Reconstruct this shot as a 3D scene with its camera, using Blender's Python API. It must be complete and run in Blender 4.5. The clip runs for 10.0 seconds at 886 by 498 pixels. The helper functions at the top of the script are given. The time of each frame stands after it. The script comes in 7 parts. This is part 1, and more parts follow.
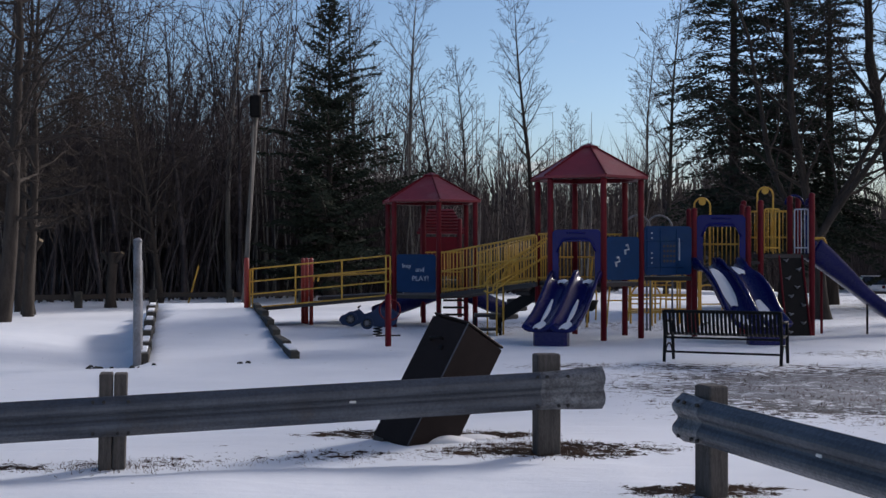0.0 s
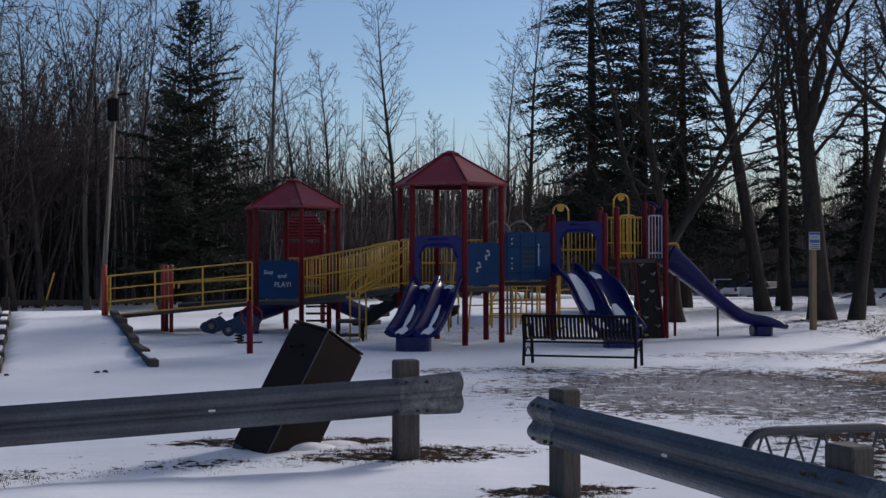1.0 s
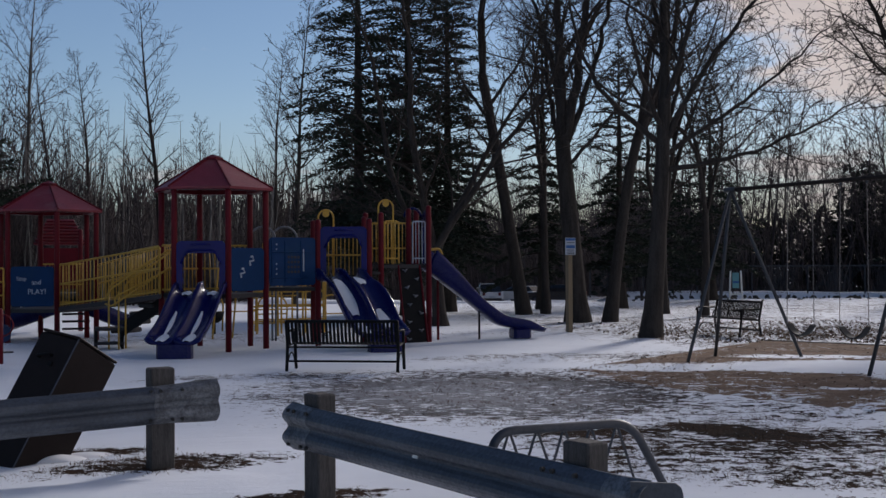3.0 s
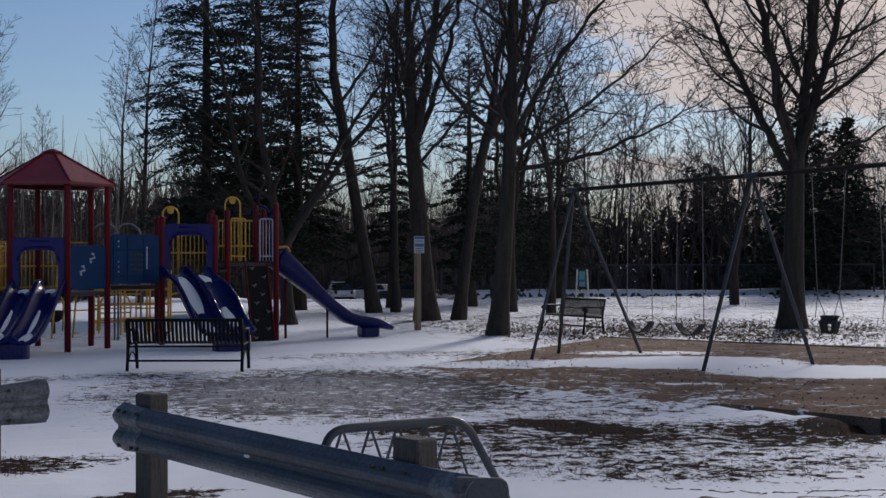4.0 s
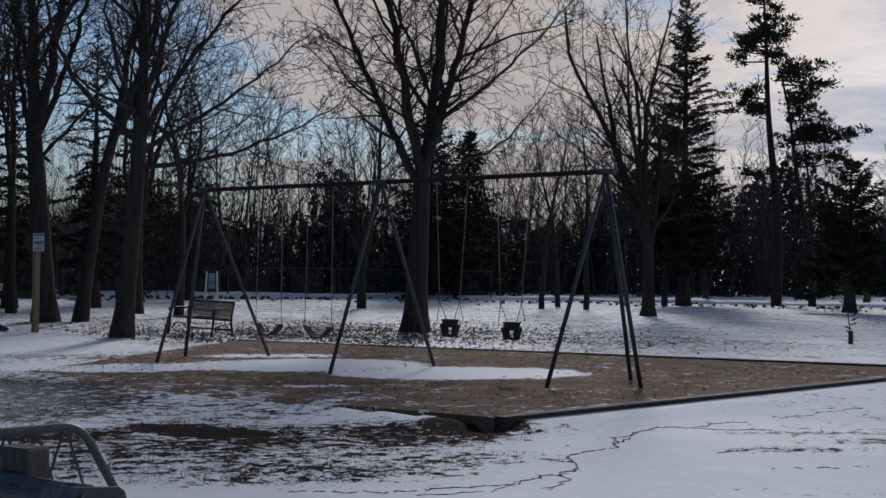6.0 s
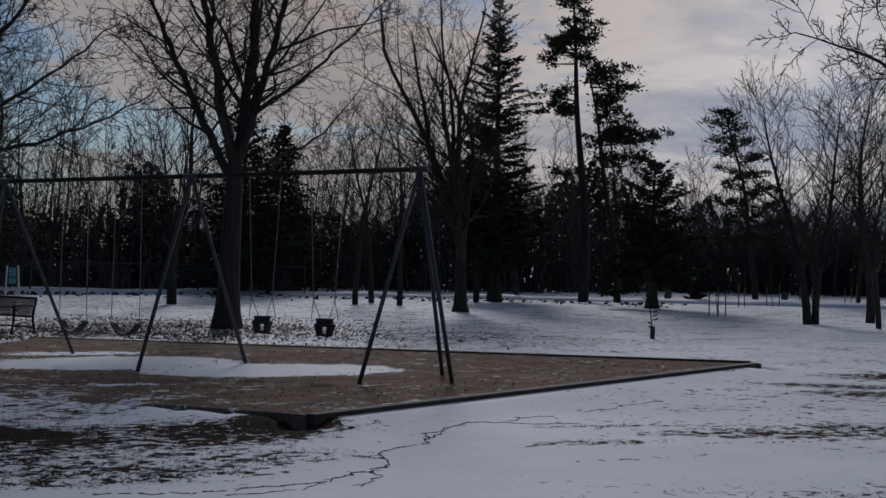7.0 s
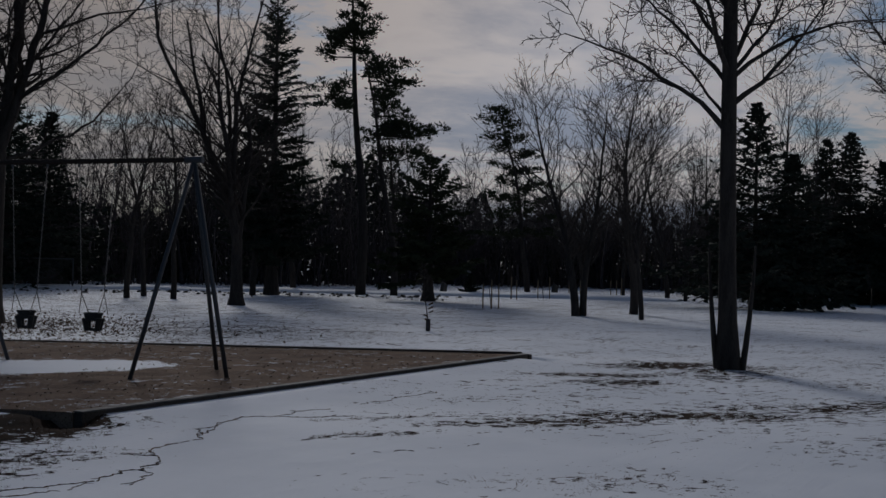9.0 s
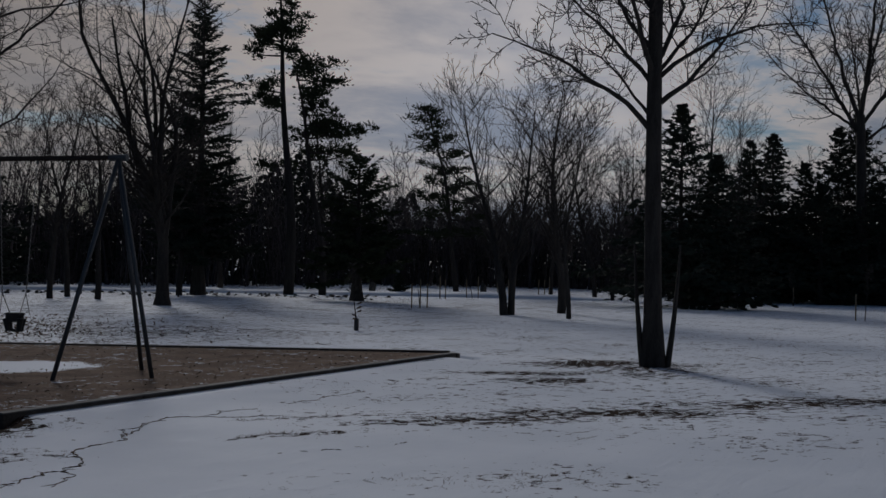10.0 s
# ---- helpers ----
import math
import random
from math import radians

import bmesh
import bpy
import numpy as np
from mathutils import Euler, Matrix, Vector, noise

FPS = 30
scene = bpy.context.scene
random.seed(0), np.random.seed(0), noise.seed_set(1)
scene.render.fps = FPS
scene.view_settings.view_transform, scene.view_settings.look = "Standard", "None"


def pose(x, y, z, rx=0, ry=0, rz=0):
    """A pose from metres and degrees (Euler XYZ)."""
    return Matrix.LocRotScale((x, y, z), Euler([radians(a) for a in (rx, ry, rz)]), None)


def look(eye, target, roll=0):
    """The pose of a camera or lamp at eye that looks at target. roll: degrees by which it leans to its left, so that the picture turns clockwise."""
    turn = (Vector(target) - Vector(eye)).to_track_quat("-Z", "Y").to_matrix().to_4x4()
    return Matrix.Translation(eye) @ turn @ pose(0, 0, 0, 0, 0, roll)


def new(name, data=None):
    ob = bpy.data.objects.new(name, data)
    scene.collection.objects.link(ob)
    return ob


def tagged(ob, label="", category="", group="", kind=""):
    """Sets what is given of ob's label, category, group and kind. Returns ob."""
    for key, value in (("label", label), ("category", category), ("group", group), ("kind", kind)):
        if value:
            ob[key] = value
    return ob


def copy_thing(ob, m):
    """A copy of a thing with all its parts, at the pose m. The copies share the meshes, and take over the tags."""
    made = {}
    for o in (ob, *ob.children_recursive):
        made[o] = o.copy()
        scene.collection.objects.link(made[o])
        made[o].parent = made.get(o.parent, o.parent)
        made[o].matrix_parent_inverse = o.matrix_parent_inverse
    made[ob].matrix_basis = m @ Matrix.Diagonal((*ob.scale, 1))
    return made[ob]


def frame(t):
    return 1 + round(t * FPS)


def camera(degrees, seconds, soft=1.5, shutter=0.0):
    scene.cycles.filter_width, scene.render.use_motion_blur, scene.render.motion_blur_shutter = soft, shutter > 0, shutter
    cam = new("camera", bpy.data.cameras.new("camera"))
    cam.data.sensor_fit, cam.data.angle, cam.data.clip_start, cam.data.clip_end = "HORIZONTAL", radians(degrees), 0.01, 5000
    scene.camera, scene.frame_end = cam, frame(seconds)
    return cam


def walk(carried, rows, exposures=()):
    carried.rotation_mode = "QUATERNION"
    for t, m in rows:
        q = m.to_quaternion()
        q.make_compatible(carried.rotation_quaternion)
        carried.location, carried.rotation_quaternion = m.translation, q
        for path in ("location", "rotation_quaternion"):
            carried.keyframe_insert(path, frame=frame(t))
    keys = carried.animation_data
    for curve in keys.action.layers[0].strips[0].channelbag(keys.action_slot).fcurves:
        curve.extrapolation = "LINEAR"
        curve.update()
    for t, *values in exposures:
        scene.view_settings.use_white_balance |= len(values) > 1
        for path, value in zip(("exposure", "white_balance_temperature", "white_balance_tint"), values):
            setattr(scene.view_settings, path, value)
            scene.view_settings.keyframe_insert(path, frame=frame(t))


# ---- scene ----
# ---- the camera and its way ----
EXPO = ((0.0, 0.25, 6250, 16), (1.0, 0.05, 6250, 16), (2.5, -0.19, 6220, 16), (4.5, -0.22, 6150, 16), (5.0, -0.20, 6080, 13), (6.0, -0.58, 6020, 12), (7.5, -1.33, 5980, 12), (10.0, -1.58, 5950, 11))
cam = camera(39.2, 10.0)
PATH = [
    (0.0, pose(0.000, 0.000, 1.650, 90.301, -0.000, 0.001)),
    (0.5, pose(0.021, -0.057, 1.658, 90.404, 0.110, -3.317)),
    (1.0, pose(0.036, -0.118, 1.673, 90.513, 0.189, -6.231)),
    (1.5, pose(0.037, -0.168, 1.684, 90.574, 0.157, -8.679)),
    (2.0, pose(0.057, -0.165, 1.685, 90.651, 0.207, -10.974)),
    (2.5, pose(0.083, -0.177, 1.681, 90.693, 0.288, -13.642)),
    (4.0, pose(0.244, -0.231, 1.669, 90.607, 0.190, -23.513)),
    (4.5, pose(0.290, -0.236, 1.670, 90.572, 0.012, -26.712)),
    (5.0, pose(0.303, -0.208, 1.672, 90.860, -0.216, -30.540)),
    (5.5, pose(0.292, -0.199, 1.659, 90.884, -0.546, -35.321)),
    (6.0, pose(0.298, -0.167, 1.661, 90.843, -0.878, -40.393)),
    (7.5, pose(0.308, -0.176, 1.679, 90.744, -1.259, -52.236)),
    (8.0, pose(0.312, -0.175, 1.677, 90.690, -1.358, -54.922)),
    (8.5, pose(0.313, -0.179, 1.668, 90.658, -1.333, -57.200)),
    (9.0, pose(0.316, -0.183, 1.675, 90.689, -1.318, -59.148)),
    (9.5, pose(0.305, -0.194, 1.668, 90.747, -1.271, -60.855)),
    (10.0, pose(0.316, -0.201, 1.664, 90.751, -1.254, -62.412)),
]
walk(cam, PATH, exposures=EXPO)

# ---- sky, sun ----
SUN_AZ, SUN_EL = 45.0, 24.7      # degrees right of +y, degrees up
world = bpy.data.worlds.new("winter_sky")
scene.world = world
world.use_nodes = True


def link(tree, a, b):
    tree.links.new(a, b)


def node(tree, kind, **inputs):
    n = tree.nodes.new(kind)
    for k, v in inputs.items():
        n.inputs[k.replace("_", " ")].default_value = v
    return n


def math_node(tree, op, a, b=0.0, c=0.0, clamp=False):
    n = tree.nodes.new("ShaderNodeMath")
    n.operation, n.use_clamp = op, clamp
    for i, v in enumerate((a, b, c)):
        if isinstance(v, (int, float)):
            n.inputs[i].default_value = v
        else:
            tree.links.new(v, n.inputs[i])
    return n.outputs[0]


def mix_color(tree, fac, a, b, mode="MIX"):
    n = tree.nodes.new("ShaderNodeMix")
    n.data_type, n.blend_type = "RGBA", mode
    for i, v in ((0, fac), (6, a), (7, b)):
        if isinstance(v, (int, float, tuple)):
            n.inputs[i].default_value = v if i == 0 or len(v) == 4 else (*v, 1)
        else:
            tree.links.new(v, n.inputs[i])
    return n.outputs[2]


def ramp(tree, fac, lo, hi, a=0.0, b=1.0):
    n = tree.nodes.new("ShaderNodeMapRange")
    n.interpolation_type = "SMOOTHSTEP"
    tree.links.new(fac, n.inputs[0])
    for i, v in enumerate((lo, hi, a, b)):
        n.inputs[i + 1].default_value = v
    return n.outputs[0]


def build_sky(tree):
    tree.nodes.clear()
    out = tree.nodes.new("ShaderNodeOutputWorld")
    bg = tree.nodes.new("ShaderNodeBackground")
    sky = tree.nodes.new("ShaderNodeTexSky")
    sky.sky_type, sky.sun_disc = "NISHITA", False
    sky.sun_elevation, sky.sun_rotation = radians(SUN_EL), radians(SUN_AZ)
    sky.air_density, sky.dust_density, sky.ozone_density = 1.0, 0.2, 3.2
    co = tree.nodes.new("ShaderNodeTexCoord")
    # a sheet of cloud that thickens towards the south-west, flattened with height
    sep = tree.nodes.new("ShaderNodeSeparateXYZ")
    link(tree, co.outputs["Generated"], sep.inputs[0])
    zz = math_node(tree, "ADD", math_node(tree, "MAXIMUM", sep.outputs[2], 0.0), 0.14)
    u = math_node(tree, "DIVIDE", sep.outputs[0], zz)
    v = math_node(tree, "DIVIDE", sep.outputs[1], zz)
    com = tree.nodes.new("ShaderNodeCombineXYZ")
    link(tree, u, com.inputs[0])
    com.inputs[2].default_value = 3.4
    link(tree, v, com.inputs[1])
    n1 = node(tree, "ShaderNodeTexNoise", Scale=1.0, Detail=6.0, Roughness=0.6, Distortion=0.4)
    n2 = node(tree, "ShaderNodeTexNoise", Scale=3.4, Detail=6.0, Roughness=0.65, Distortion=0.3)
    link(tree, com.outputs[0], n1.inputs["Vector"])
    link(tree, com.outputs[0], n2.inputs["Vector"])
    dot = math_node(tree, "ADD", math_node(tree, "MULTIPLY", sep.outputs[0], 0.94), math_node(tree, "MULTIPLY", sep.outputs[1], -0.10))
    cover = ramp(tree, dot, 0.20, 0.64, -0.46, 0.28)
    amount = math_node(tree, "ADD", math_node(tree, "ADD", math_node(tree, "MULTIPLY_ADD", n1.outputs[0], 2.3, -0.72), math_node(tree, "MULTIPLY_ADD", n2.outputs[0], 0.75, -0.09)), math_node(tree, "ADD", cover, ramp(tree, sep.outputs[2], 0.0, 0.15, 0.2, 0.0)))
    # a clear gap low in the south-east
    gap = math_node(tree, "ADD", math_node(tree, "MULTIPLY", sep.outputs[0], 0.965), math_node(tree, "ADD", math_node(tree, "MULTIPLY", sep.outputs[1], 0.215), math_node(tree, "MULTIPLY", sep.outputs[2], 0.148)))
    amount = math_node(tree, "ADD", amount, ramp(tree, gap, 0.9945, 1.0, 0.0, -0.5))
    mask = ramp(tree, amount, 0.56, 0.92)
    # thicker cloud is greyer; the thin edges glow
    thick = ramp(tree, amount, 0.90, 1.45)
    near_sun = math_node(tree, "ADD", math_node(tree, "MULTIPLY", sep.outputs[0], math.sin(radians(SUN_AZ)) * math.cos(radians(SUN_EL))),
                         math_node(tree, "ADD", math_node(tree, "MULTIPLY", sep.outputs[1], math.cos(radians(SUN_AZ)) * math.cos(radians(SUN_EL))),
                                   math_node(tree, "MULTIPLY", sep.outputs[2], math.sin(radians(SUN_EL)))))
    glow = ramp(tree, near_sun, 0.90, 0.995, 0.0, 0.75)
    cloud = mix_color(tree, thick, CLOUD_THIN, CLOUD_THICK)
    cloud = mix_color(tree, glow, cloud, CLOUD_GLOW)
    thin = ramp(tree, dot, 0.52, 0.90, 0.84, 1.85)
    thin = math_node(tree, "MULTIPLY", thin, ramp(tree, dot, 0.80, 0.92, 1.0, 0.6))
    cloud = mix_color(tree, 1.0, cloud, thin, "MULTIPLY")
    total = mix_color(tree, math_node(tree, "MULTIPLY", mask, 0.92), sky.outputs[0], cloud)
    # the air dims towards the horizon
    low = ramp(tree, sep.outputs[2], -0.02, 0.13, 0.62, 1.0)
    total = mix_color(tree, 1.0, total, low, "MULTIPLY")
    link(tree, total, bg.inputs[0])
    bg.inputs[1].default_value = SKY_STRENGTH
    link(tree, bg.outputs[0], out.inputs[0])


SKY_STRENGTH = 0.08
CLOUD_THIN, CLOUD_THICK, CLOUD_GLOW = (10.8, 9.7, 8.9), (5.0, 5.3, 6.1), (11.4, 9.2, 7.4)
build_sky(world.node_tree)
sun = new("sun", bpy.data.lights.new("sun", "SUN"))
sun.data.energy, sun.data.angle, sun.data.color = 3.1, radians(9.0), (1.0, 0.93, 0.84)
sun.matrix_basis = look((60 * math.sin(radians(SUN_AZ)) * math.cos(radians(SUN_EL)), 60 * math.cos(radians(SUN_AZ)) * math.cos(radians(SUN_EL)), 60 * math.sin(radians(SUN_EL))), (0, 0, 0))

# ---- materials ----


def surface(name, color, second, rough=0.6, metal=0.0, scale=6.0, fine=60.0, mix=0.6, bump=0.15, stretch=(1, 1, 1), dirt=None, coat=0.0, per_object=0.0, per_island=0.0, spec=0.5):
    """A worn surface: two colours mixed by broad noise, fine grain, bump, some dirt."""
    m = bpy.data.materials.new(name)
    m.use_nodes = True
    t = m.node_tree
    p = t.nodes["Principled BSDF"]
    co = t.nodes.new("ShaderNodeTexCoord")
    mp = t.nodes.new("ShaderNodeMapping")
    mp.inputs["Scale"].default_value = stretch
    link(t, co.outputs["Object"], mp.inputs[0])
    a = node(t, "ShaderNodeTexNoise", Scale=scale, Detail=5.0, Roughness=0.6)
    b = node(t, "ShaderNodeTexNoise", Scale=fine, Detail=3.0, Roughness=0.6)
    for n in (a, b):
        link(t, mp.outputs[0], n.inputs["Vector"])
    f = ramp(t, math_node(t, "ADD", math_node(t, "MULTIPLY", a.outputs[0], 0.65), math_node(t, "MULTIPLY", b.outputs[0], 0.35)), 0.36, 0.64)
    col = mix_color(t, math_node(t, "MULTIPLY", f, mix), color, second)
    if dirt:
        d = node(t, "ShaderNodeTexNoise", Scale=scale * 0.45, Detail=8.0, Roughness=0.7)
        link(t, co.outputs["Object"], d.inputs["Vector"])
        col = mix_color(t, ramp(t, d.outputs[0], 0.55, 0.72, 0.0, 0.7), col, dirt)
    if per_object:
        info = t.nodes.new("ShaderNodeObjectInfo")
        col = mix_color(t, math_node(t, "MULTIPLY", info.outputs["Random"], per_object), col, second)
    if per_island:
        geo = t.nodes.new("ShaderNodeNewGeometry")
        col = mix_color(t, math_node(t, "MULTIPLY", geo.outputs["Random Per Island"], per_island), col, second)
    link(t, col, p.inputs["Base Color"])
    link(t, ramp(t, b.outputs[0], 0.3, 0.7, max(0.02, rough - 0.1), min(1.0, rough + 0.12)), p.inputs["Roughness"])
    p.inputs["Metallic"].default_value = metal
    p.inputs["Specular IOR Level"].default_value = spec
    p.inputs["Coat Weight"].default_value = coat
    if bump:
        bp = node(t, "ShaderNodeBump", Strength=bump, Distance=0.01)
        link(t, math_node(t, "ADD", a.outputs[0], b.outputs[0]), bp.inputs["Height"])
        link(t, bp.outputs[0], p.inputs["Normal"])
    return m


RED = surface("red_paint", (0.125, 0.0065, 0.013), (0.085, 0.006, 0.011), 0.5, scale=3, mix=0.8, bump=0.05, dirt=(0.08, 0.022, 0.022), spec=0.16)
ROOF_RED = surface("red_roof_panel", (0.20, 0.018, 0.03), (0.14, 0.014, 0.022), 0.55, scale=2, mix=0.8, bump=0.05, dirt=(0.2, 0.09, 0.09))
YELLOW = surface("yellow_paint", (0.58, 0.35, 0.055), (0.44, 0.25, 0.045), 0.5, scale=4, bump=0.04, dirt=(0.27, 0.16, 0.06), spec=0.3)
ORANGE = surface("red_orange_paint", (0.24, 0.018, 0.012), (0.17, 0.014, 0.011), 0.5, scale=4, bump=0.04, dirt=(0.2, 0.06, 0.04))
BLUE = surface("blue_plastic", (0.004, 0.0065, 0.080), (0.003, 0.005, 0.055), 0.25, scale=2, bump=0.05, spec=0.28)
RIDER = surface("dark_navy_panel", (0.010, 0.026, 0.075), (0.007, 0.017, 0.05), 0.5, scale=3, bump=0.05, spec=0.25)
HOOD = surface("blue_hood_plastic", (0.004, 0.006, 0.115), (0.003, 0.005, 0.085), 0.16, scale=2, bump=0.0, spec=0.22)
PANEL = surface("teal_blue_panel", (0.004, 0.034, 0.112), (0.003, 0.025, 0.078), 0.5, scale=3, bump=0.05, dirt=(0.010, 0.040, 0.085), spec=0.15)
BLACK = surface("black_coating", (0.006, 0.006, 0.007), (0.012, 0.012, 0.013), 0.55, scale=8, bump=0.08, spec=0.13)
DARK = surface("dark_deck", (0.025, 0.022, 0.024), (0.045, 0.04, 0.04), 0.7, scale=6, bump=0.15)
BIN = surface("dark_brown_panel", (0.013, 0.0085, 0.008), (0.020, 0.0135, 0.0125), 0.6, scale=5, fine=90, bump=0.12, dirt=(0.017, 0.014, 0.012), spec=0.15)
WHITE = surface("white_paint", (0.7, 0.7, 0.68), (0.5, 0.5, 0.48), 0.5, scale=5, bump=0.03)
SCUFFED = surface("scuffed_steel", (0.19, 0.20, 0.215), (0.07, 0.073, 0.08), 0.55, 0.4, scale=9, fine=50, mix=1.0, bump=0.2, dirt=(0.035, 0.033, 0.034))
STEEL = surface("galvanised_steel", (0.092, 0.104, 0.124), (0.064, 0.071, 0.084), 0.48, 0.55, scale=3, fine=40, mix=0.9, bump=0.06, dirt=(0.09, 0.08, 0.075))
PIPE = surface("weathered_pipe", (0.20, 0.21, 0.235), (0.10, 0.105, 0.115), 0.65, 0.1, scale=5, mix=0.95, bump=0.12, dirt=(0.07, 0.065, 0.06))
SWING = surface("grey_swing_tube", (0.06, 0.065, 0.073), (0.038, 0.041, 0.046), 0.6, 0.3, scale=6, bump=0.06, dirt=(0.05, 0.04, 0.035))
RUST = surface("dark_rusty_tube", (0.034, 0.026, 0.022), (0.022, 0.018, 0.017), 0.8, scale=6, bump=0.1, spec=0.15)
RACK = surface("dull_grey_tube", (0.065, 0.07, 0.08), (0.042, 0.045, 0.052), 0.5, 0.4, scale=6, bump=0.05)
CHAIN = surface("chain_steel", (0.20, 0.195, 0.19), (0.12, 0.115, 0.11), 0.45, 0.6, scale=20, bump=0.0)
RUBBER = surface("black_rubber", (0.012, 0.012, 0.012), (0.02, 0.02, 0.02), 0.7, bump=0.1)
POSTWOOD = surface("grey_weathered_wood", (0.082, 0.074, 0.068), (0.036, 0.032, 0.030), 0.85, scale=5, fine=50, mix=0.95, bump=0.5, stretch=(6, 6, 0.6), dirt=(0.06, 0.05, 0.045))
TIMBER = surface("old_timber", (0.060, 0.055, 0.046), (0.030, 0.028, 0.025), 0.9, scale=5, fine=45, mix=0.95, bump=0.5, dirt=(0.07, 0.075, 0.05))
EDGE = surface("dark_edging_timber", (0.045, 0.036, 0.03), (0.028, 0.023, 0.02), 0.85, scale=5, fine=45, mix=0.9, bump=0.4)
TANWOOD = surface("tan_wood", (0.22, 0.165, 0.10), (0.15, 0.11, 0.065), 0.8, scale=5, stretch=(6, 6, 0.6), bump=0.3)
BARK = surface("grey_bark", (0.056, 0.048, 0.042), (0.028, 0.024, 0.022), 0.95, scale=3, fine=24, mix=0.95, bump=0.8, stretch=(3, 3, 0.5), spec=0.15)
TWIG = surface("thin_grey_wood", (0.056, 0.046, 0.040), (0.028, 0.024, 0.022), 0.95, scale=0.25, fine=6, mix=0.95, bump=0.0, spec=0.1)
# far stems: wood tone raised above near bark, veiling haze put into the colour
WOODS = surface("far_wood_stems_hazed", (0.130, 0.112, 0.112), (0.040, 0.035, 0.037), 0.95, scale=0.25, fine=6, mix=0.95, bump=0.0, spec=0.05, per_island=0.85)
PALEBARK = surface("pale_pole_wood", (0.17, 0.16, 0.148), (0.085, 0.08, 0.073), 0.9, scale=2, fine=30, mix=0.9, bump=0.3, stretch=(4, 4, 0.6))
NEEDLE = surface("spruce_needles", (0.022, 0.030, 0.022), (0.036, 0.043, 0.032), 0.9, scale=0.8, fine=12, mix=0.95, bump=0.0, spec=0.08)
PINE = surface("pine_needles", (0.026, 0.034, 0.020), (0.04, 0.048, 0.026), 0.9, scale=0.8, fine=12, mix=0.95, bump=0.0, spec=0.08)
# far undergrowth: base colour raised in the same way to imitate haze
THICKET = surface("far_thicket_hazed", (0.080, 0.070, 0.066), (0.045, 0.040, 0.039), 1.0, scale=0.3, fine=3, mix=0.95, bump=0.0, spec=0.0, stretch=(3, 3, 0.5))
GRASS = surface("dead_grass", (0.10, 0.052, 0.027), (0.04, 0.021, 0.012), 0.95, scale=0.8, fine=14, mix=0.95, bump=0.0)
LEAF = surface("dead_leaves", (0.13, 0.082, 0.045), (0.05, 0.03, 0.018), 0.9, scale=1.5, fine=14, mix=0.95, bump=0.0)
GLASS = surface("car_window", (0.012, 0.014, 0.017), (0.02, 0.022, 0.026), 0.1, bump=0.0)
CARWHITE = surface("white_car_paint", (0.68, 0.69, 0.7), (0.55, 0.55, 0.55), 0.25, scale=1, bump=0.0, coat=0.6)
CARBLACK = surface("black_car_paint", (0.012, 0.012, 0.014), (0.03, 0.03, 0.03), 0.25, scale=1, bump=0.0, coat=0.6)
TEAL = surface("pale_teal_board", (0.14, 0.34, 0.36), (0.10, 0.26, 0.29), 0.6, scale=3, bump=0.0)
SIGNBLUE = surface("sign_blue_print", (0.03, 0.12, 0.34), (0.03, 0.1, 0.28), 0.5, bump=0.0)
SIGNGREY = surface("sign_face", (0.42, 0.45, 0.5), (0.36, 0.4, 0.45), 0.5, bump=0.0)
SNOWCAP = surface("snow_cap", (0.82, 0.84, 0.88), (0.74, 0.77, 0.83), 0.8, scale=4, bump=0.2)
WINDOW_LAMP = surface("grey_lamp_housing", (0.006, 0.006, 0.007), (0.012, 0.012, 0.012), 0.7, bump=0.0, spec=0.1)


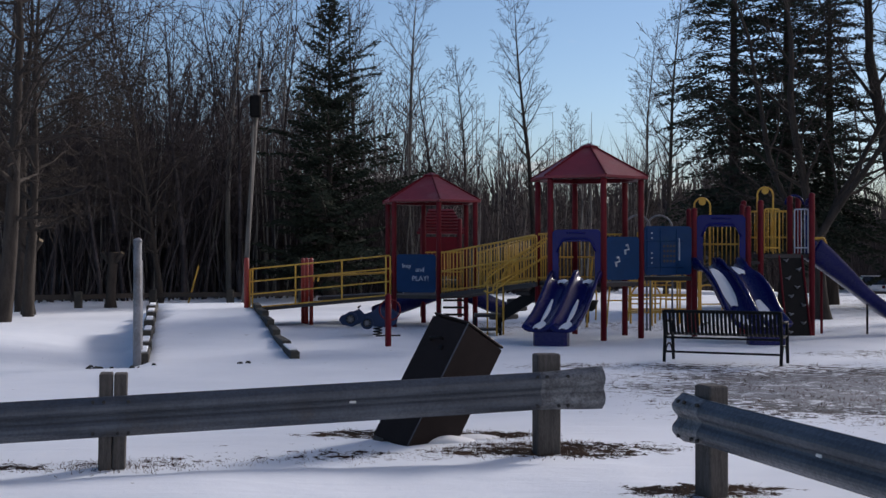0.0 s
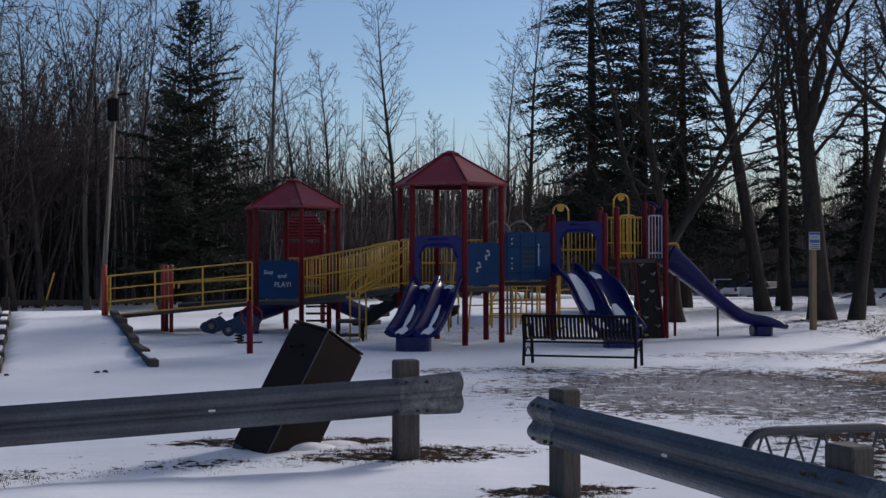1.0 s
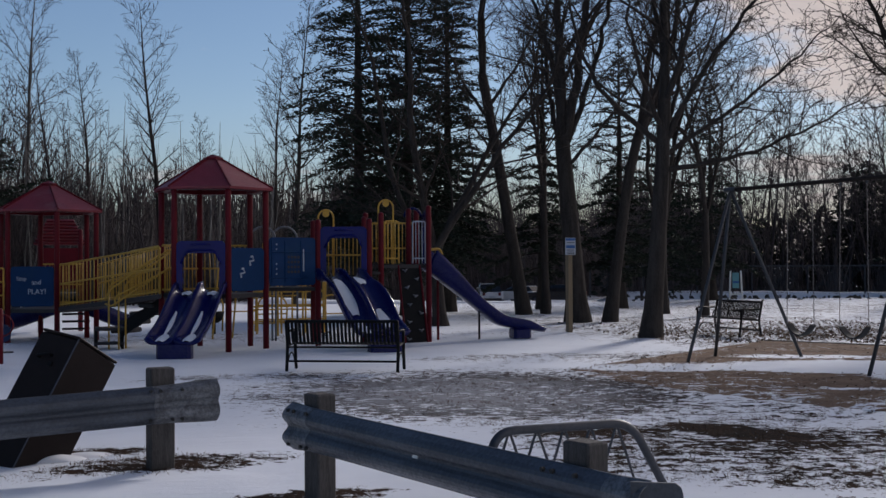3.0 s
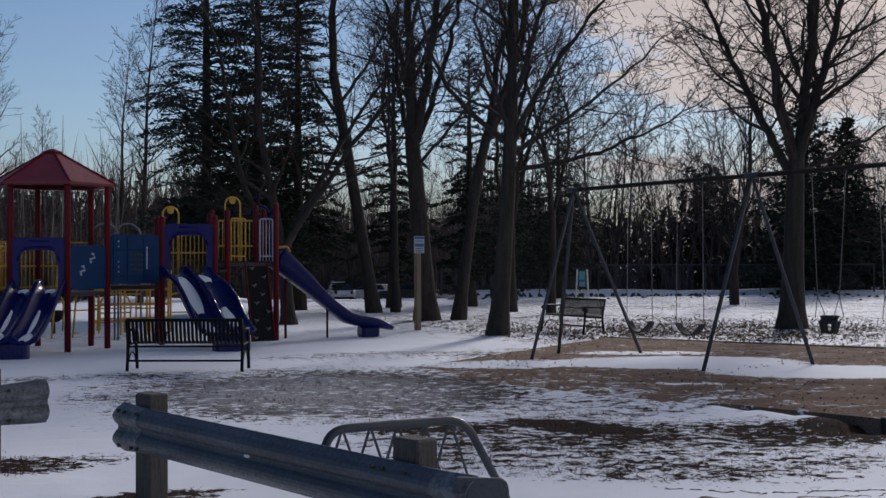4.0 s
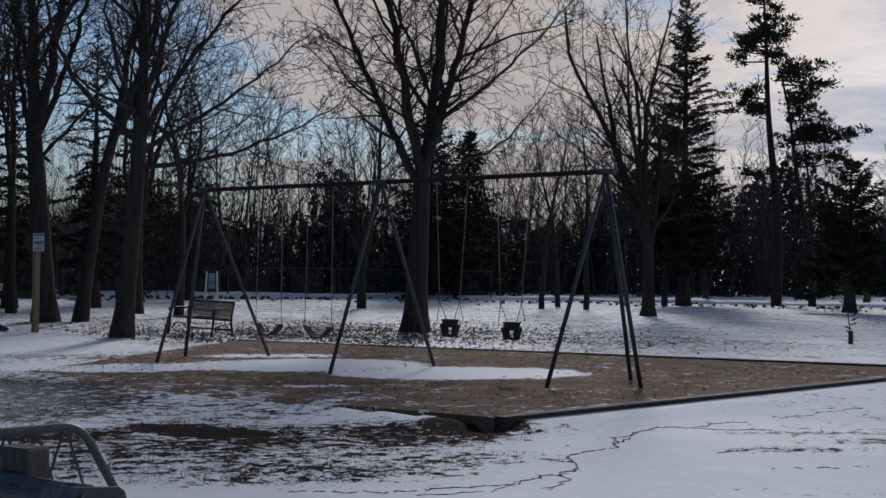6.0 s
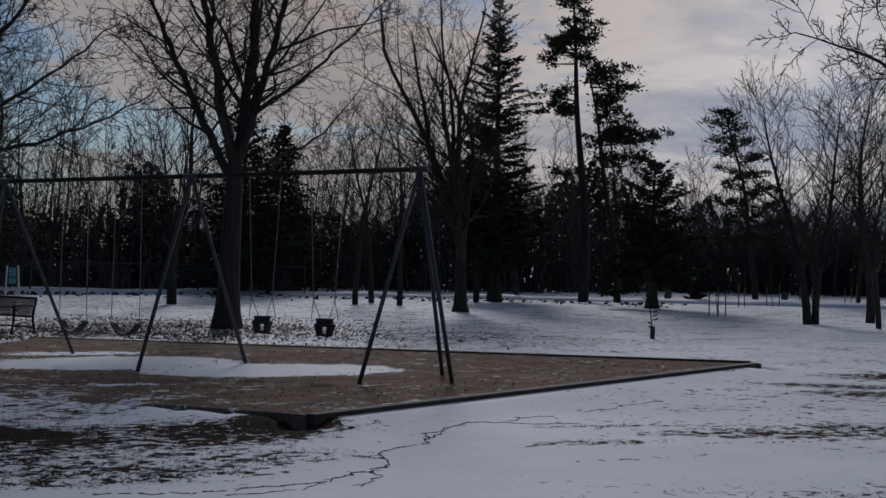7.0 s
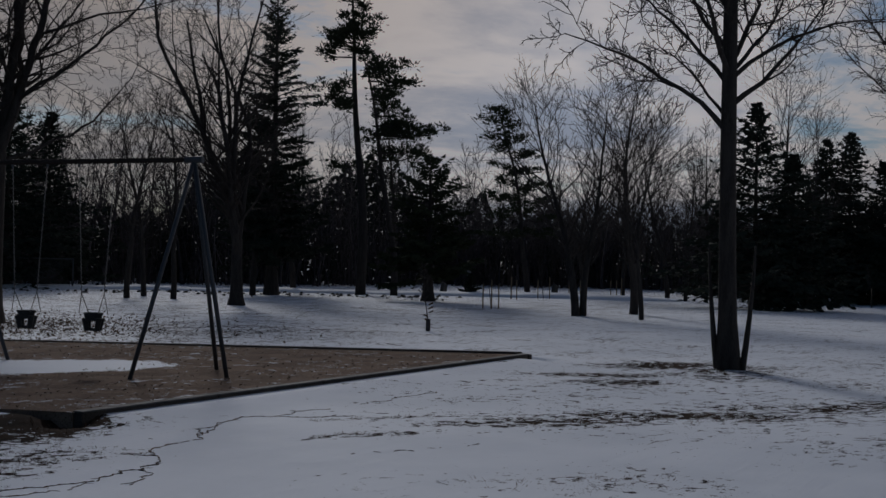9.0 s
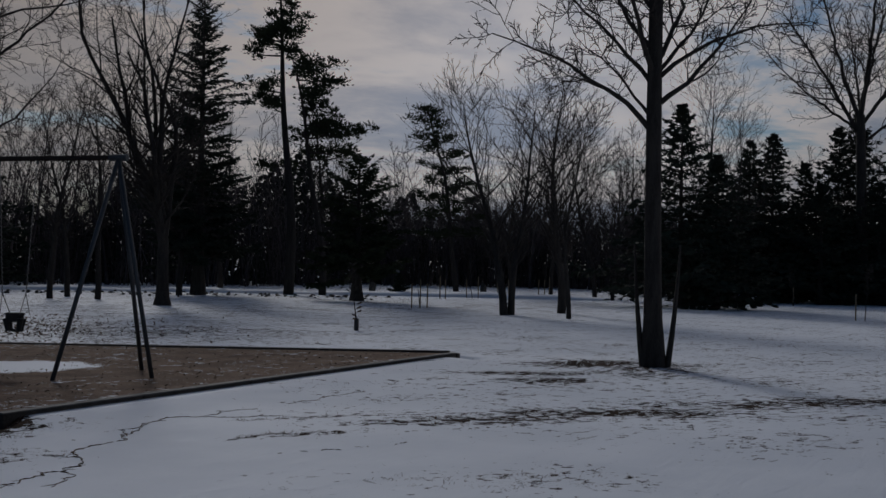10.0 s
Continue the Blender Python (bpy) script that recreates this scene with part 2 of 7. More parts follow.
def ground_material(name, dirt_a, dirt_b, litter, base_shift):
    """Snow that thins out to bare ground where the mesh's own 'bare' value says so, broken up by noise at three sizes."""
    m = bpy.data.materials.new(name)
    m.use_nodes = True
    t = m.node_tree
    p = t.nodes["Principled BSDF"]
    co = t.nodes.new("ShaderNodeTexCoord")
    at = t.nodes.new("ShaderNodeAttribute")
    at.attribute_name = "bare"
    mp = t.nodes.new("ShaderNodeMapping")
    mp.inputs["Scale"].default_value = (0.9, 1.12, 1.0)
    turn = t.nodes.new("ShaderNodeMapping")
    turn.inputs["Rotation"].default_value = (0, 0, radians(24))
    link(t, co.outputs["Object"], turn.inputs[0])
    link(t, turn.outputs[0], mp.inputs[0])
    big = node(t, "ShaderNodeTexNoise", Scale=0.8, Detail=4.0, Roughness=0.55)
    mid = node(t, "ShaderNodeTexNoise", Scale=5.2, Detail=9.0, Roughness=0.70, Distortion=0.25)
    fine = node(t, "ShaderNodeTexNoise", Scale=34.0, Detail=4.0, Roughness=0.65)
    for n in (big, mid, fine):
        link(t, mp.outputs[0], n.inputs["Vector"])
    v = math_node(t, "MULTIPLY_ADD", at.outputs["Fac"], 1.3, base_shift)
    v = math_node(t, "ADD", v, math_node(t, "MULTIPLY_ADD", big.outputs[0], 0.9, -0.45))
    v = math_node(t, "ADD", v, math_node(t, "MULTIPLY_ADD", mid.outputs[0], 2.3, -1.15))
    v = math_node(t, "ADD", v, math_node(t, "MULTIPLY_ADD", fine.outputs[0], 1.3, -0.65))
    speck = node(t, "ShaderNodeTexNoise", Scale=9.0, Detail=2.0, Roughness=0.5)
    link(t, co.outputs["Object"], speck.inputs["Vector"])
    v = math_node(t, "ADD", v, math_node(t, "MULTIPLY_ADD", speck.outputs[0], 0.9, -0.45))
    fac = ramp(t, v, -0.015, 0.03)
    # frost lies on the thinner grass
    frost = t.nodes.new("ShaderNodeAttribute")
    frost.attribute_name = "frost"
    fac = math_node(t, "MULTIPLY", fac, math_node(t, "MULTIPLY_ADD", frost.outputs["Fac"], -0.32, 1.0))
    g1 = node(t, "ShaderNodeTexNoise", Scale=1.6, Detail=6.0, Roughness=0.6)
    g2 = node(t, "ShaderNodeTexNoise", Scale=60.0, Detail=3.0, Roughness=0.7)
    link(t, co.outputs["Object"], g1.inputs["Vector"])
    link(t, co.outputs["Object"], g2.inputs["Vector"])
    dirt = mix_color(t, ramp(t, g1.outputs[0], 0.38, 0.62), dirt_a, dirt_b)
    dirt = mix_color(t, ramp(t, g2.outputs[0], 0.5, 0.62, 0.0, 0.8), dirt, litter)
    s1 = node(t, "ShaderNodeTexNoise", Scale=0.35, Detail=5.0, Roughness=0.6)
    link(t, co.outputs["Object"], s1.inputs["Vector"])
    snow = mix_color(t, ramp(t, s1.outputs[0], 0.35, 0.7), (0.765, 0.805, 0.865), (0.675, 0.72, 0.785))
    link(t, mix_color(t, fac, snow, dirt), p.inputs["Base Color"])
    link(t, ramp(t, fac, 0.0, 1.0, 0.80, 0.97), p.inputs["Roughness"])
    link(t, ramp(t, fac, 0.0, 1.0, 0.2, 0.03), p.inputs["Specular IOR Level"])
    wind = t.nodes.new("ShaderNodeMapping")
    wind.inputs["Rotation"].default_value, wind.inputs["Scale"].default_value = (0, 0, radians(33)), (0.55, 2.6, 1.0)
    link(t, co.outputs["Object"], wind.inputs[0])
    ridge = node(t, "ShaderNodeTexNoise", Scale=1.7, Detail=5.0, Roughness=0.55, Distortion=0.5)
    link(t, wind.outputs[0], ridge.inputs["Vector"])
    h = math_node(t, "SUBTRACT", math_node(t, "MULTIPLY_ADD", fine.outputs[0], 0.14, math_node(t, "MULTIPLY", mid.outputs[0], 0.30)), math_node(t, "MULTIPLY", fac, 0.8))
    h = math_node(t, "ADD", h, math_node(t, "MULTIPLY", ridge.outputs[0], 0.9))
    bp = node(t, "ShaderNodeBump", Strength=0.6, Distance=0.03)
    link(t, h, bp.inputs["Height"])
    link(t, bp.outputs[0], p.inputs["Normal"])
    return m


GROUND = ground_material("snowy_ground", (0.040, 0.023, 0.015), (0.018, 0.012, 0.010), (0.010, 0.008, 0.007), -0.68)
PADMAT = ground_material("tan_pad", (0.225, 0.160, 0.118), (0.16, 0.114, 0.085), (0.06, 0.038, 0.026), -0.66)

# ---- mesh tools ----


def mesh_of(name, verts, faces, smooth=False):
    me = bpy.data.meshes.new(name)
    me.from_pydata([tuple(v) for v in verts], [], faces)
    me.polygons.foreach_set("use_smooth", [smooth] * len(me.polygons))
    me.update()
    return me


class Solid:
    """Collects vertices and faces of one mesh."""

    def __init__(self):
        self.v, self.f = [], []

    def box(self, c, s, m=None, ch=0.006):
        """A box with chamfered edges, centre c, size s, turned by the matrix m about its centre."""
        hx, hy, hz = (k / 2 for k in s)
        ch = min(ch, hx * 0.6, hy * 0.6, hz * 0.6)
        rings = []
        for z, k in ((-hz, ch), (-hz + ch, 0), (hz - ch, 0), (hz, ch)):
            x, y = hx - k, hy - k
            rings.append([(x, -y + ch, z), (x, y - ch, z), (x - ch, y, z), (-x + ch, y, z), (-x, y - ch, z), (-x, -y + ch, z), (-x + ch, -y, z), (x - ch, -y, z)])
        m = Matrix.Translation(c) @ (m or Matrix())
        self.loft([[m @ Vector(p) for p in r] for r in rings])
        return self

    def loft(self, rings, closed=True, caps=True):
        b, n = len(self.v), len(rings[0])
        for r in rings:
            self.v += [tuple(p) for p in r]
        for i in range(len(rings) - 1):
            for j in range(n if closed else n - 1):
                k = (j + 1) % n
                self.f.append((b + i * n + j, b + i * n + k, b + (i + 1) * n + k, b + (i + 1) * n + j))
        if caps and closed:
            self.f.append(tuple(b + j for j in reversed(range(n))))
            self.f.append(tuple(b + (len(rings) - 1) * n + j for j in range(n)))
        return self

    def tube(self, pts, r, n=8, caps=True):
        """A tube along pts; r: one radius or one for each point."""
        pts = [Vector(p) for p in pts]
        rs = r if isinstance(r, (list, tuple)) else [r] * len(pts)
        d = (pts[1] - pts[0]).normalized()
        u = d.orthogonal().normalized()
        rings = []
        for i, p in enumerate(pts):
            a = (pts[i] - pts[i - 1]).normalized() if i else d
            b = (pts[i + 1] - pts[i]).normalized() if i < len(pts) - 1 else a
            t = (a + b).normalized()
            u = (u - t * u.dot(t)).normalized()
            w = t.cross(u)
            rings.append([p + (u * math.cos(2 * math.pi * k / n) + w * math.sin(2 * math.pi * k / n)) * rs[i] for k in range(n)])
        return self.loft(rings, True, caps)

    def slab(self, poly, thick):
        """A polygon of 3D points thickened by the vector thick."""
        t = Vector(thick)
        return self.loft([[Vector(p) for p in poly], [Vector(p) + t for p in poly]])

    def mesh(self, name, smooth=False):
        return mesh_of(name, self.v, self.f, smooth)


def thing(name, at, label, category, group="", kind=""):
    ob = new(name)
    ob.matrix_basis = Matrix.Translation(at)
    ob.empty_display_size = 0.2
    return tagged(ob, label, category, group, kind)


def part(name, solid, mat, parent, label="", m=None, smooth=False):
    """One mesh object under a thing or a part. Without m the mesh is in world metres."""
    me = solid if isinstance(solid, bpy.types.Mesh) else solid.mesh(name, smooth)
    if not me.materials:
        me.materials.append(mat)
    ob = new(name, me)
    ob.parent = parent
    if parent.parent is None:
        ob.matrix_parent_inverse = parent.matrix_basis.inverted()
    if m is not None:
        ob.matrix_basis = m
    return tagged(ob, label)


def lone(name, solid, mat, label, category, group="", kind="", smooth=False):
    me = solid if isinstance(solid, bpy.types.Mesh) else solid.mesh(name, smooth)
    me.materials.append(mat)
    return tagged(new(name, me), label, category, group, kind)


def arc(c, r, a0, a1, n, u=(1, 0, 0), w=(0, 0, 1)):
    c, u, w = Vector(c), Vector(u), Vector(w)
    return [c + (u * math.cos(radians(a0 + (a1 - a0) * i / n)) + w * math.sin(radians(a0 + (a1 - a0) * i / n))) * r for i in range(n + 1)]


def bend(pts, r, n=4):
    """The path pts with its corners rounded."""
    pts = [Vector(p) for p in pts]
    out = [pts[0]]
    for a, b, c in zip(pts, pts[1:], pts[2:]):
        da, dc = (a - b), (c - b)
        k = min(r, da.length * 0.45, dc.length * 0.45)
        p, q = b + da.normalized() * k, b + dc.normalized() * k
        for i in range(n + 1):
            s = i / n
            out.append(p * (1 - s) ** 2 + b * 2 * s * (1 - s) + q * s * s)
    return out + [pts[-1]]


def smooth01(x):
    x = min(1.0, max(0.0, x))
    return x * x * (3 - 2 * x)


# ---- ground ----
PATH_AXIS = (Vector((-3.5, 19.4)), Vector((-5.7, 29.6)))    # the snow-covered ramp that climbs to the play structure


def ramp_coords(x, y):
    a, b = PATH_AXIS
    d = (b - a)
    n = d.length
    d = d / n
    q = Vector((x, y)) - a
    return q.dot(d) / n, q.x * d.y - q.y * d.x     # along 0..1, across (right is +)


def ground_z(x, y):
    s, c = ramp_coords(x, y)
    rise = 0.42 * smooth01((s + 0.02) / 1.0) * (1 - smooth01((s - 1.25) / 0.4))
    side = 1 - smooth01((abs(c) - 1.15) / 0.28)
    z = rise * side
    # a drift against the left of the ramp, a low bank along the guard rails, shallow undulation
    if c < -1.15:
        z -= 0.26 * math.exp(-((c + 1.8) ** 2 / 2.5)) * smooth01((s + 0.15) / 0.4) * (1 - smooth01((s - 0.7) / 0.5))
    # the ground falls to the car park beyond the trees
    if y > 46:
        z -= 1.42 * smooth01((y - 50) / 16) * smooth01((x - 8) / 10) * (1 - smooth01((x - 44) / 12)) * (1 - smooth01((y - 115) / 25))
    if y < 30 and x < 30:
        z += 0.03 * noise.noise(Vector((x * 0.35, y * 0.35, 1.7)))
        z += 0.012 * noise.noise(Vector((x * 1.3, y * 1.3, 4.2)))
    rail = y - (9.55 + 0.216 * (x + 2.56)) + 0.75
    if x < 1.5:
        crest = 0.065 * (0.78 + 0.55 * noise.noise(Vector((x * 0.8, 3.1, 0)))) * (1 - 0.5 * smooth01((x + 0.2) / 1.4))
        bow = rail - 0.20 - 0.10 * noise.noise(Vector((x * 0.6, 8.0, 0)))
        z += crest * (smooth01((bow + 1.5) / 1.4) if bow < 0 else 1 - smooth01(bow / 0.16))
    if -3 < y < 30 and x > 4:
        z += 0.030 * noise.noise(Vector((x * 0.22 + y * 0.15, y * 0.5 - x * 0.3, 7.3))) * smooth01((x - 6) / 6)
    if y > 40:
        z += 0.25 * smooth01((y - 60) / 20) * noise.noise(Vector((x * 0.05, y * 0.05, 0)))
    # packed ground level with the pad along its worn side
    s = ((x - 9.17) * -2.07 + (y - 9.4) * 8.2) / 71.52
    e = ((9.17 - x) * 8.2 - (y - 9.4) * 2.07) / 8.46
    if e > 0 and 0 < s < 1:
        z += 0.075 * (1 - s) * math.exp(-(e / 0.7) ** 2) * smooth01((s - 0.01) / 0.03)
    # an even lip of snow against the pad's long side, with a hollow under each corner
    if 9 < x < 21 and 6 < y < 10.6:
        e = (9.36 + (x - 9.17) * 0.049) - y
        k = math.exp(-(max(0.0, e - 0.15) / 0.6) ** 2) * smooth01((x - 9.0) / 0.5) * (1 - smooth01((x - 20.2) / 0.6))
        z += (0.062 - z) * k
    if 8 < x < 10.5 and 8 < y < 11:
        z -= 0.085 * math.exp(-(((x - 9.10) / 0.24) ** 2 + ((y - 9.42) / 0.24) ** 2) ** 2)
    if 19 < x < 21 and 9 < y < 10.6:
        z -= 0.20 * math.exp(-(((x - 20.08) / 0.30) ** 2 + ((y - 9.66) / 0.36) ** 2) ** 2)
    return z


# thin or bare places: centre, half lengths, turn in degrees, amount
BARE = [
    (5.3, 15.2, 2.9, 3.2, -12, 0.69), (7.2, 12.4, 2.0, 1.7, -10, 0.47), (6.6, 9.9, 2.7, 1.15, -18, 0.62), (6.5, 10.55, 1.15, 0.48, -66, 0.90), (5.2, 11.2, 1.0, 0.4, -15, 0.78), (8.2, 9.45, 1.1, 0.75, -20, 0.74), (8.85, 9.5, 0.6, 0.45, -45, 1.0),
    (-0.75, 11.4, 0.5, 0.34, 0, 0.74), (0.45, 11.45, 0.5, 0.28, 0, 0.72), (1.05, 10.6, 0.95, 0.42, 5, 0.68), (1.85, 8.75, 0.6, 0.28, 0, 0.68),
]
BARE_EAST = [
    (3.0, 18.6, 1.8, 0.7, 5, 0.44), (6.0, 8.8, 2.3, 1.1, -30, 0.54), (9.0, 8.4, 0.6, 0.5, 0, 0.2), (18.6, 7.6, 1.5, 0.35, -40, 0.31), (17.4, 7.0, 0.8, 0.35, -40, 0.31), (20.9, 7.6, 1.6, 0.6, -45, 0.30),
    (20.5, 6.2, 1.5, 0.6, 0, 0.27), (14.3, 4.5, 1.2, 0.45, -55, 0.31), (10.3, 6.6, 0.7, 0.2, -30, 0.52), (9.0, 4.0, 1.5, 0.7, -50, 0.36), (16.8, 3.0, 1.9, 0.5, -50, 0.26), (12.6, 5.6, 1.8, 0.3, -40, 0.28), (11.6, 7.2, 1.0, 0.14, -30, 0.30),
]
BARE_FAR = [
    (17.5, 25.0, 6.0, 3.0, -30, 0.13), (16.0, 33.0, 5.0, 4.0, 0, 0.10), (27.0, 40.0, 8.0, 4.0, -20, 0.08), (21.5, 20.0, 5.0, 2.2, -50, 0.11),
    (4.0, 29.0, 5.5, 2.2, 0, 0.36), (40.0, 24.0, 12.0, 3.0, -15, 0.04), (8.6, 20.6, 2.6, 1.1, -10, 0.36),
]


def bare_at(x, y):
    b = 0.0
    for cx, cy, ax, ay, a, k in BARE + BARE_EAST + BARE_FAR:
        ca, sa = math.cos(radians(a)), math.sin(radians(a))
        u, v = ((x - cx) * ca + (y - cy) * sa) / ax, (-(x - cx) * sa + (y - cy) * ca) / ay
        q = u * u + v * v
        if q < 4:
            b = max(b, k * math.exp(-0.5 * q * q))
    # the grass strip that shows under the first guard rail
    d = y - (9.62 + 0.216 * (x + 2.56))
    if x < 1.4:
        b = max(b, 0.60 * math.exp(-((d - 0.20) / 0.40) ** 2) * (0.8 + 0.4 * noise.noise(Vector((x * 1.5, 0, 0)))))
    # open ground gets a light dusting of grass tips
    dust = 0.335 * smooth01((x - 8.5) / 5)
    e = 9.36 + (x - 9.17) * 0.049 - y
    if e > 0 and x < 21:
        dust *= 1 - 0.45 * math.exp(-(e / 1.5) ** 4)
    return b + dust + 0.07 * smooth01((y - 12) / 8) - 0.03 * smooth01((math.hypot(x, y) - 22) / 10)


def build_ground():
    xs = [-900, -400, -200, -120, -80, -50, -35, -25, -20] + [-16 + 0.36 * i for i in range(28)] + [-5.9 + 0.15 * i for i in range(120)] + [12.1 + 0.26 * i for i in range(68)] + [30 + 1.2 * i for i in range(30)] + [70, 80, 95, 120, 200, 400, 900]
    ys = [-900, -300, -100, -40, -20, -10, -5] + [-2 + 0.3 * i for i in range(26)] + [5.8 + 0.12 * i for i in range(60)] + [13.0 + 0.26 * i for i in range(96)] + [38 + 1.2 * i for i in range(24)] + [70, 80, 95, 120, 200, 400, 900]
    verts = [(x, y, ground_z(x, y)) for y in ys for x in xs]
    w = len(xs)
    faces = [(j * w + i, j * w + i + 1, (j + 1) * w + i + 1, (j + 1) * w + i) for j in range(len(ys) - 1) for i in range(w - 1)]
    me = mesh_of("ground", verts, faces, True)
    a = me.attributes.new("bare", "FLOAT", "POINT")
    a.data.foreach_set("value", [bare_at(v[0], v[1]) for v in verts])
    a = me.attributes.new("frost", "FLOAT", "POINT")
    a.data.foreach_set("value", [math.exp(-(((v[0] - 5.0) / 2.2) ** 2 + ((v[1] - 15.2) / 2.6) ** 2) ** 2) for v in verts])
    lone("ground", me, GROUND, "flat park ground under thin wind-blown snow", "ground", kind="structure")


build_ground()
# ---- the swing pad ----
PAD = [Vector((9.17, 9.4)), Vector((20.1, 9.95)), Vector((14.0, 22.7)), Vector((7.1, 17.6))]
PAD_Z = [0.10, 0.10, 0.05, 0.008]
PAD_SNOW = [(12.7, 14.0, 1.95, 1.15, -33, 0.86), (11.7, 16.6, 2.0, 1.3, -30, 0.80), (9.3, 17.6, 1.6, 0.8, -25, 0.62), (12.3, 18.6, 1.3, 0.5, -30, 0.55), (9.75, 13.5, 0.7, 0.12, -32, 0.62), (11.6, 9.55, 1.7, 0.05, 4, 0.40)]


def build_pad():
    n = 48
    verts, bare = [], []
    for j in range(n + 1):
        for i in range(n + 1):
            u, v = i / n, j / n
            w = ((1 - u) * (1 - v), u * (1 - v), u * v, (1 - u) * v)
            p = sum((PAD[k] * w[k] for k in range(4)), Vector((0, 0)))
            z = sum(PAD_Z[k] * w[k] for k in range(4))
            b = 0.80
            if i < 9:
                b -= 0.34 * (1 - i / 9) * max(0.0, 0.45 + 0.9 * noise.noise(Vector((j * 0.33, i * 0.2, 5.0)))) * smooth01((j - 3) / 6)
            for cx, cy, ax, ay, a, k in PAD_SNOW:
                ca, sa = math.cos(radians(a)), math.sin(radians(a))
                q = (((p.x - cx) * ca + (p.y - cy) * sa) / ax) ** 2 + ((-(p.x - cx) * sa + (p.y - cy) * ca) / ay) ** 2
                b -= k * (1 - smooth01((q - 0.55) / 0.75))
            if i == 0 and 10 < j < n:
                p = p + Vector((-0.97, -0.22)) * smooth01((j - 10) / 12) * (0.3 + 0.25 * noise.noise(Vector((j * 0.5, 2.0, 0))))
                z -= 0.06 * smooth01((j - 10) / 6)
            verts.append((p.x, p.y, z + 0.006 * noise.noise(Vector((p.x, p.y, 0)))))
            bare.append(max(0.05, b))
    w = n + 1
    top = len(verts)
    faces = [(j * w + i, j * w + i + 1, (j + 1) * w + i + 1, (j + 1) * w + i) for j in range(n) for i in range(n)]
    rim = [i for i in range(n)] + [j * w + n for j in range(n)] + [n * w + n - i for i in range(n)] + [(n - j) * w for j in range(n)]
    for k in rim:
        x, y, z = verts[k]
        verts.append((x, y, -0.15))
        bare.append(1.2)
    m = len(rim)
    faces += [(rim[k], top + k, top + (k + 1) % m, rim[(k + 1) % m]) for k in range(m)]
    me = mesh_of("pad", verts, faces)
    a = me.attributes.new("bare", "FLOAT", "POINT")
    a.data.foreach_set("value", bare)
    pad = lone("pavement_pad", me, PADMAT, "raised tan play pad strewn with leaves and patches of snow", "play pad", kind="structure")
    # timber edging along the two sides that stand proud
    for a, b, za, zb, cut in ((PAD[0], PAD[1], 0.075, 0.075, 5), (PAD[1], PAD[2], 0.108, 0.035, 6)):
        d = (b - a) / cut
        yaw = math.atan2(d.y, d.x)
        side = Vector((d.y, -d.x)).normalized() * 0.062
        for i in range(cut):
            c = a + d * (i + 0.5) + side
            z = za + (zb - za) * (i + 0.5) / cut
            s = Solid().box((0, 0, 0), (d.length - 0.012, 0.115, 0.30), None, 0.012)
            if cut == 5:
                part("edging_cap", Solid().box((0, -0.004, 0.155), (d.length - 0.004, 0.135, 0.014), None, 0.004), PALEBARK, pad, "pale weathered cap strip", Matrix.Translation((c.x, c.y, z - 0.12)) @ Matrix.Rotation(yaw, 4, "Z"))
            part("edging_board", s, EDGE, pad, "", Matrix.Translation((c.x, c.y, z - 0.12)) @ Matrix.Rotation(yaw, 4, "Z") @ Matrix.Rotation(-math.atan2((zb - za) / cut, d.length), 4, "Y"))


build_pad()
q = thing("wooden_block", (20.1, 9.95, 0), "dark timber end block at the pad's corner", "timber block")
part("block", Solid().box((20.17, 9.885, -0.045), (0.13, 0.14, 0.29), Matrix.Rotation(radians(3), 4, "Z"), 0.012), EDGE, q)

# ---- guard rails ----


def w_profile(depth=0.083, height=0.31, t=0.004, flare=1.0):
    """The beam's W section as a closed ring: (outwards, up) pairs."""
    h = height * flare
    half = [(0.10, 0.5), (0.16, 0.475), (0.36, 0.44), (0.66, 0.385), (0.88, 0.32), (0.99, 0.25), (0.96, 0.18), (0.80, 0.11), (0.58, 0.05)]
    shape = half + [(0.50, 0.0)] + [(a, -b) for a, b in reversed(half)]
    front = [(a * depth + t, b * h) for a, b in shape]
    back = [(a * depth - t, b * h) for a, b in reversed(shape)]
    return front + back


def beam_ring(p, side, z, depth, flare, tilt=0.0):
    return [Vector((p.x, p.y, z)) + side * a + Vector((0, 0, b)) for a, b in w_profile(depth, 0.31, 0.004, flare)]


def rail_post(rail, x, y, z0, top, yaw, split, lean=0.0):
    m = Matrix.Translation((x, y, z0 - 0.3)) @ Matrix.Rotation(yaw, 4, "Z") @ Matrix.Rotation(lean, 4, "Y")
    h = top - z0 + 0.3
    s = Solid()
    if split:
        s.box((-0.052, 0, h / 2), (0.098, 0.19, h), None, 0.008)
        s.box((0.053, 0, h / 2 - 0.004), (0.098, 0.19, h), Matrix.Rotation(0.01, 4, "Y"), 0.008)
    else:
        s.box((0, 0, h / 2), (0.205, 0.15, h), None, 0.012)
    part("post", s, POSTWOOD, rail, "grey weathered wooden post", m)


def end_plate(rail, p, z0, z1):
    """A flat rounded plate that closes the end of a beam, turned to the car park."""
    d = Vector((0.91, -0.41, 0))
    shape = [(-0.16, z0), (0.06, z0), (0.085, z0 + 0.02), (0.09, z0 + 0.05), (0.09, z1 - 0.06), (0.08, z1 - 0.025), (0.055, z1 - 0.005), (-0.16, z1)]
    part("end_plate", Solid().slab([Vector((p.x, p.y, z)) + d * u + Vector((-0.05, -0.11, 0)) for u, z in shape], (0.008, 0.016, 0)), RACK, rail, "flat rounded steel end plate")


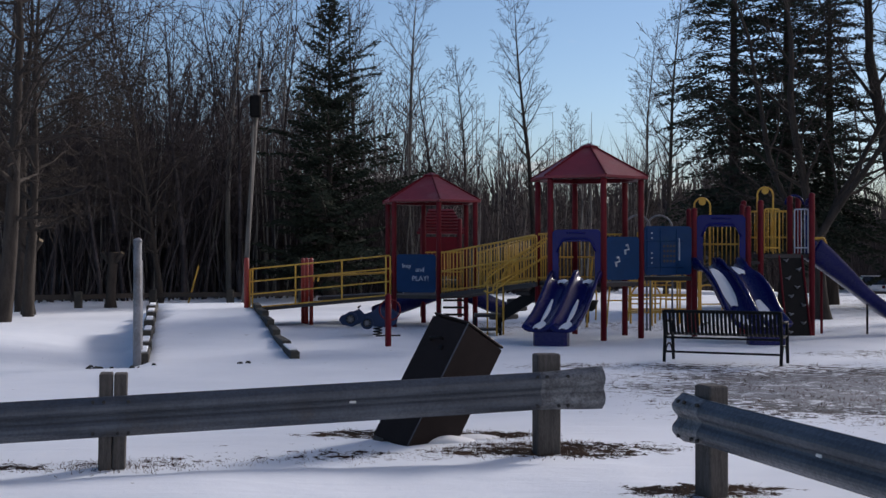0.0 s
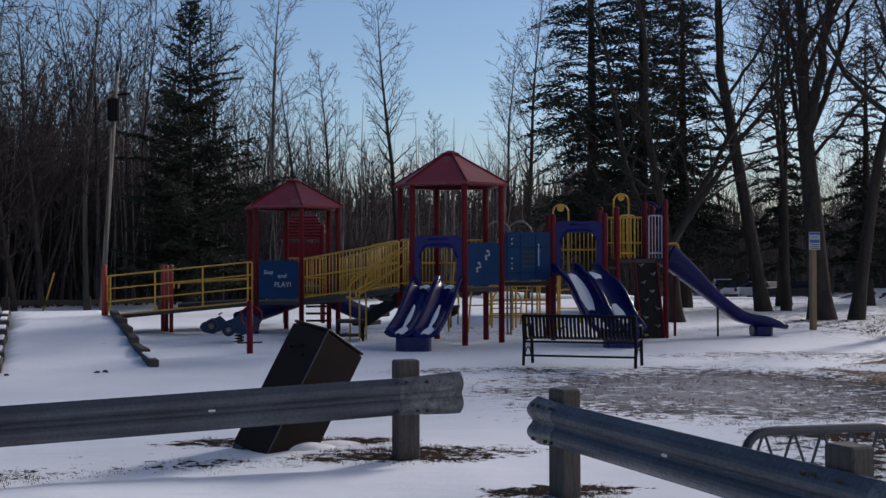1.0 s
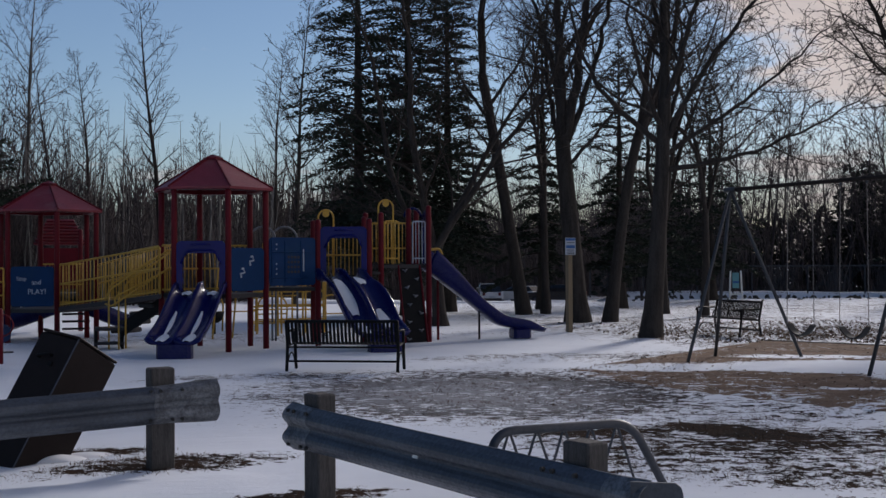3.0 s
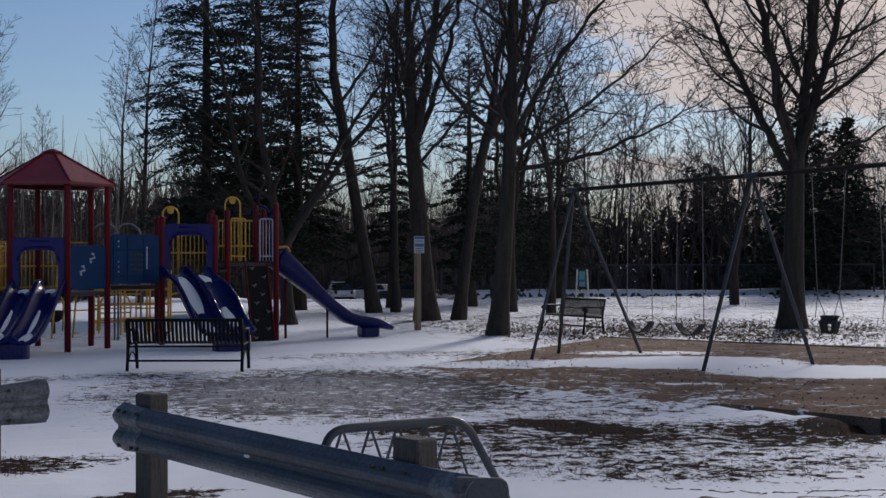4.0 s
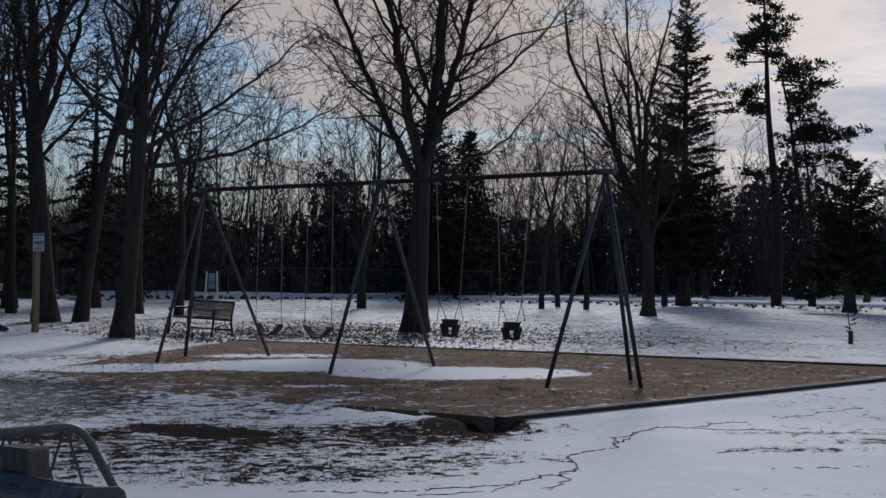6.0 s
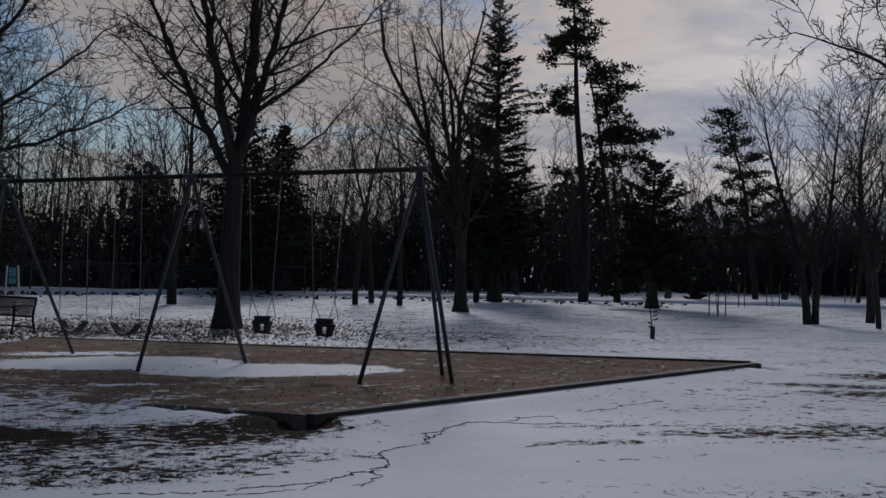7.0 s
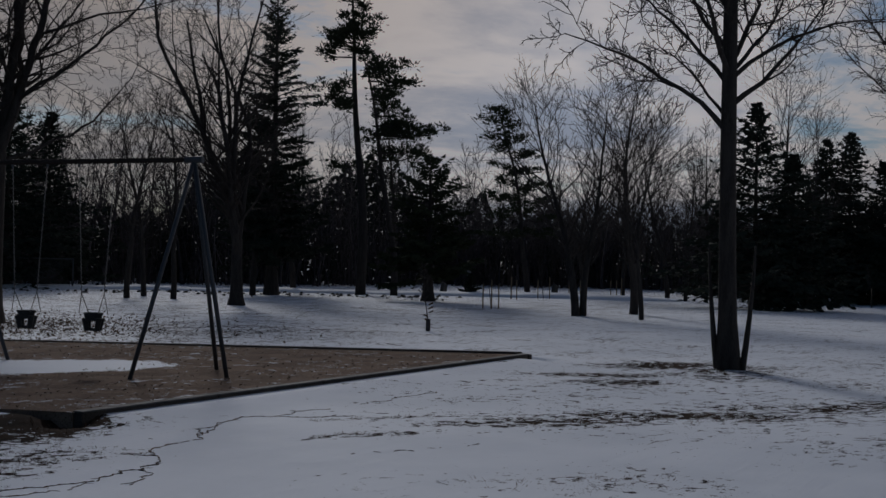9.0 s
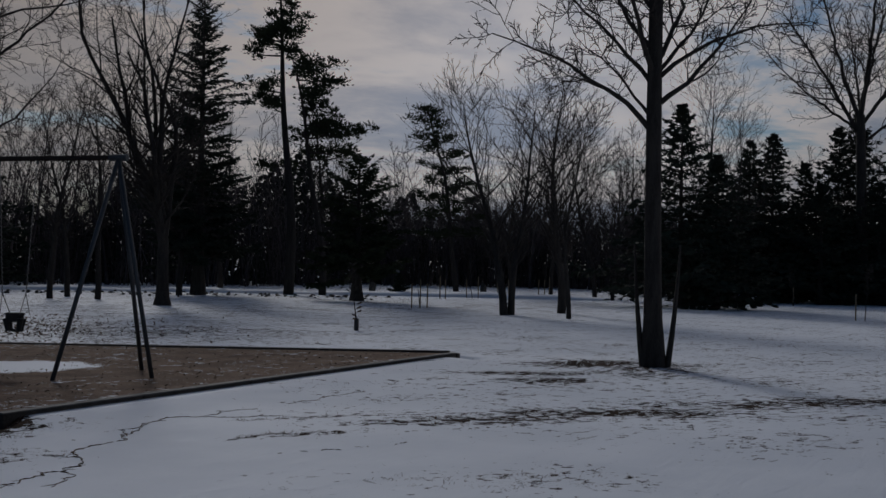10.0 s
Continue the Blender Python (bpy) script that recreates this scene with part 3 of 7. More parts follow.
def guard_rail(label, pts, zs, posts, flares, plates, studs):
    """A W-beam on wooden posts. pts: plan points of the beam line; the traffic side is towards -y."""
    a, b = Vector(pts[0]), Vector(pts[-1])
    d = (b - a).normalized()
    side = Vector((d.y, -d.x, 0))
    rail = thing("guardrail", (a.x, a.y, 0), label, "guardrail", group="guard rails at the car park")
    yaw = math.atan2(d.y, d.x)
    n = 40
    rings = []
    for i in range(n + 1):
        s = i / n
        p = a.lerp(b, s)
        rings.append(beam_ring(p + side.xy * 0.10, side, zs[0] + (zs[1] - zs[0]) * s, 0.083, 1.0))
    part("beam", Solid().loft(rings), STEEL, rail, "dull galvanised corrugated steel beam")
    for s0, s1, f0, f1 in flares:
        rings = []
        for i in range(11):
            s = s0 + (s1 - s0) * i / 10
            k = i / 10
            p = a + (b - a) * s
            rings.append(beam_ring(p + side.xy * 0.104, side, zs[0] + (zs[1] - zs[0]) * s, 0.083 + 0.012 * k, f0 + (f1 - f0) * smooth01(k)))
        part("end_piece", Solid().loft(rings), SCUFFED, rail, "scuffed flared steel end piece")
    for s, top, split in posts:
        p = a + (b - a) * s
        rail_post(rail, p.x, p.y, 0.0, top, yaw + (0.0 if split else 0.02), split, 0.012 if split else 0.0)
    for s in plates:
        for dx in (-0.13, -0.05, 0.05, 0.13):
            for dz in (-0.12, -0.03, 0.06, 0.12):
                if (dx, dz) in ((-0.05, -0.12), (0.05, 0.12)):
                    continue
                p = a + (b - a) * s + d * dx
                z = zs[0] + (zs[1] - zs[0]) * s + dz
                q = Vector((p.x, p.y, z)) + side * (0.10 + 0.083 * (0.9 if abs(dz) > 0.09 else 0.35))
                part("bolt", Solid().tube([q, q + side * 0.02], 0.014, 6), RUBBER, rail)
    for s in studs:
        p = a + (b - a) * s
        q = Vector((p.x, p.y, zs[0] + (zs[1] - zs[0]) * s + 0.005)) + side * 0.150
        part("reflector", Solid().box(q, (0.055, 0.014, 0.02), Matrix.Rotation(yaw, 4, "Z"), 0.004), WHITE, rail, "small white reflector")
    return rail


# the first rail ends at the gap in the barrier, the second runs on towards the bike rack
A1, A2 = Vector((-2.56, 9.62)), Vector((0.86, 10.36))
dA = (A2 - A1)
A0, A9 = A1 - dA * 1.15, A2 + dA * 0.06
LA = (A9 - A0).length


def sa(p):
    return (p - A0).length / LA


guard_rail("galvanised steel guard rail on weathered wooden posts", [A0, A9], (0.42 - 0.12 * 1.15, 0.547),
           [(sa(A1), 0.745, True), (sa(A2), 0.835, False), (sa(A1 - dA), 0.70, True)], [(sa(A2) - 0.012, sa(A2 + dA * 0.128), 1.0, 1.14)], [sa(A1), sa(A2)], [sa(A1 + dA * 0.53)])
B1, B2 = Vector((1.85, 8.58)), Vector((2.73, 5.86))
dB = (B2 - B1)
B0, B9 = B1 - dB * 0.03, B2 + dB * 0.20
second = guard_rail("galvanised steel guard rail running past the bike rack", [B0, B9], (0.52, 0.468),
           [(0.03 / 1.23, 0.76, False), (1.03 / 1.23, 0.745, False)], [(0.06, -0.03, 1.0, 1.10), (0.93, 1.01, 1.0, 1.06)], [0.03 / 1.23, 1.03 / 1.23], [0.44])

end_plate(second, B9, 0.30, 0.628)

# a lone plank post past the end of the second rail
q = thing("wooden_post", (3.19, 3.79, 0), "low dark wooden plank post standing in snow", "post")
part("post", Solid().box((3.19, 3.79, 0.252), (0.24, 0.06, 0.97), Matrix.Rotation(math.atan2(-0.951, 0.308), 4, "Z"), 0.01), EDGE, q)

# ---- bike rack ----


def bike_rack():
    p, q = Vector((2.60, 6.90, 0.665)), Vector((3.55, 7.04, 0.665))
    d = (q - p).normalized()
    n = Vector((-d.y, d.x, 0))
    rack = thing("bike_rack", (3.0, 6.95, 0), "grey steel tube bike rack with zigzag bars", "bike rack")
    path = bend([p - d * 0.10 + Vector((0, 0, -0.665)), p - d * 0.02, q, q + d * 0.40 + Vector((0, 0, -0.665))], 0.14, 6)
    part("frame", Solid().tube(path, 0.028, 10), RACK, rack, smooth=True)
    k = 10
    for i in range(k):
        a = p + d * ((q - p).length * (i - i % 2 + 0.9) / k)
        side = 0.13 if i % 2 else -0.13
        part("bar", Solid().tube([a, a + n * side * 0.3 + d * 0.24 * (1 if i % 2 else -1) + Vector((0, 0, -0.60))], 0.0085, 6), RACK, rack)
    for side in (0.13, -0.13):
        part("bottom_rail", Solid().tube([p + n * side - d * 0.1 + Vector((0, 0, -0.60)), q + n * side + d * 0.2 + Vector((0, 0, -0.60))], 0.012, 6), RACK, rack)


bike_rack()

# ---- tilted box ----


def tilted_box():
    b = thing("storage_box", (-0.1, 11.3, 0), "dark brown metal box tipped over and half buried in snow", "storage box")
    w, dp, h = 0.47, 0.54, 1.24
    ez = Vector((0.51, 0.25, 1.0)).normalized()
    ex = Vector((0.31, -0.346, -0.072))
    ex = (ex - ez * ex.dot(ez)).normalized()
    m = Matrix((ex, ez.cross(ex), ez)).transposed().to_4x4()
    m.translation = Vector((0.24, 11.30, 0.98)) - ez * h
    part("body", Solid().box((0, 0, h / 2 - 0.015), (w, dp, h - 0.03), None, 0.014), BIN, b, "", m)
    part("lid", Solid().box((0, 0, h - 0.011), (w - 0.004, dp - 0.004, 0.022), None, 0.01), BIN, b, "", m)
    part("trim", Solid().box((w / 2 - 0.002, -dp / 2 + 0.002, h / 2), (0.012, 0.012, h - 0.04), None, 0.003), STEEL, b, "thin bare metal edge strip", m)
    part("handle", Solid().tube(bend([(-0.10, -dp / 2, h - 0.26), (-0.10, -dp / 2 - 0.04, h - 0.26), (0.03, -dp / 2 - 0.04, h - 0.22), (0.03, -dp / 2, h - 0.22)], 0.02), 0.012, 6), BLACK, b, "black handle", m)
    part("latch", Solid().box((0.06, -dp / 2 - 0.008, h - 0.30), (0.05, 0.02, 0.04)), BLACK, b, "", m)
    part("foot", Solid().box((-0.15, -0.20, -0.04), (0.13, 0.13, 0.10)), POSTWOOD, b, "pale grey foot block", m)
    # snow drifted against its foot
    for cx, cy, rx, ry, h in ((-0.02, 10.98, 0.30, 0.15, 0.055), (0.28, 11.2, 0.24, 0.16, 0.035)):
        rings = []
        for k in range(6):
            a = k / 5 * 1.5
            rings.append([(cx + rx * math.cos(a) * math.cos(t) * (1 + 0.15 * math.sin(3 * t + cx)), cy + ry * math.cos(a) * math.sin(t), ground_z(cx, cy) - 0.02 + (h + 0.02) * math.sin(a)) for t in [2 * math.pi * i / 18 for i in range(18)]])
        lone("snow_drift", Solid().loft(rings), SNOWCAP, "small heap of snow drifted against the box", "snow", kind="stuff", smooth=True)


tilted_box()

# ---- benches ----


def bench(length=1.78):
    """Black steel strap bench; its back line lies on x, it faces +y."""
    b = thing("park_bench", (0, 0, 0), "black steel strap park bench standing in snow", "bench", group="park benches")
    L = length / 2
    for sx in (-L, L):
        part("leg", Solid().tube(bend([(sx, -0.02, 0), (sx, 0.04, 0.40), (sx, -0.05, 0.80)], 0.1), 0.026, 8), BLACK, b, "rear leg and back stay", smooth=True)
        part("leg", Solid().tube(bend([(sx, 0.56, 0), (sx, 0.50, 0.40), (sx, 0.50, 0.62)], 0.08), 0.026, 8), BLACK, b, smooth=True)
        part("armrest", Solid().tube(bend([(sx, 0.0, 0.63), (sx, 0.50, 0.63), (sx, 0.55, 0.58)], 0.05), 0.024, 8), BLACK, b, smooth=True)
        part("side_rail", Solid().tube([(sx, 0.03, 0.40), (sx, 0.50, 0.42)], 0.016, 8), BLACK, b)
        part("scroll", Solid().tube(arc((sx, 0.27, 0.08), 0.20, 20, 160, 8, (0, 1, 0)), 0.012, 6), BLACK, b, smooth=True)
    part("stretcher", Solid().tube([(-L, 0.02, 0.16), (L, 0.02, 0.16)], 0.018, 6), BLACK, b)
    part("top_rail", Solid().tube([(-L, -0.05, 0.79), (L, -0.05, 0.79)], 0.026, 8), BLACK, b)
    part("seat_rail", Solid().tube([(-L, 0.50, 0.42), (L, 0.50, 0.42)], 0.018, 8), BLACK, b)
    part("back_rail", Solid().tube([(-L, 0.03, 0.38), (L, 0.03, 0.38)], 0.016, 8), BLACK, b)
    n = 29
    prof = [(-0.045, 0.79), (-0.01, 0.62), (0.03, 0.47), (0.09, 0.425), (0.30, 0.41), (0.50, 0.425)]
    s = Solid()
    rings = []
    for y, z in prof:
        rings.append([(-0.021, y - 0.004, z + 0.004), (0.021, y - 0.004, z + 0.004), (0.021, y + 0.005, z - 0.005), (-0.021, y + 0.005, z - 0.005)])
    me = s.loft(rings).mesh("slat")
    me.materials.append(BLACK)
    for i in range(n):
        part("slat", me, BLACK, b, "", Matrix.Translation((-L + length * (i + 0.5) / n, 0, 0)))
    for sx in (-L / 3, L / 3):
        part("divider", Solid().tube(bend([(sx, 0.02, 0.47), (sx, 0.05, 0.60), (sx, 0.45, 0.60), (sx, 0.48, 0.43)], 0.08), 0.014, 6), BLACK, b)
    return b


bench_a = bench()
bench_a.matrix_basis = Matrix.Translation((4.25, 18.98, 0.0)) @ Matrix.Rotation(radians(-25), 4, "Z")
bench_b = copy_thing(bench_a, Matrix.Translation((14.9, 25.3, 0.0)) @ Matrix.Rotation(radians(94), 4, "Z"))
tagged(bench_b, "black steel strap park bench beside the swings")

# ---- swing set ----


def swing_set():
    s = thing("swing_set", (12.0, 15.1, 0.06), "grey steel swing set with two bays standing on the pad", "swing set")
    L, M, R = Vector((11.05, 18.85, 2.93)), Vector((12.0, 15.1, 2.96)), Vector((12.95, 11.3, 3.0))
    part("top_beam", Solid().tube([L + (L - M) * 0.02, M, R + (R - M) * 0.02], 0.036, 10), RUST, s, smooth=True)
    feet = [(L, [(9.92, 18.35), (11.0, 19.35), (12.31, 18.62)]), (M, [(10.98, 14.98), (13.26, 15.2)]), (R, [(12.08, 11.57), (14.05, 11.75), (13.15, 10.78)])]
    for top, fs in feet:
        for x, y in fs:
            part("leg", Solid().tube([top, (x, y, -0.05)], 0.030, 8), SWING, s, smooth=True)
        part("bracket", Solid().tube([top + (R - L).normalized() * -0.13, top + (R - L).normalized() * 0.13], 0.048, 10), SWING, s)
    d = (R - L).normalized()
    out = []
    # two belt swings in the far bay, two bucket swings in the near one
    for k, bay, kind in ((0.405, (L, M), "belt"), (0.685, (L, M), "belt"), (0.345, (M, R), "bucket"), (0.62, (M, R), "bucket")):
        c = bay[0].lerp(bay[1], k)
        w = 0.27 if kind == "belt" else 0.30
        sw = thing("swing", (c.x, c.y, c.z), "black rubber belt swing on steel chains" if kind == "belt" else "black rubber bucket swing on steel chains", "swing", group="swings")
        seat_z = 0.66 if kind == "belt" else 0.88
        for sgn in (-1, 1):
            a, b = c + d * w * sgn * 0.95, Vector((c.x, c.y, seat_z)) + d * (0.24 if kind == "belt" else 0.145) * sgn
            b = b + Vector((0.04 * sgn, 0.02, 0.0))
            if kind == "bucket":
                b.z = seat_z + 0.28
            part("hanger", Solid().tube([a + Vector((0, 0, 0.02)), a - Vector((0, 0, 0.08))], 0.02, 6), SWING, sw)
            pts = [a.lerp(b, i / 60) + d * (0.007 if i % 2 else -0.007) for i in range(61)]
            part("chain", Solid().tube(pts, 0.0062, 4), CHAIN, sw)
            if kind == "bucket":
                for o in (-0.12, 0.12):
                    q = Vector((c.x, c.y, seat_z)) + d * 0.15 * sgn + Vector((d.y, -d.x, 0)) * o
                    part("short_chain", Solid().tube([b, q], 0.006, 4), CHAIN, sw)
        base = Vector((c.x, c.y, seat_z))
        nrm = Vector((d.y, -d.x, 0)).normalized()
        if kind == "belt":
            rings = []
            for i in range(13):
                u = -1 + i / 6
                p = base + d * 0.25 * u + Vector((0, 0, 0.17 * u * u - 0.17))
                rings.append([p + nrm * 0.07, p - nrm * 0.07, p - nrm * 0.07 + Vector((0, 0, 0.024)), p + nrm * 0.07 + Vector((0, 0, 0.024))])
            part("seat", Solid().loft(rings), RUBBER, sw)
        else:
            # a tub with two leg holes below a rolled rim
            rim = [base + d * 0.135 * math.cos(t) + nrm * 0.075 * math.sin(t) for t in [2 * math.pi * i / 16 for i in range(17)]]
            part("rim", Solid().tube(rim, 0.016, 6), RUBBER, sw)
            for sgn in (-1, 1):
                wall = [base + d * 0.135 * math.cos(t) + nrm * 0.075 * math.sin(t) * sgn for t in [0.05 + 3.04 * i / 8 for i in range(9)]]
                part("tub_wall", Solid().loft([[q, q * 0.985 + base * 0.015, (q - base) * 0.90 + base - Vector((0, 0, 0.105)), (q - base) * 0.93 + base - Vector((0, 0, 0.105))] for q in wall]), RUBBER, sw)
                for e in (-1, 1):
                    x = base + d * 0.112 * e + nrm * 0.035 * sgn
                    part("strap", Solid().tube([x - Vector((0, 0, 0.06)), x * 0.70 + base * 0.30 - Vector((0, 0, 0.235))], [0.046, 0.034], 8), RUBBER, sw)
            part("seat_bottom", Solid().tube([base - Vector((0, 0, 0.205)) - d * 0.095, base - Vector((0, 0, 0.225)), base - Vector((0, 0, 0.205)) + d * 0.095], [0.026, 0.022, 0.026], 8), RUBBER, sw)


swing_set()
# ---- play structure ----
PLAY = thing("play_structure", (2.5, 26.5, 0), "red, yellow and blue playground structure with roofed towers and slides", "playground")


def play_post(x, y, top, z0=-0.2, r=0.06, mat=None):
    s = Solid().tube([(x, y, z0), (x, y, top)] + [(x, y, top + r * 0.75 * math.sin(a)) for a in (0.5, 1.0, 1.45)],
                     [r, r] + [r * math.cos(a) for a in (0.5, 1.0, 1.45)], 12)
    return part("post", s, mat or RED, PLAY, smooth=True)


def hex_points(cx, cy, r, phi):
    return [Vector((cx + r * math.sin(radians(phi + 60 * k)), cy - r * math.cos(radians(phi + 60 * k)), 0)) for k in range(6)]


def tower(cx, cy, r, phi, deck, eave, apex, roof_r):
    ps = hex_points(cx, cy, r, phi)
    for p in ps:
        play_post(p.x, p.y, eave + 0.02)
    rim = hex_points(cx, cy, r - 0.02, phi)
    part("deck", Solid().slab([p + Vector((0, 0, deck - 0.08)) for p in rim], (0, 0, 0.08)), DARK, PLAY, "dark coated deck")
    # six roof panels with raised seams, a skirt and a small cap
    roof_rim = hex_points(cx, cy, roof_r, phi)
    top_rim = hex_points(cx, cy, 0.17, phi)
    up = Vector((0, 0, 1))
    roof = part("roof", Solid().loft([[p + up * (eave - 0.05) for p in roof_rim], [p + up * eave for p in roof_rim], [p + up * (apex - 0.10) for p in top_rim]], True, False), ROOF_RED, PLAY, "dark red six-sided roof")
    part("ceiling_frame", Solid().loft([[p + up * (eave - 0.06) for p in hex_points(cx, cy, roof_r - 0.02, phi)], [p + up * (eave - 0.06) for p in hex_points(cx, cy, r - 0.12, phi)],
                                        [p + up * (eave + 0.02) for p in hex_points(cx, cy, r - 0.12, phi)]], True, False), RED, PLAY)
    part("cap", Solid().loft([[p + up * (apex - 0.11) for p in hex_points(cx, cy, 0.21, phi)], [p + up * (apex - 0.06) for p in hex_points(cx, cy, 0.20, phi)], [p + up * apex for p in hex_points(cx, cy, 0.03, phi)]]), RED, roof)
    for a, b in zip(roof_rim, top_rim):
        part("seam", Solid().tube([a + up * (eave + 0.005), b + up * (apex - 0.095)], 0.022, 6), RED, roof)
    return ps


def barrier(a, b, h, bars, mat=None, rails=(0.0, 1.0), name="barrier", r=0.0105, thick=0.02, label=""):
    """Railing between two foot points: rails at the given parts of its height, upright bars between."""
    a, b = Vector(a), Vector(b)
    up = Vector((0, 0, h))
    mat = mat or YELLOW
    first = part(name, Solid().tube(bend([a, a + up, b + up, b], 0.05, 3), thick, 8), mat, PLAY, label, smooth=True)
    for k in rails:
        if 0 <= k < 1:
            part("rail", Solid().tube([a + up * k, b + up * k], thick * 0.9, 6), mat, first)
    if bars:
        slope = Vector((0, 0, 1))
        me = Solid().tube([(0, 0, 0), (0, 0, h)], r, 6).mesh("bar", True)
        me.materials.append(mat)
        for i in range(bars):
            p = a.lerp(b, (i + 1) / (bars + 1))
            part("bar", me, mat, first, "", Matrix.Translation(p))
    return first


def panel(a, b, z0, z1, mat, label="", t=0.03, inset=0.07):
    a, b = Vector((*a, 0)), Vector((*b, 0))
    d = (b - a).normalized()
    a, b = a + d * inset, b - d * inset
    n = Vector((d.y, -d.x, 0))
    c = 0.05
    L = (b - a).length
    out = [(c, z0), (L - c, z0), (L, z0 + c), (L, z1 - c), (L - c, z1), (c, z1), (0, z1 - c), (0, z0 + c)]
    p = part("panel", Solid().slab([a + d * u + Vector((0, 0, z)) - n * t / 2 for u, z in out], n * t), mat, PLAY, label)
    return p, a + n * (t / 2 + 0.003), d, n


def hood(a, b, z0, z1, mat):
    """Entry panel with an arched opening between two posts."""
    a, b = Vector((*a, 0)), Vector((*b, 0))
    d = (b - a).normalized()
    a, b = a + d * 0.05, b - d * 0.05
    n = Vector((d.y, -d.x, 0))
    L = (b - a).length
    w = 0.12
    top = z1 - 0.24
    inner = [(w, z0), (w, top - 0.12)] + [(w + 0.14 - 0.14 * math.cos(t), top - 0.12 + 0.12 * math.sin(t)) for t in (0.4, 0.8, 1.2, 1.57)]
    inner += [(L - u, z) for u, z in reversed(inner)]
    outer = [(L, z0), (L, z1 - 0.06), (L - 0.06, z1), (0.06, z1), (0, z1 - 0.06), (0, z0)]
    ring = [a + d * u + Vector((0, 0, z)) - n * 0.04 for u, z in inner + outer]
    p = part("slide_hood", Solid().slab(ring, n * 0.08), mat, PLAY, "glossy blue plastic slide hood")
    # moulded rib that catches the light
    part("rib", Solid().tube(bend([a + d * (w - 0.03) + n * 0.045 + Vector((0, 0, top - 0.20)), a + d * (w + 0.09) + n * 0.05 + Vector((0, 0, top + 0.06)),
                                   b - d * (w + 0.09) + n * 0.05 + Vector((0, 0, top + 0.06)), b - d * (w - 0.03) + n * 0.045 + Vector((0, 0, top - 0.20))], 0.12, 5), 0.022, 8), mat, p, smooth=True)
    part("rib", Solid().tube([a + d * (L * 0.3) + n * 0.045 + Vector((0, 0, z1 - 0.07)), a + d * (L * 0.7) + n * 0.045 + Vector((0, 0, z1 - 0.07))], 0.018, 8), mat, p, smooth=True)
    return p


def chute(path, width, wall, name="slide", label="", peaks=0.0, bulge=0.0, heights=None):
    """A moulded trough along path, with rolled side walls."""
    path = [Vector(p) for p in path]
    rings = []
    for i, p in enumerate(path):
        t = (path[min(i + 1, len(path) - 1)] - path[max(i - 1, 0)])
        flat = Vector((t.x, t.y, 0)).normalized()
        s = Vector((flat.y, -flat.x, 0))
        up = s.cross(t.normalized())
        k = i / (len(path) - 1)
        ear = 0.10 if bulge else 0.12
        wl = wall * (1.0 + peaks * math.exp(-(k / ear) ** 2) - 0.45 * smooth01((k - 0.85) / 0.15) - bulge * 0.5 * math.exp(-((k - 0.2) / 0.07) ** 2) + bulge * 0.5 * math.exp(-((k - 0.5) / 0.2) ** 2))
        wl = heights[i] if heights else wl
        w = width / 2 * (1 + 0.12 * bulge * math.exp(-((k - 0.45) / 0.22) ** 2))
        prof = [(-w - 0.045, wl * 0.82), (-w - 0.03, wl), (-w + 0.015, wl), (-w + 0.03, wl * 0.8), (-w + 0.05, 0.08), (-w + 0.13, 0.015), (0, 0.0), (w - 0.13, 0.015), (w - 0.05, 0.08),
                (w - 0.03, wl * 0.8), (w - 0.015, wl), (w + 0.03, wl), (w + 0.045, wl * 0.82), (w + 0.01, 0.0), (w - 0.08, -0.045), (0, -0.05), (-w + 0.08, -0.045), (-w - 0.01, 0.0)]
        rings.append([p + s * a + up * b for a, b in prof])
    return part(name, Solid().loft(rings), BLUE, PLAY, label or "glossy blue moulded plastic slide", smooth=True)


def slide_path(a, b, n=16, wave=0.0, side=0.0, hump=0.0, flat=1.55):
    """From a (deck edge) to b (lip), steep in the middle, flat at the ends."""
    a, b = Vector(a), Vector(b)
    d = b - a
    across = Vector((d.y, -d.x, 0)).normalized()
    out = []
    for i in range(n + 1):
        s = i / n
        z = a.z + (b.z - a.z) * (0.12 * smooth01(s / 0.2) * s / 0.2 if s < 0.2 else 0.12 + 0.88 * (1 - (1 - (s - 0.2) / 0.8) ** flat))
        z += wave * math.sin(s * math.pi * 2.6) + hump * math.sin(min(1.0, s * 1.1) * math.pi) ** 2
        p = a.lerp(b, s) + across * side * math.sin(s * math.pi)
        out.append(Vector((p.x, p.y, z)))
    return out


# right tower, deck 1.12; left tower, deck 0.75
TR = tower(2.95, 25.2, 1.07, 9, 1.12, 3.22, 3.92, 1.22)
TL = tower(-0.287, 29.5, 1.105, 10, 0.74, 2.94, 3.62, 1.24)

# signs and panels of the towers
sign_panel, so, sd, sn = panel(TL[5].xy, TL[0].xy, 0.80, 1.68, PANEL, "teal blue panel that reads Step and PLAY!")


def lettering(text, size, origin, d, n, mat, parent, depth=0.004):
    cu = bpy.data.curves.new("lettering", "FONT")
    cu.body, cu.size, cu.extrude = text, size, depth
    tmp = bpy.data.objects.new("lettering", cu)
    me = bpy.data.meshes.new_from_object(tmp)
    bpy.data.objects.remove(tmp)
    bpy.data.curves.remove(cu)
    me.materials.clear()
    me.materials.append(mat)
    m = Matrix((d, Vector((0, 0, 1)), n)).transposed().to_4x4()
    m.translation = origin
    return part("lettering", me, mat, parent, "", m)


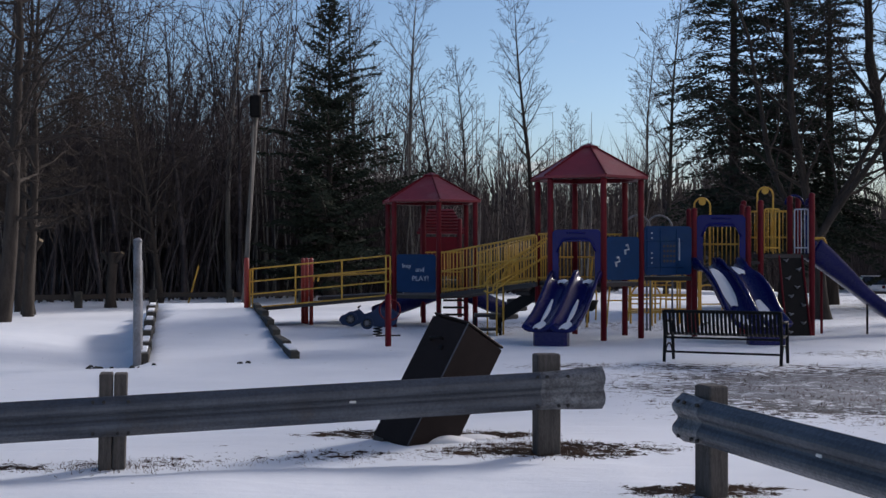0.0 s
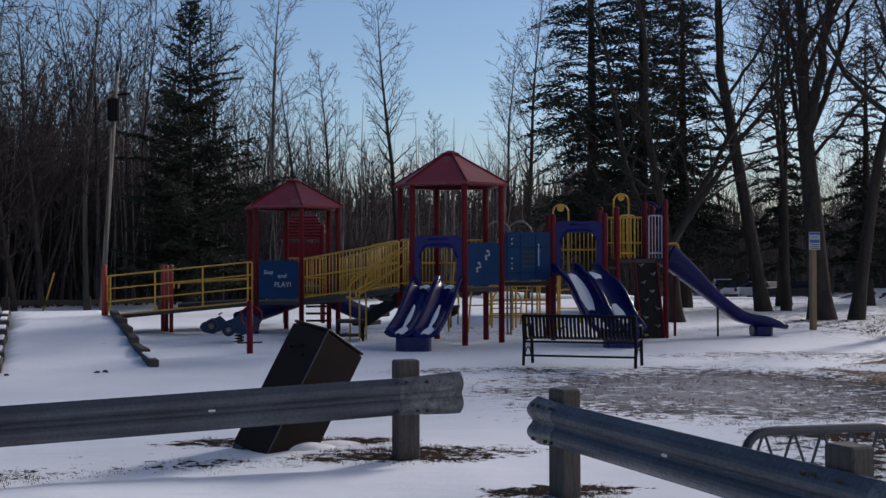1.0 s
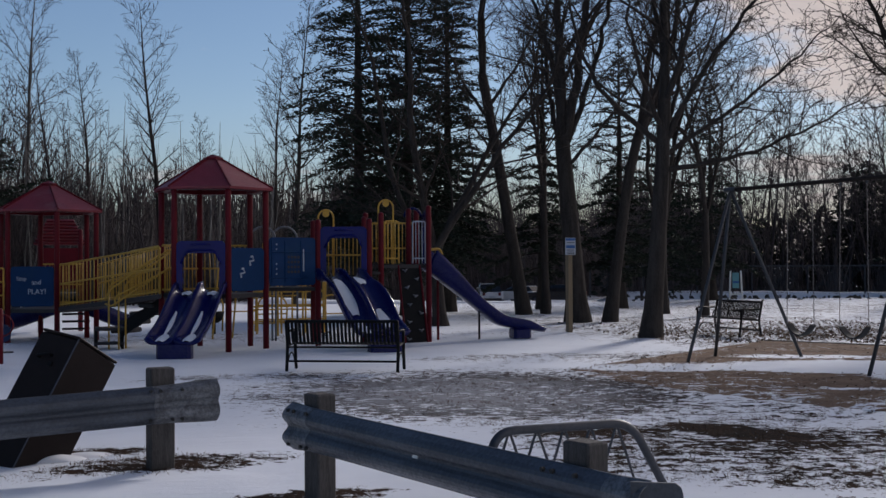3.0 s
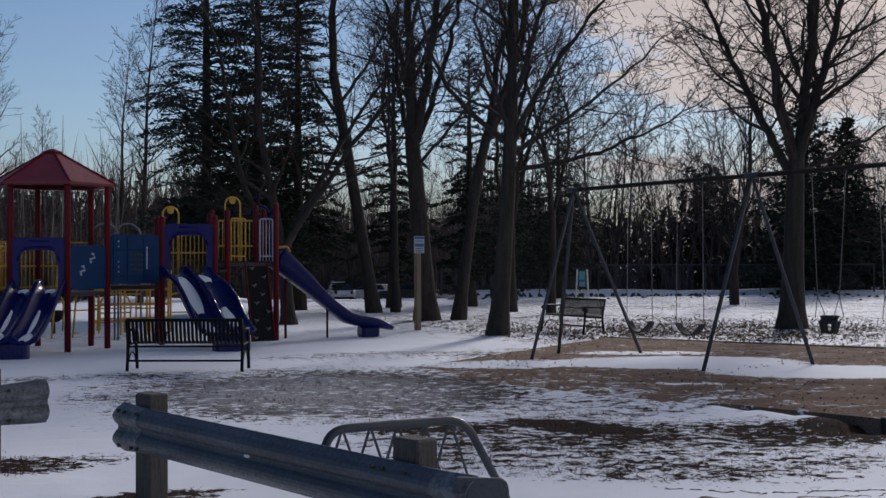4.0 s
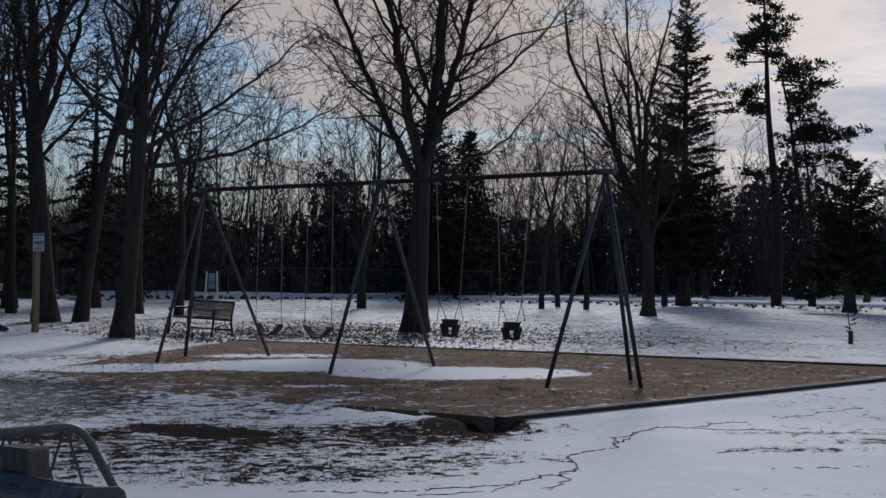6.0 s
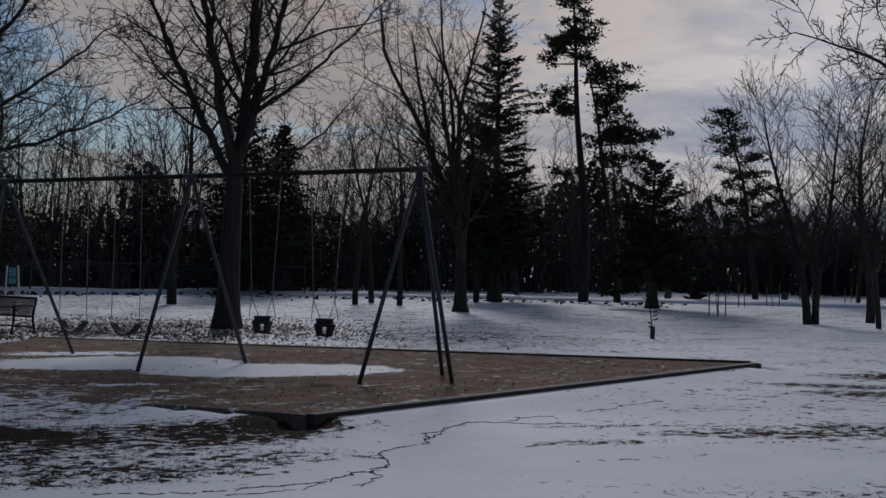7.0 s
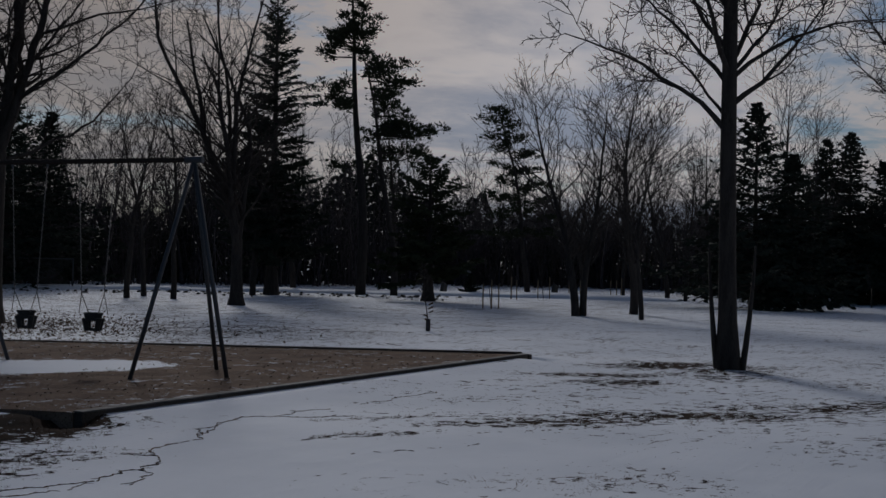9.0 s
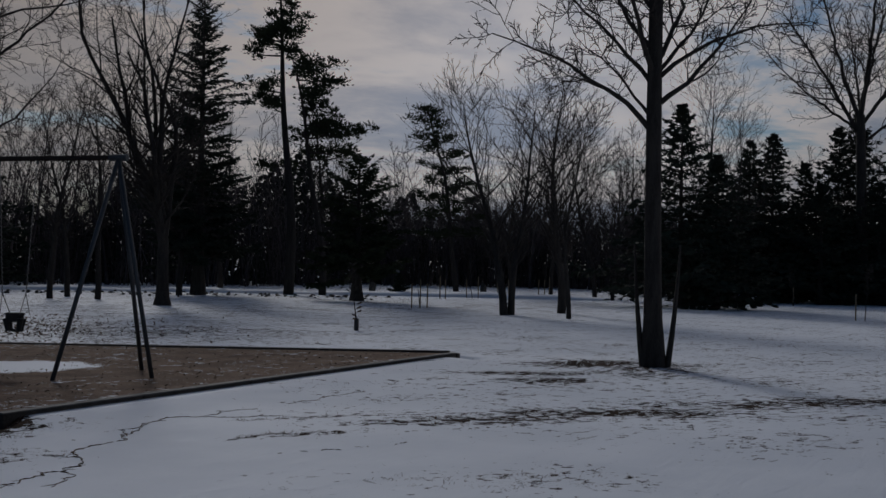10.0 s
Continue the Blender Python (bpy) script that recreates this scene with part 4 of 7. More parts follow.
lettering("Step", 0.13, so + sd * 0.13 + Vector((0, 0, 1.37)), sd, sn, SIGNGREY, sign_panel)
lettering("and", 0.15, so + sd * 0.47 + Vector((0, 0, 1.28)), sd, sn, SIGNGREY, sign_panel)
lettering("PLAY!", 0.165, so + sd * 0.38 + Vector((0, 0, 1.07)), sd, sn, SIGNGREY, sign_panel)

climb_panel, so, sd, sn = panel(TR[0].xy, TR[1].xy, 1.17, 2.02, PANEL, "teal blue panel with two pale moulded figures")
for u, z, a in ((0.30, 1.52, 0.5), (0.56, 1.76, 0.5)):
    c = so + sd * u + Vector((0, 0, z))
    up = Vector((0, 0, 1))
    e = sd * math.cos(a) + up * math.sin(a)
    f = sd * -math.sin(a) + up * math.cos(a)
    part("figure", Solid().tube([c - e * 0.07 - f * 0.06, c - e * 0.05 + f * 0.02, c + e * 0.06 - f * 0.02, c + e * 0.07 + f * 0.07, c + e * 0.02 + f * 0.09], 0.022, 6), SIGNGREY, climb_panel, "pale moulded figure")

# deck between the right tower and the slide deck, with its grid panel
LINK_A, LINK_B = (TR[1].x, TR[1].y), (5.09, 25.2)
part("deck", Solid().box((4.57, 25.72, 1.18), (0.98, 1.05, 0.08)), DARK, PLAY, "dark coated deck")
grid_panel, so, sd, sn = panel(LINK_A, LINK_B, 1.26, 2.24, PANEL, "teal blue panel with moulded grid and holes")
for u in (0.06, 0.36, 0.72):
    q = so + sd * u
    part("rib", Solid().tube([q + Vector((0, 0, 1.32)), q + Vector((0, 0, 2.18))], 0.015, 6), PANEL, grid_panel)
for z in (1.42, 1.94):
    part("rib", Solid().tube([so + sd * 0.03 + Vector((0, 0, z)), so + sd * 0.88 + Vector((0, 0, z))], 0.015, 6), PANEL, grid_panel)
for i in range(4):
    for j in range(4):
        q = so + sd * (0.44 + i * 0.075) + Vector((0, 0, 1.54 + j * 0.10))
        part("hole", Solid().tube([q, q + sn * 0.006], 0.028, 8), DARK, grid_panel)
for z in (1.50, 1.60, 1.70, 2.00, 2.10):
    q = so + sd * 0.16 + Vector((0, 0, z))
    part("knob", Solid().tube([q, q + sn * 0.012], 0.016, 6), SIGNGREY, grid_panel)
part("slider", Solid().tube([so + sd * 0.78 + Vector((0, 0, 1.55)), so + sd * 0.78 + Vector((0, 0, 2.0))], 0.016, 6), SIGNGREY, grid_panel)

# slide deck (1.40) and tall deck (1.68)
for x, y, top in ((5.09, 25.2, 2.58), (6.13, 25.0, 2.60), (5.2, 26.3, 2.60), (6.28, 26.1, 2.68)):
    play_post(x, y, top)
for x, y, top in ((6.47, 25.35, 2.74), (7.25, 26.0, 2.86), (7.56, 25.5, 2.90), (7.62, 26.7, 2.86), (6.5, 26.9, 2.8)):
    play_post(x, y, top)
part("deck", Solid().slab([(5.1, 25.1, 1.34), (6.2, 25.0, 1.34), (6.3, 26.2, 1.34), (5.2, 26.3, 1.34)], (0, 0, 0.08)), DARK, PLAY, "dark coated deck")
part("deck", Solid().slab([(6.5, 25.5, 1.60), (7.55, 25.6, 1.60), (7.6, 26.7, 1.60), (6.5, 26.9, 1.60)], (0, 0, 0.08)), DARK, PLAY, "dark coated deck")

# double slide from the right tower
na = Vector((math.sin(radians(-21)), -math.cos(radians(-21)), 0))
face = (TR[5] + TR[0]) / 2
nb = Vector((math.sin(radians(-22)), -math.cos(radians(-22)), 0))
hood(TR[5].xy, TR[0].xy, 1.16, 2.16, HOOD)
across = Vector((-na.y, na.x, 0))
for k in (-0.25, 0.25):
    a = face + across * k + Vector((0, 0, 1.15)) - na * 0.02
    b = face + across * k + nb * 1.85 + Vector((0, 0, 0.30))
    chute(slide_path(a, b, 22), 0.46, 0.13, "slide", "glossy blue moulded double slide with snow in the bed", 0.7)
f = face + nb * 1.70
part("slide_foot", Solid().box((f.x, f.y, 0.13), (0.64, 0.26, 0.36), Matrix.Rotation(radians(-22), 4, "Z"), 0.05), BLUE, PLAY)

# wavy double slide from the slide deck
hood((5.09, 25.2), (6.13, 25.0), 1.45, 2.47, HOOD)
for k in (-0.235, 0.235):
    a, b = (5.47 + k, 25.0, 1.38), (5.90 + k * 1.15, 22.85, 0.31)
    chute(slide_path(a, b, 30, 0.04, -0.08, 0.13), 0.455, 0.135, "slide", "glossy blue wavy double slide with snow in the bed", 0.75, 1.0)
part("slide_foot", Solid().box((6.0, 23.1, 0.14), (0.7, 0.28, 0.38), Matrix.Rotation(radians(8), 4, "Z"), 0.05), BLUE, PLAY)

# long straight slide from the tall deck
long_path, long_wall = [], []
for i in range(45):
    x = 7.60 + 2.76 * i / 44
    z = sum(float(np.interp(x + o, (7.5, 7.7, 8.24, 8.78, 9.28, 9.55, 9.92, 10.36), (1.68, 1.56, 1.17, 0.76, 0.37, 0.30, 0.26, 0.19))) for o in (-0.1, -0.05, 0.0, 0.05, 0.1)) / 5
    long_path.append((x, 26.03, z))
    long_wall.append(sum(float(np.interp(x + o, (7.6, 8.24, 8.6, 8.85, 9.3, 9.9, 10.2, 10.36), (0.44, 0.31, 0.22, 0.185, 0.20, 0.18, 0.10, 0.03))) for o in (-0.08, 0.0, 0.08)) / 3)
chute(long_path, 0.48, 0.3, "slide", "long straight glossy blue slide", 0.0, 0.0, long_wall)
part("slide_foot", Solid().box((9.84, 26.03, 0.12), (0.42, 0.42, 0.30), None, 0.06), BLUE, PLAY)
part("slide_leg", Solid().tube([(8.88, 26.05, -0.1), (8.88, 26.05, 1.05)], 0.024, 8), BLACK, PLAY)
part("slide_leg", Solid().tube([(8.0, 26.3, -0.1), (8.0, 26.3, 1.4)], 0.03, 8), RED, PLAY)

# climbing wall at the tall deck
WALL = [Vector(p) for p in ((6.90, 25.56, 1.64), (7.38, 25.60, 1.64), (7.50, 25.36, 0.0), (6.99, 25.32, 0.0))]
wall_c = part("climbing_wall", Solid().slab(WALL, (0.0, 0.06, 0.02)), BLACK, PLAY, "black climbing wall with pale holds")
for p, q in ((WALL[0], WALL[3]), (WALL[1], WALL[2])):
    part("wall_edge", Solid().tube([p + Vector((0, -0.01, 0.02)), q + Vector((0, -0.01, 0))], 0.022, 8), RED, wall_c, "dark red edge tube")
rng = random.Random(5)
for i in range(9):
    k = (i + 0.5) / 9
    u = 0.5 + (0.24 if i % 2 else -0.24) + rng.uniform(-0.1, 0.1)
    p = WALL[0].lerp(WALL[3], k).lerp(WALL[1].lerp(WALL[2], k), u) + Vector((0, -0.012, 0))
    t = rng.uniform(-0.4, 0.4)
    e, f = Vector((math.cos(t), 0, math.sin(t))), Vector((-math.sin(t), 0, math.cos(t)))
    part("hold", Solid().tube([p - e * 0.055 + f * 0.025, p - e * 0.02 + f * 0.01 + Vector((0, -0.02, 0)), p - f * 0.02 + Vector((0, -0.03, 0)), p + e * 0.03 + f * 0.015 + Vector((0, -0.02, 0)), p + e * 0.06 + f * 0.02], [0.010, 0.020, 0.024, 0.018, 0.008], 6), PIPE, wall_c, "", smooth=True)

# barriers round the tall decks
barrier((6.57, 25.42, 1.70), (6.88, 25.44, 1.70), 0.90, 3, YELLOW, (0.12,), r=0.010, thick=0.017)
barrier((7.22, 25.55, 1.70), (7.49, 25.52, 1.70), 0.90, 3, SIGNGREY, (0.12,), label="pale grey barrier", r=0.009, thick=0.015)
barrier((6.56, 26.86, 1.74), (7.56, 26.72, 1.74), 0.86, 11, YELLOW, (0.35,))
barrier((5.26, 26.28, 1.46), (6.22, 26.12, 1.46), 0.95, 10, YELLOW, (0.45,))
barrier((6.33, 26.15, 1.60), (6.47, 26.8, 1.60), 0.95, 5, YELLOW, (0.45,))
part("deck", Solid().box((6.38, 25.75, 1.50), (0.22, 0.9, 0.06)), DARK, PLAY, "dark coated deck")
barrier((4.1, 26.2, 1.25), (5.1, 26.25, 1.25), 0.9, 9, YELLOW, (0.45,))
# hoops with plates over the rungs
for x, y, z, r in ((6.98, 26.95, 2.84, 0.17), (5.50, 26.40, 2.58, 0.17)):
    h = part("hoop", Solid().tube([(x - r, y, z - 1.15)] + list(arc((x, y, z + 0.12), r, 180, 0, 10)) + [(x + r, y, z - 1.15)], 0.02, 8), YELLOW, PLAY, "yellow entry hoop", smooth=True)
    part("plate", Solid().tube([(x, y - 0.02, z + 0.21), (x, y + 0.02, z + 0.21)], 0.075, 12), YELLOW, h)
part("hoop", Solid().tube(arc((7.40, 26.2, 2.72), 0.19, 180, 0, 10), 0.03, 8), BLUE, PLAY, "blue slide hood edge", smooth=True)
part("slide_hood", Solid().slab([Vector((7.62, 26.0, 0)) + Vector((0, math.cos(radians(a)) * 0.30, 2.52 + math.sin(radians(a)) * 0.34)) for a in range(0, 181, 20)] + [Vector((7.62, 25.7, 1.7)), Vector((7.62, 25.78, 1.7)), Vector((7.62, 25.8, 2.5)), Vector((7.62, 26.2, 2.5)), Vector((7.62, 26.22, 1.7)), Vector((7.62, 26.3, 1.7))], (0.06, 0, 0)), BLUE, PLAY, "blue plastic slide hood")
for x, y in ((4.25, 27.2), (4.75, 27.3)):
    part("climbing_arch", Solid().tube([(x - 0.28, y, 0.0)] + list(arc((x, y, 2.25), 0.28, 180, 0, 10)) + [(x + 0.28, y, 0.0)], 0.022, 8), PIPE, PLAY, "grey climbing arch", smooth=True)
    for i in range(6):
        part("rung", Solid().tube([(x - 0.28, y, 0.4 + 0.3 * i), (x + 0.28, y, 0.4 + 0.3 * i)], 0.016, 6), YELLOW, PLAY)
part("handle", Solid().tube(bend([(7.75, 26.3, 2.0), (8.05, 26.3, 2.02), (8.1, 26.3, 1.9)], 0.05), 0.03, 8), YELLOW, PLAY, "yellow support arm")

# ramped bridge between the towers, with barriers on both sides
ba, bb = Vector((TL[1].x, TL[1].y, 0.78)), Vector((TR[4].x, TR[4].y, 1.12))
ba2, bb2 = Vector((TL[0].x, TL[0].y, 0.78)), Vector((TR[5].x - 0.25, TR[5].y + 0.35, 1.12))
part("bridge_deck", Solid().slab([ba, ba2, bb2, bb], (0, 0, -0.09)), DARK, PLAY, "dark sloping bridge deck")
barrier(ba2 + Vector((0.05, 0, 0)), bb2, 0.93, 26, YELLOW, (0.06, 0.55))
barrier(ba + Vector((0.05, 0, 0)), bb, 0.93, 22, YELLOW, (0.06, 0.55))
barrier((1.96, 25.55, 1.14), (2.2, 24.75, 1.14), 0.95, 5, YELLOW, (0.06,))
barrier((TR[2].x, TR[2].y, 1.14), (TR[3].x, TR[3].y, 1.14), 0.95, 9, YELLOW, (0.06, 0.5))
barrier((TR[3].x, TR[3].y, 1.14), (TR[4].x, TR[4].y, 1.14), 0.95, 9, YELLOW, (0.06, 0.5))
barrier((TL[2].x, TL[2].y, 0.78), (TL[3].x, TL[3].y, 0.78), 0.95, 9, YELLOW, (0.06, 0.5))
barrier((1.45, 27.6, 1.05), (1.95, 25.75, 1.14), 0.95, 10, YELLOW, (0.06, 0.5))

# long access ramp with three-rail railings and its return flight behind
r0, r1 = Vector((-4.55, 29.3, 0.40)), Vector((-1.22, 28.75, 0.72))
for o in (Vector((0, 0, 0)),):
    barrier(r0 + o, r1 + o, 0.93, 0, YELLOW, (0.02, 0.36, 0.68), "railing", thick=0.02)
    for k in (0.33, 0.66, 0.02, 0.97):
        q = (r0 + o).lerp(r1 + o, k)
        part("stanchion", Solid().tube([q, q + Vector((0, 0, 0.93))], 0.022, 6), YELLOW, PLAY)
part("ramp_deck", Solid().slab([r0, r1, r1 + Vector((0.2, 1.35, 0)), r0 + Vector((0.2, 1.35, 0))], (0, 0, -0.08)), DARK, PLAY, "dark ramp deck")
play_post(-4.62, 29.25, 1.56, mat=ORANGE)
for x, y in ((-3.42, 30.4), (-3.30, 30.1), (-3.15, 29.75)):
    play_post(x, y, 1.56, r=0.048, mat=ORANGE)
r2, r3 = Vector((-3.1, 30.75, 0.62)), Vector((-1.2, 30.9, 0.72))
for o, z in ((Vector((0, 0.1, 0)), 0.52), (Vector((0, 1.3, 0)), 0.50)):
    part("railing", Solid().tube(bend([r2 + o + Vector((-0.12, 0, z - 0.14)), r2 + o + Vector((-0.1, 0, z)), r3 + o + Vector((0, 0, z)), r3 + o + Vector((0.02, 0, z - 0.12))], 0.05), 0.026, 8), YELLOW, PLAY, smooth=True)
part("ramp_deck", Solid().slab([r2, r3, r3 + Vector((0, 1.3, 0)), r2 + Vector((0, 1.3, 0))], (0, 0, -0.08)), DARK, PLAY, "dark ramp deck")

# transfer steps up to the bridge
for i in range(5):
    s = i / 4
    p = Vector((1.30, 26.6, 0.34)).lerp(Vector((2.02, 26.0, 1.05)), s)
    part("step", Solid().box(p, (0.34, 0.75, 0.10), Matrix.Rotation(radians(-30), 4, "Z"), 0.02), DARK, PLAY, "dark step")
part("stringer", Solid().slab([(1.22, 26.0, 0.26), (2.0, 25.7, 0.80), (2.0, 25.7, 1.07), (1.22, 26.0, 0.56)], (0.04, 0.06, 0)), BLACK, PLAY)
part("transfer_platform", Solid().slab([(0.66, 26.0, 0.36), (1.22, 26.0, 0.36), (1.22, 26.7, 0.36), (0.66, 26.7, 0.36)], (0, 0, 0.06)), DARK, PLAY, "dark low platform")
part("transfer_platform", Solid().box((0.94, 26.2, 0.10), (0.60, 0.4, 0.05)), DARK, PLAY)
for x, y in ((0.68, 26.05), (1.20, 26.05), (0.68, 26.65), (1.20, 26.65)):
    part("platform_leg", Solid().tube([(x, y, -0.1), (x, y, 0.38)], 0.03, 8), BLACK, PLAY)
part("handrail", Solid().tube(bend([(1.26, 25.98, 0.0), (1.26, 25.98, 1.30), (2.1, 25.35, 1.95)], 0.08), 0.02, 8), YELLOW, PLAY, smooth=True)
part("handrail", Solid().tube(bend([(1.05, 25.98, 0.85), (1.05, 25.98, 1.05), (2.1, 25.35, 1.62)], 0.08), 0.02, 8), YELLOW, PLAY, smooth=True)
part("handrail", Solid().tube(bend([(0.95, 26.7, 0.85), (0.95, 26.7, 1.25), (1.95, 26.2, 1.9)], 0.08), 0.02, 8), YELLOW, PLAY, smooth=True)

for dz in (0.0, -0.36):
    part("handrail", Solid().tube(bend([(0.86, 26.1, 1.02 + dz * 0.3), (0.98, 26.0, 1.22 + dz), (2.10, 25.15, 2.02 + dz), (2.16, 25.1, 1.9 + dz)], 0.06), 0.018, 8), YELLOW, PLAY, smooth=True)
for x, y in ((0.93, 26.05), (1.12, 25.95)):
    part("handrail_post", Solid().tube([(x, y, -0.1), (x, y, 1.16)], 0.018, 8), YELLOW, PLAY, smooth=True)
# further tower behind with a slatted red roof, dark slides under the left tower
bx, by = -0.05, 34.0
for x, y in ((bx - 0.50, by - 0.6), (bx + 0.50, by - 0.6), (bx - 0.50, by + 0.6), (bx + 0.50, by + 0.6)):
    play_post(x, y, 2.6)
part("panel", Solid().slab([(bx - 0.48, by - 0.6, 1.1), (bx + 0.48, by - 0.6, 1.1), (bx + 0.48, by - 0.6, 2.15), (bx - 0.48, by - 0.6, 2.15)], (0, 0.04, 0)), RED, PLAY, "red wall panel")
part("deck", Solid().box((bx, by, 0.95), (1.06, 1.3, 0.08)), DARK, PLAY, "dark coated deck")
for i in range(8):
    z = 2.28 + 0.085 * i
    w = 0.66 - 0.045 * i
    for sy in (-1, 1):
        part("roof_slat", Solid().box((bx, by + sy * w * 0.8, z), (w * 2, 0.12, 0.03), Matrix.Rotation(radians(-25 * sy), 4, "X"), 0.005), RED, PLAY)
part("chute_under", Solid().tube([(-0.2, 30.6, 0.75), (-1.0, 30.9, 0.45), (-1.7, 31.1, 0.2)], [0.22, 0.22, 0.2], 10), BLUE, PLAY, "dark blue slide behind the tower", smooth=True)
part("chute_under", Solid().tube([(0.6, 30.3, 0.72), (1.2, 30.6, 0.45), (1.6, 30.8, 0.30)], [0.2, 0.2, 0.18], 10), BLUE, PLAY, "dark blue slide behind the tower", smooth=True)
for i in range(5):
    part("rung", Solid().tube([(0.0, 31.6 + 0.02 * i, 0.15 + 0.18 * i), (0.65, 31.6 + 0.02 * i, 0.15 + 0.18 * i)], 0.03, 6), BLACK, PLAY)

# yellow climbing frame seen under the decks
for x in (4.3, 4.9, 5.5, 6.0):
    part("upright", Solid().tube([(x, 29.2, -0.1), (x, 29.2, 1.5)], 0.024, 6), YELLOW, PLAY)
    part("upright", Solid().tube([(x + 0.25, 30.2, -0.1), (x + 0.25, 30.2, 1.5)], 0.024, 6), YELLOW, PLAY)
for z in (0.35, 0.7, 1.05, 1.45):
    part("rung", Solid().tube([(4.3, 29.2, z), (6.0, 29.2, z)], 0.02, 6), YELLOW, PLAY)
    part("rung", Solid().tube([(4.55, 30.2, z), (6.25, 30.2, z)], 0.02, 6), YELLOW, PLAY)
for x in (2.9, 3.3, 3.75):
    part("upright", Solid().tube([(x, 28.6, 0.0), (x + 0.1, 28.3, 1.6)], 0.022, 6), YELLOW, PLAY)

# low yellow hoops further back
for x, y, r, top in ((4.35, 31.3, 0.34, 1.15), (5.15, 31.6, 0.38, 0.95), (5.95, 31.3, 0.34, 1.2), (6.75, 31.8, 0.4, 0.9), (3.55, 31.7, 0.36, 1.0)):
    part("climbing_arch", Solid().tube([(x - r, y, -0.1)] + list(arc((x, y, top - r), r, 180, 0, 10)) + [(x + r, y + 0.2, -0.1)], 0.022, 6), YELLOW, PLAY, "low yellow climbing hoop", smooth=True)
    part("rung", Solid().tube([(x - r, y, top * 0.45), (x + r, y + 0.1, top * 0.45)], 0.018, 6), YELLOW, PLAY)

# snow that lies in the slides and on the decks
snow = Solid()


def snow_in(path, k0, k1, w, off=0.0):
    path = path[int(k0 * (len(path) - 1)):int(k1 * (len(path) - 1)) + 1]
    rings = []
    for i, p in enumerate(path):
        t = path[min(i + 1, len(path) - 1)] - path[max(i - 1, 0)]
        fl = Vector((t.x, t.y, 0)).normalized()
        s = Vector((fl.y, -fl.x, 0))
        up = s.cross(t.normalized())
        e = math.sin(math.pi * (i + 0.35) / (len(path) - 0.3))
        ww = w * (0.35 + 0.65 * e) * 0.5
        rings.append([p + s * (off + a * ww) + up * b for a, b in ((-1, 0.004), (-0.5, 0.03), (0.2, 0.035), (1, 0.004))])
    snow.loft(rings, False, False)


for k in (-0.25, 0.25):
    a = face + across * k + Vector((0, 0, 1.15)) - na * 0.02
    b = face + across * k + nb * 1.85 + Vector((0, 0, 0.30))
    path = slide_path(a, b, 36)
    snow_in(path, 0.02, 0.16, 0.26)
    snow_in(path, 0.40, 0.80, 0.10, 0.03)
    snow_in(path, 0.80, 1.0, 0.30)
for k, s0, s1, w in ((-0.235, 0.16, 0.62, 0.38), (0.235, 0.10, 0.26, 0.32), (-0.235, 0.7, 1.0, 0.26), (0.235, 0.55, 0.84, 0.30)):
    snow_in(slide_path((5.47 + k, 25.0, 1.38), (5.90 + k * 1.15, 22.85, 0.31), 44, 0.04, -0.08, 0.13), s0, s1, w)
lone("snow_patches", snow.mesh("snow", True), SNOWCAP, "thin snow lying in the slide beds", "snow", kind="stuff")
# ---- trees ----
UPV = np.array((0.0, 0.0, 1.0))


def unit(v):
    return v / (math.sqrt(float(v @ v)) + 1e-12)


def tilt(rng, d, angle, az):
    """d turned by angle degrees towards a side chosen by az."""
    ref = np.array((1.0, 0, 0)) if abs(d[0]) < 0.8 else np.array((0, 1.0, 0))
    u = unit(np.cross(d, ref))
    w = np.cross(d, u)
    s = u * math.cos(az) + w * math.sin(az)
    return unit(d * math.cos(radians(angle)) + s * math.sin(radians(angle)))


def limb(rng, out, p, d, length, r, level, top, sizes):
    """A branch of segments with side branches; sizes[level]: segments, side branches a segment, their angle, wobble, rise."""
    n, kids, angle, wob, rise = sizes[level]
    step = length / n
    az = rng.uniform(0, 6.28)
    for i in range(n):
        d = unit(d + np.array((rng.gauss(0, wob), rng.gauss(0, wob), rng.gauss(0, wob * 0.6) + rise)))
        q = p + d * step
        ra, rb = r * (1 - 0.80 * i / n), r * (1 - 0.80 * (i + 1) / n)
        out.append((*p, *q, max(ra, 0.0078), max(rb, 0.0068), level))
        p = q
        if level < top and i >= (1 if level else 2):
            c = int(kids) + (1 if rng.random() < kids - int(kids) else 0)
            for _ in range(c):
                az += 2.4 + rng.uniform(-0.5, 0.5)
                k = (1 - 0.55 * i / n)
                limb(rng, out, p, tilt(rng, d, angle * rng.uniform(0.75, 1.25), az), length * rng.uniform(0.30, 0.52) * k, rb * rng.uniform(0.36, 0.52), level + 1, top, sizes)


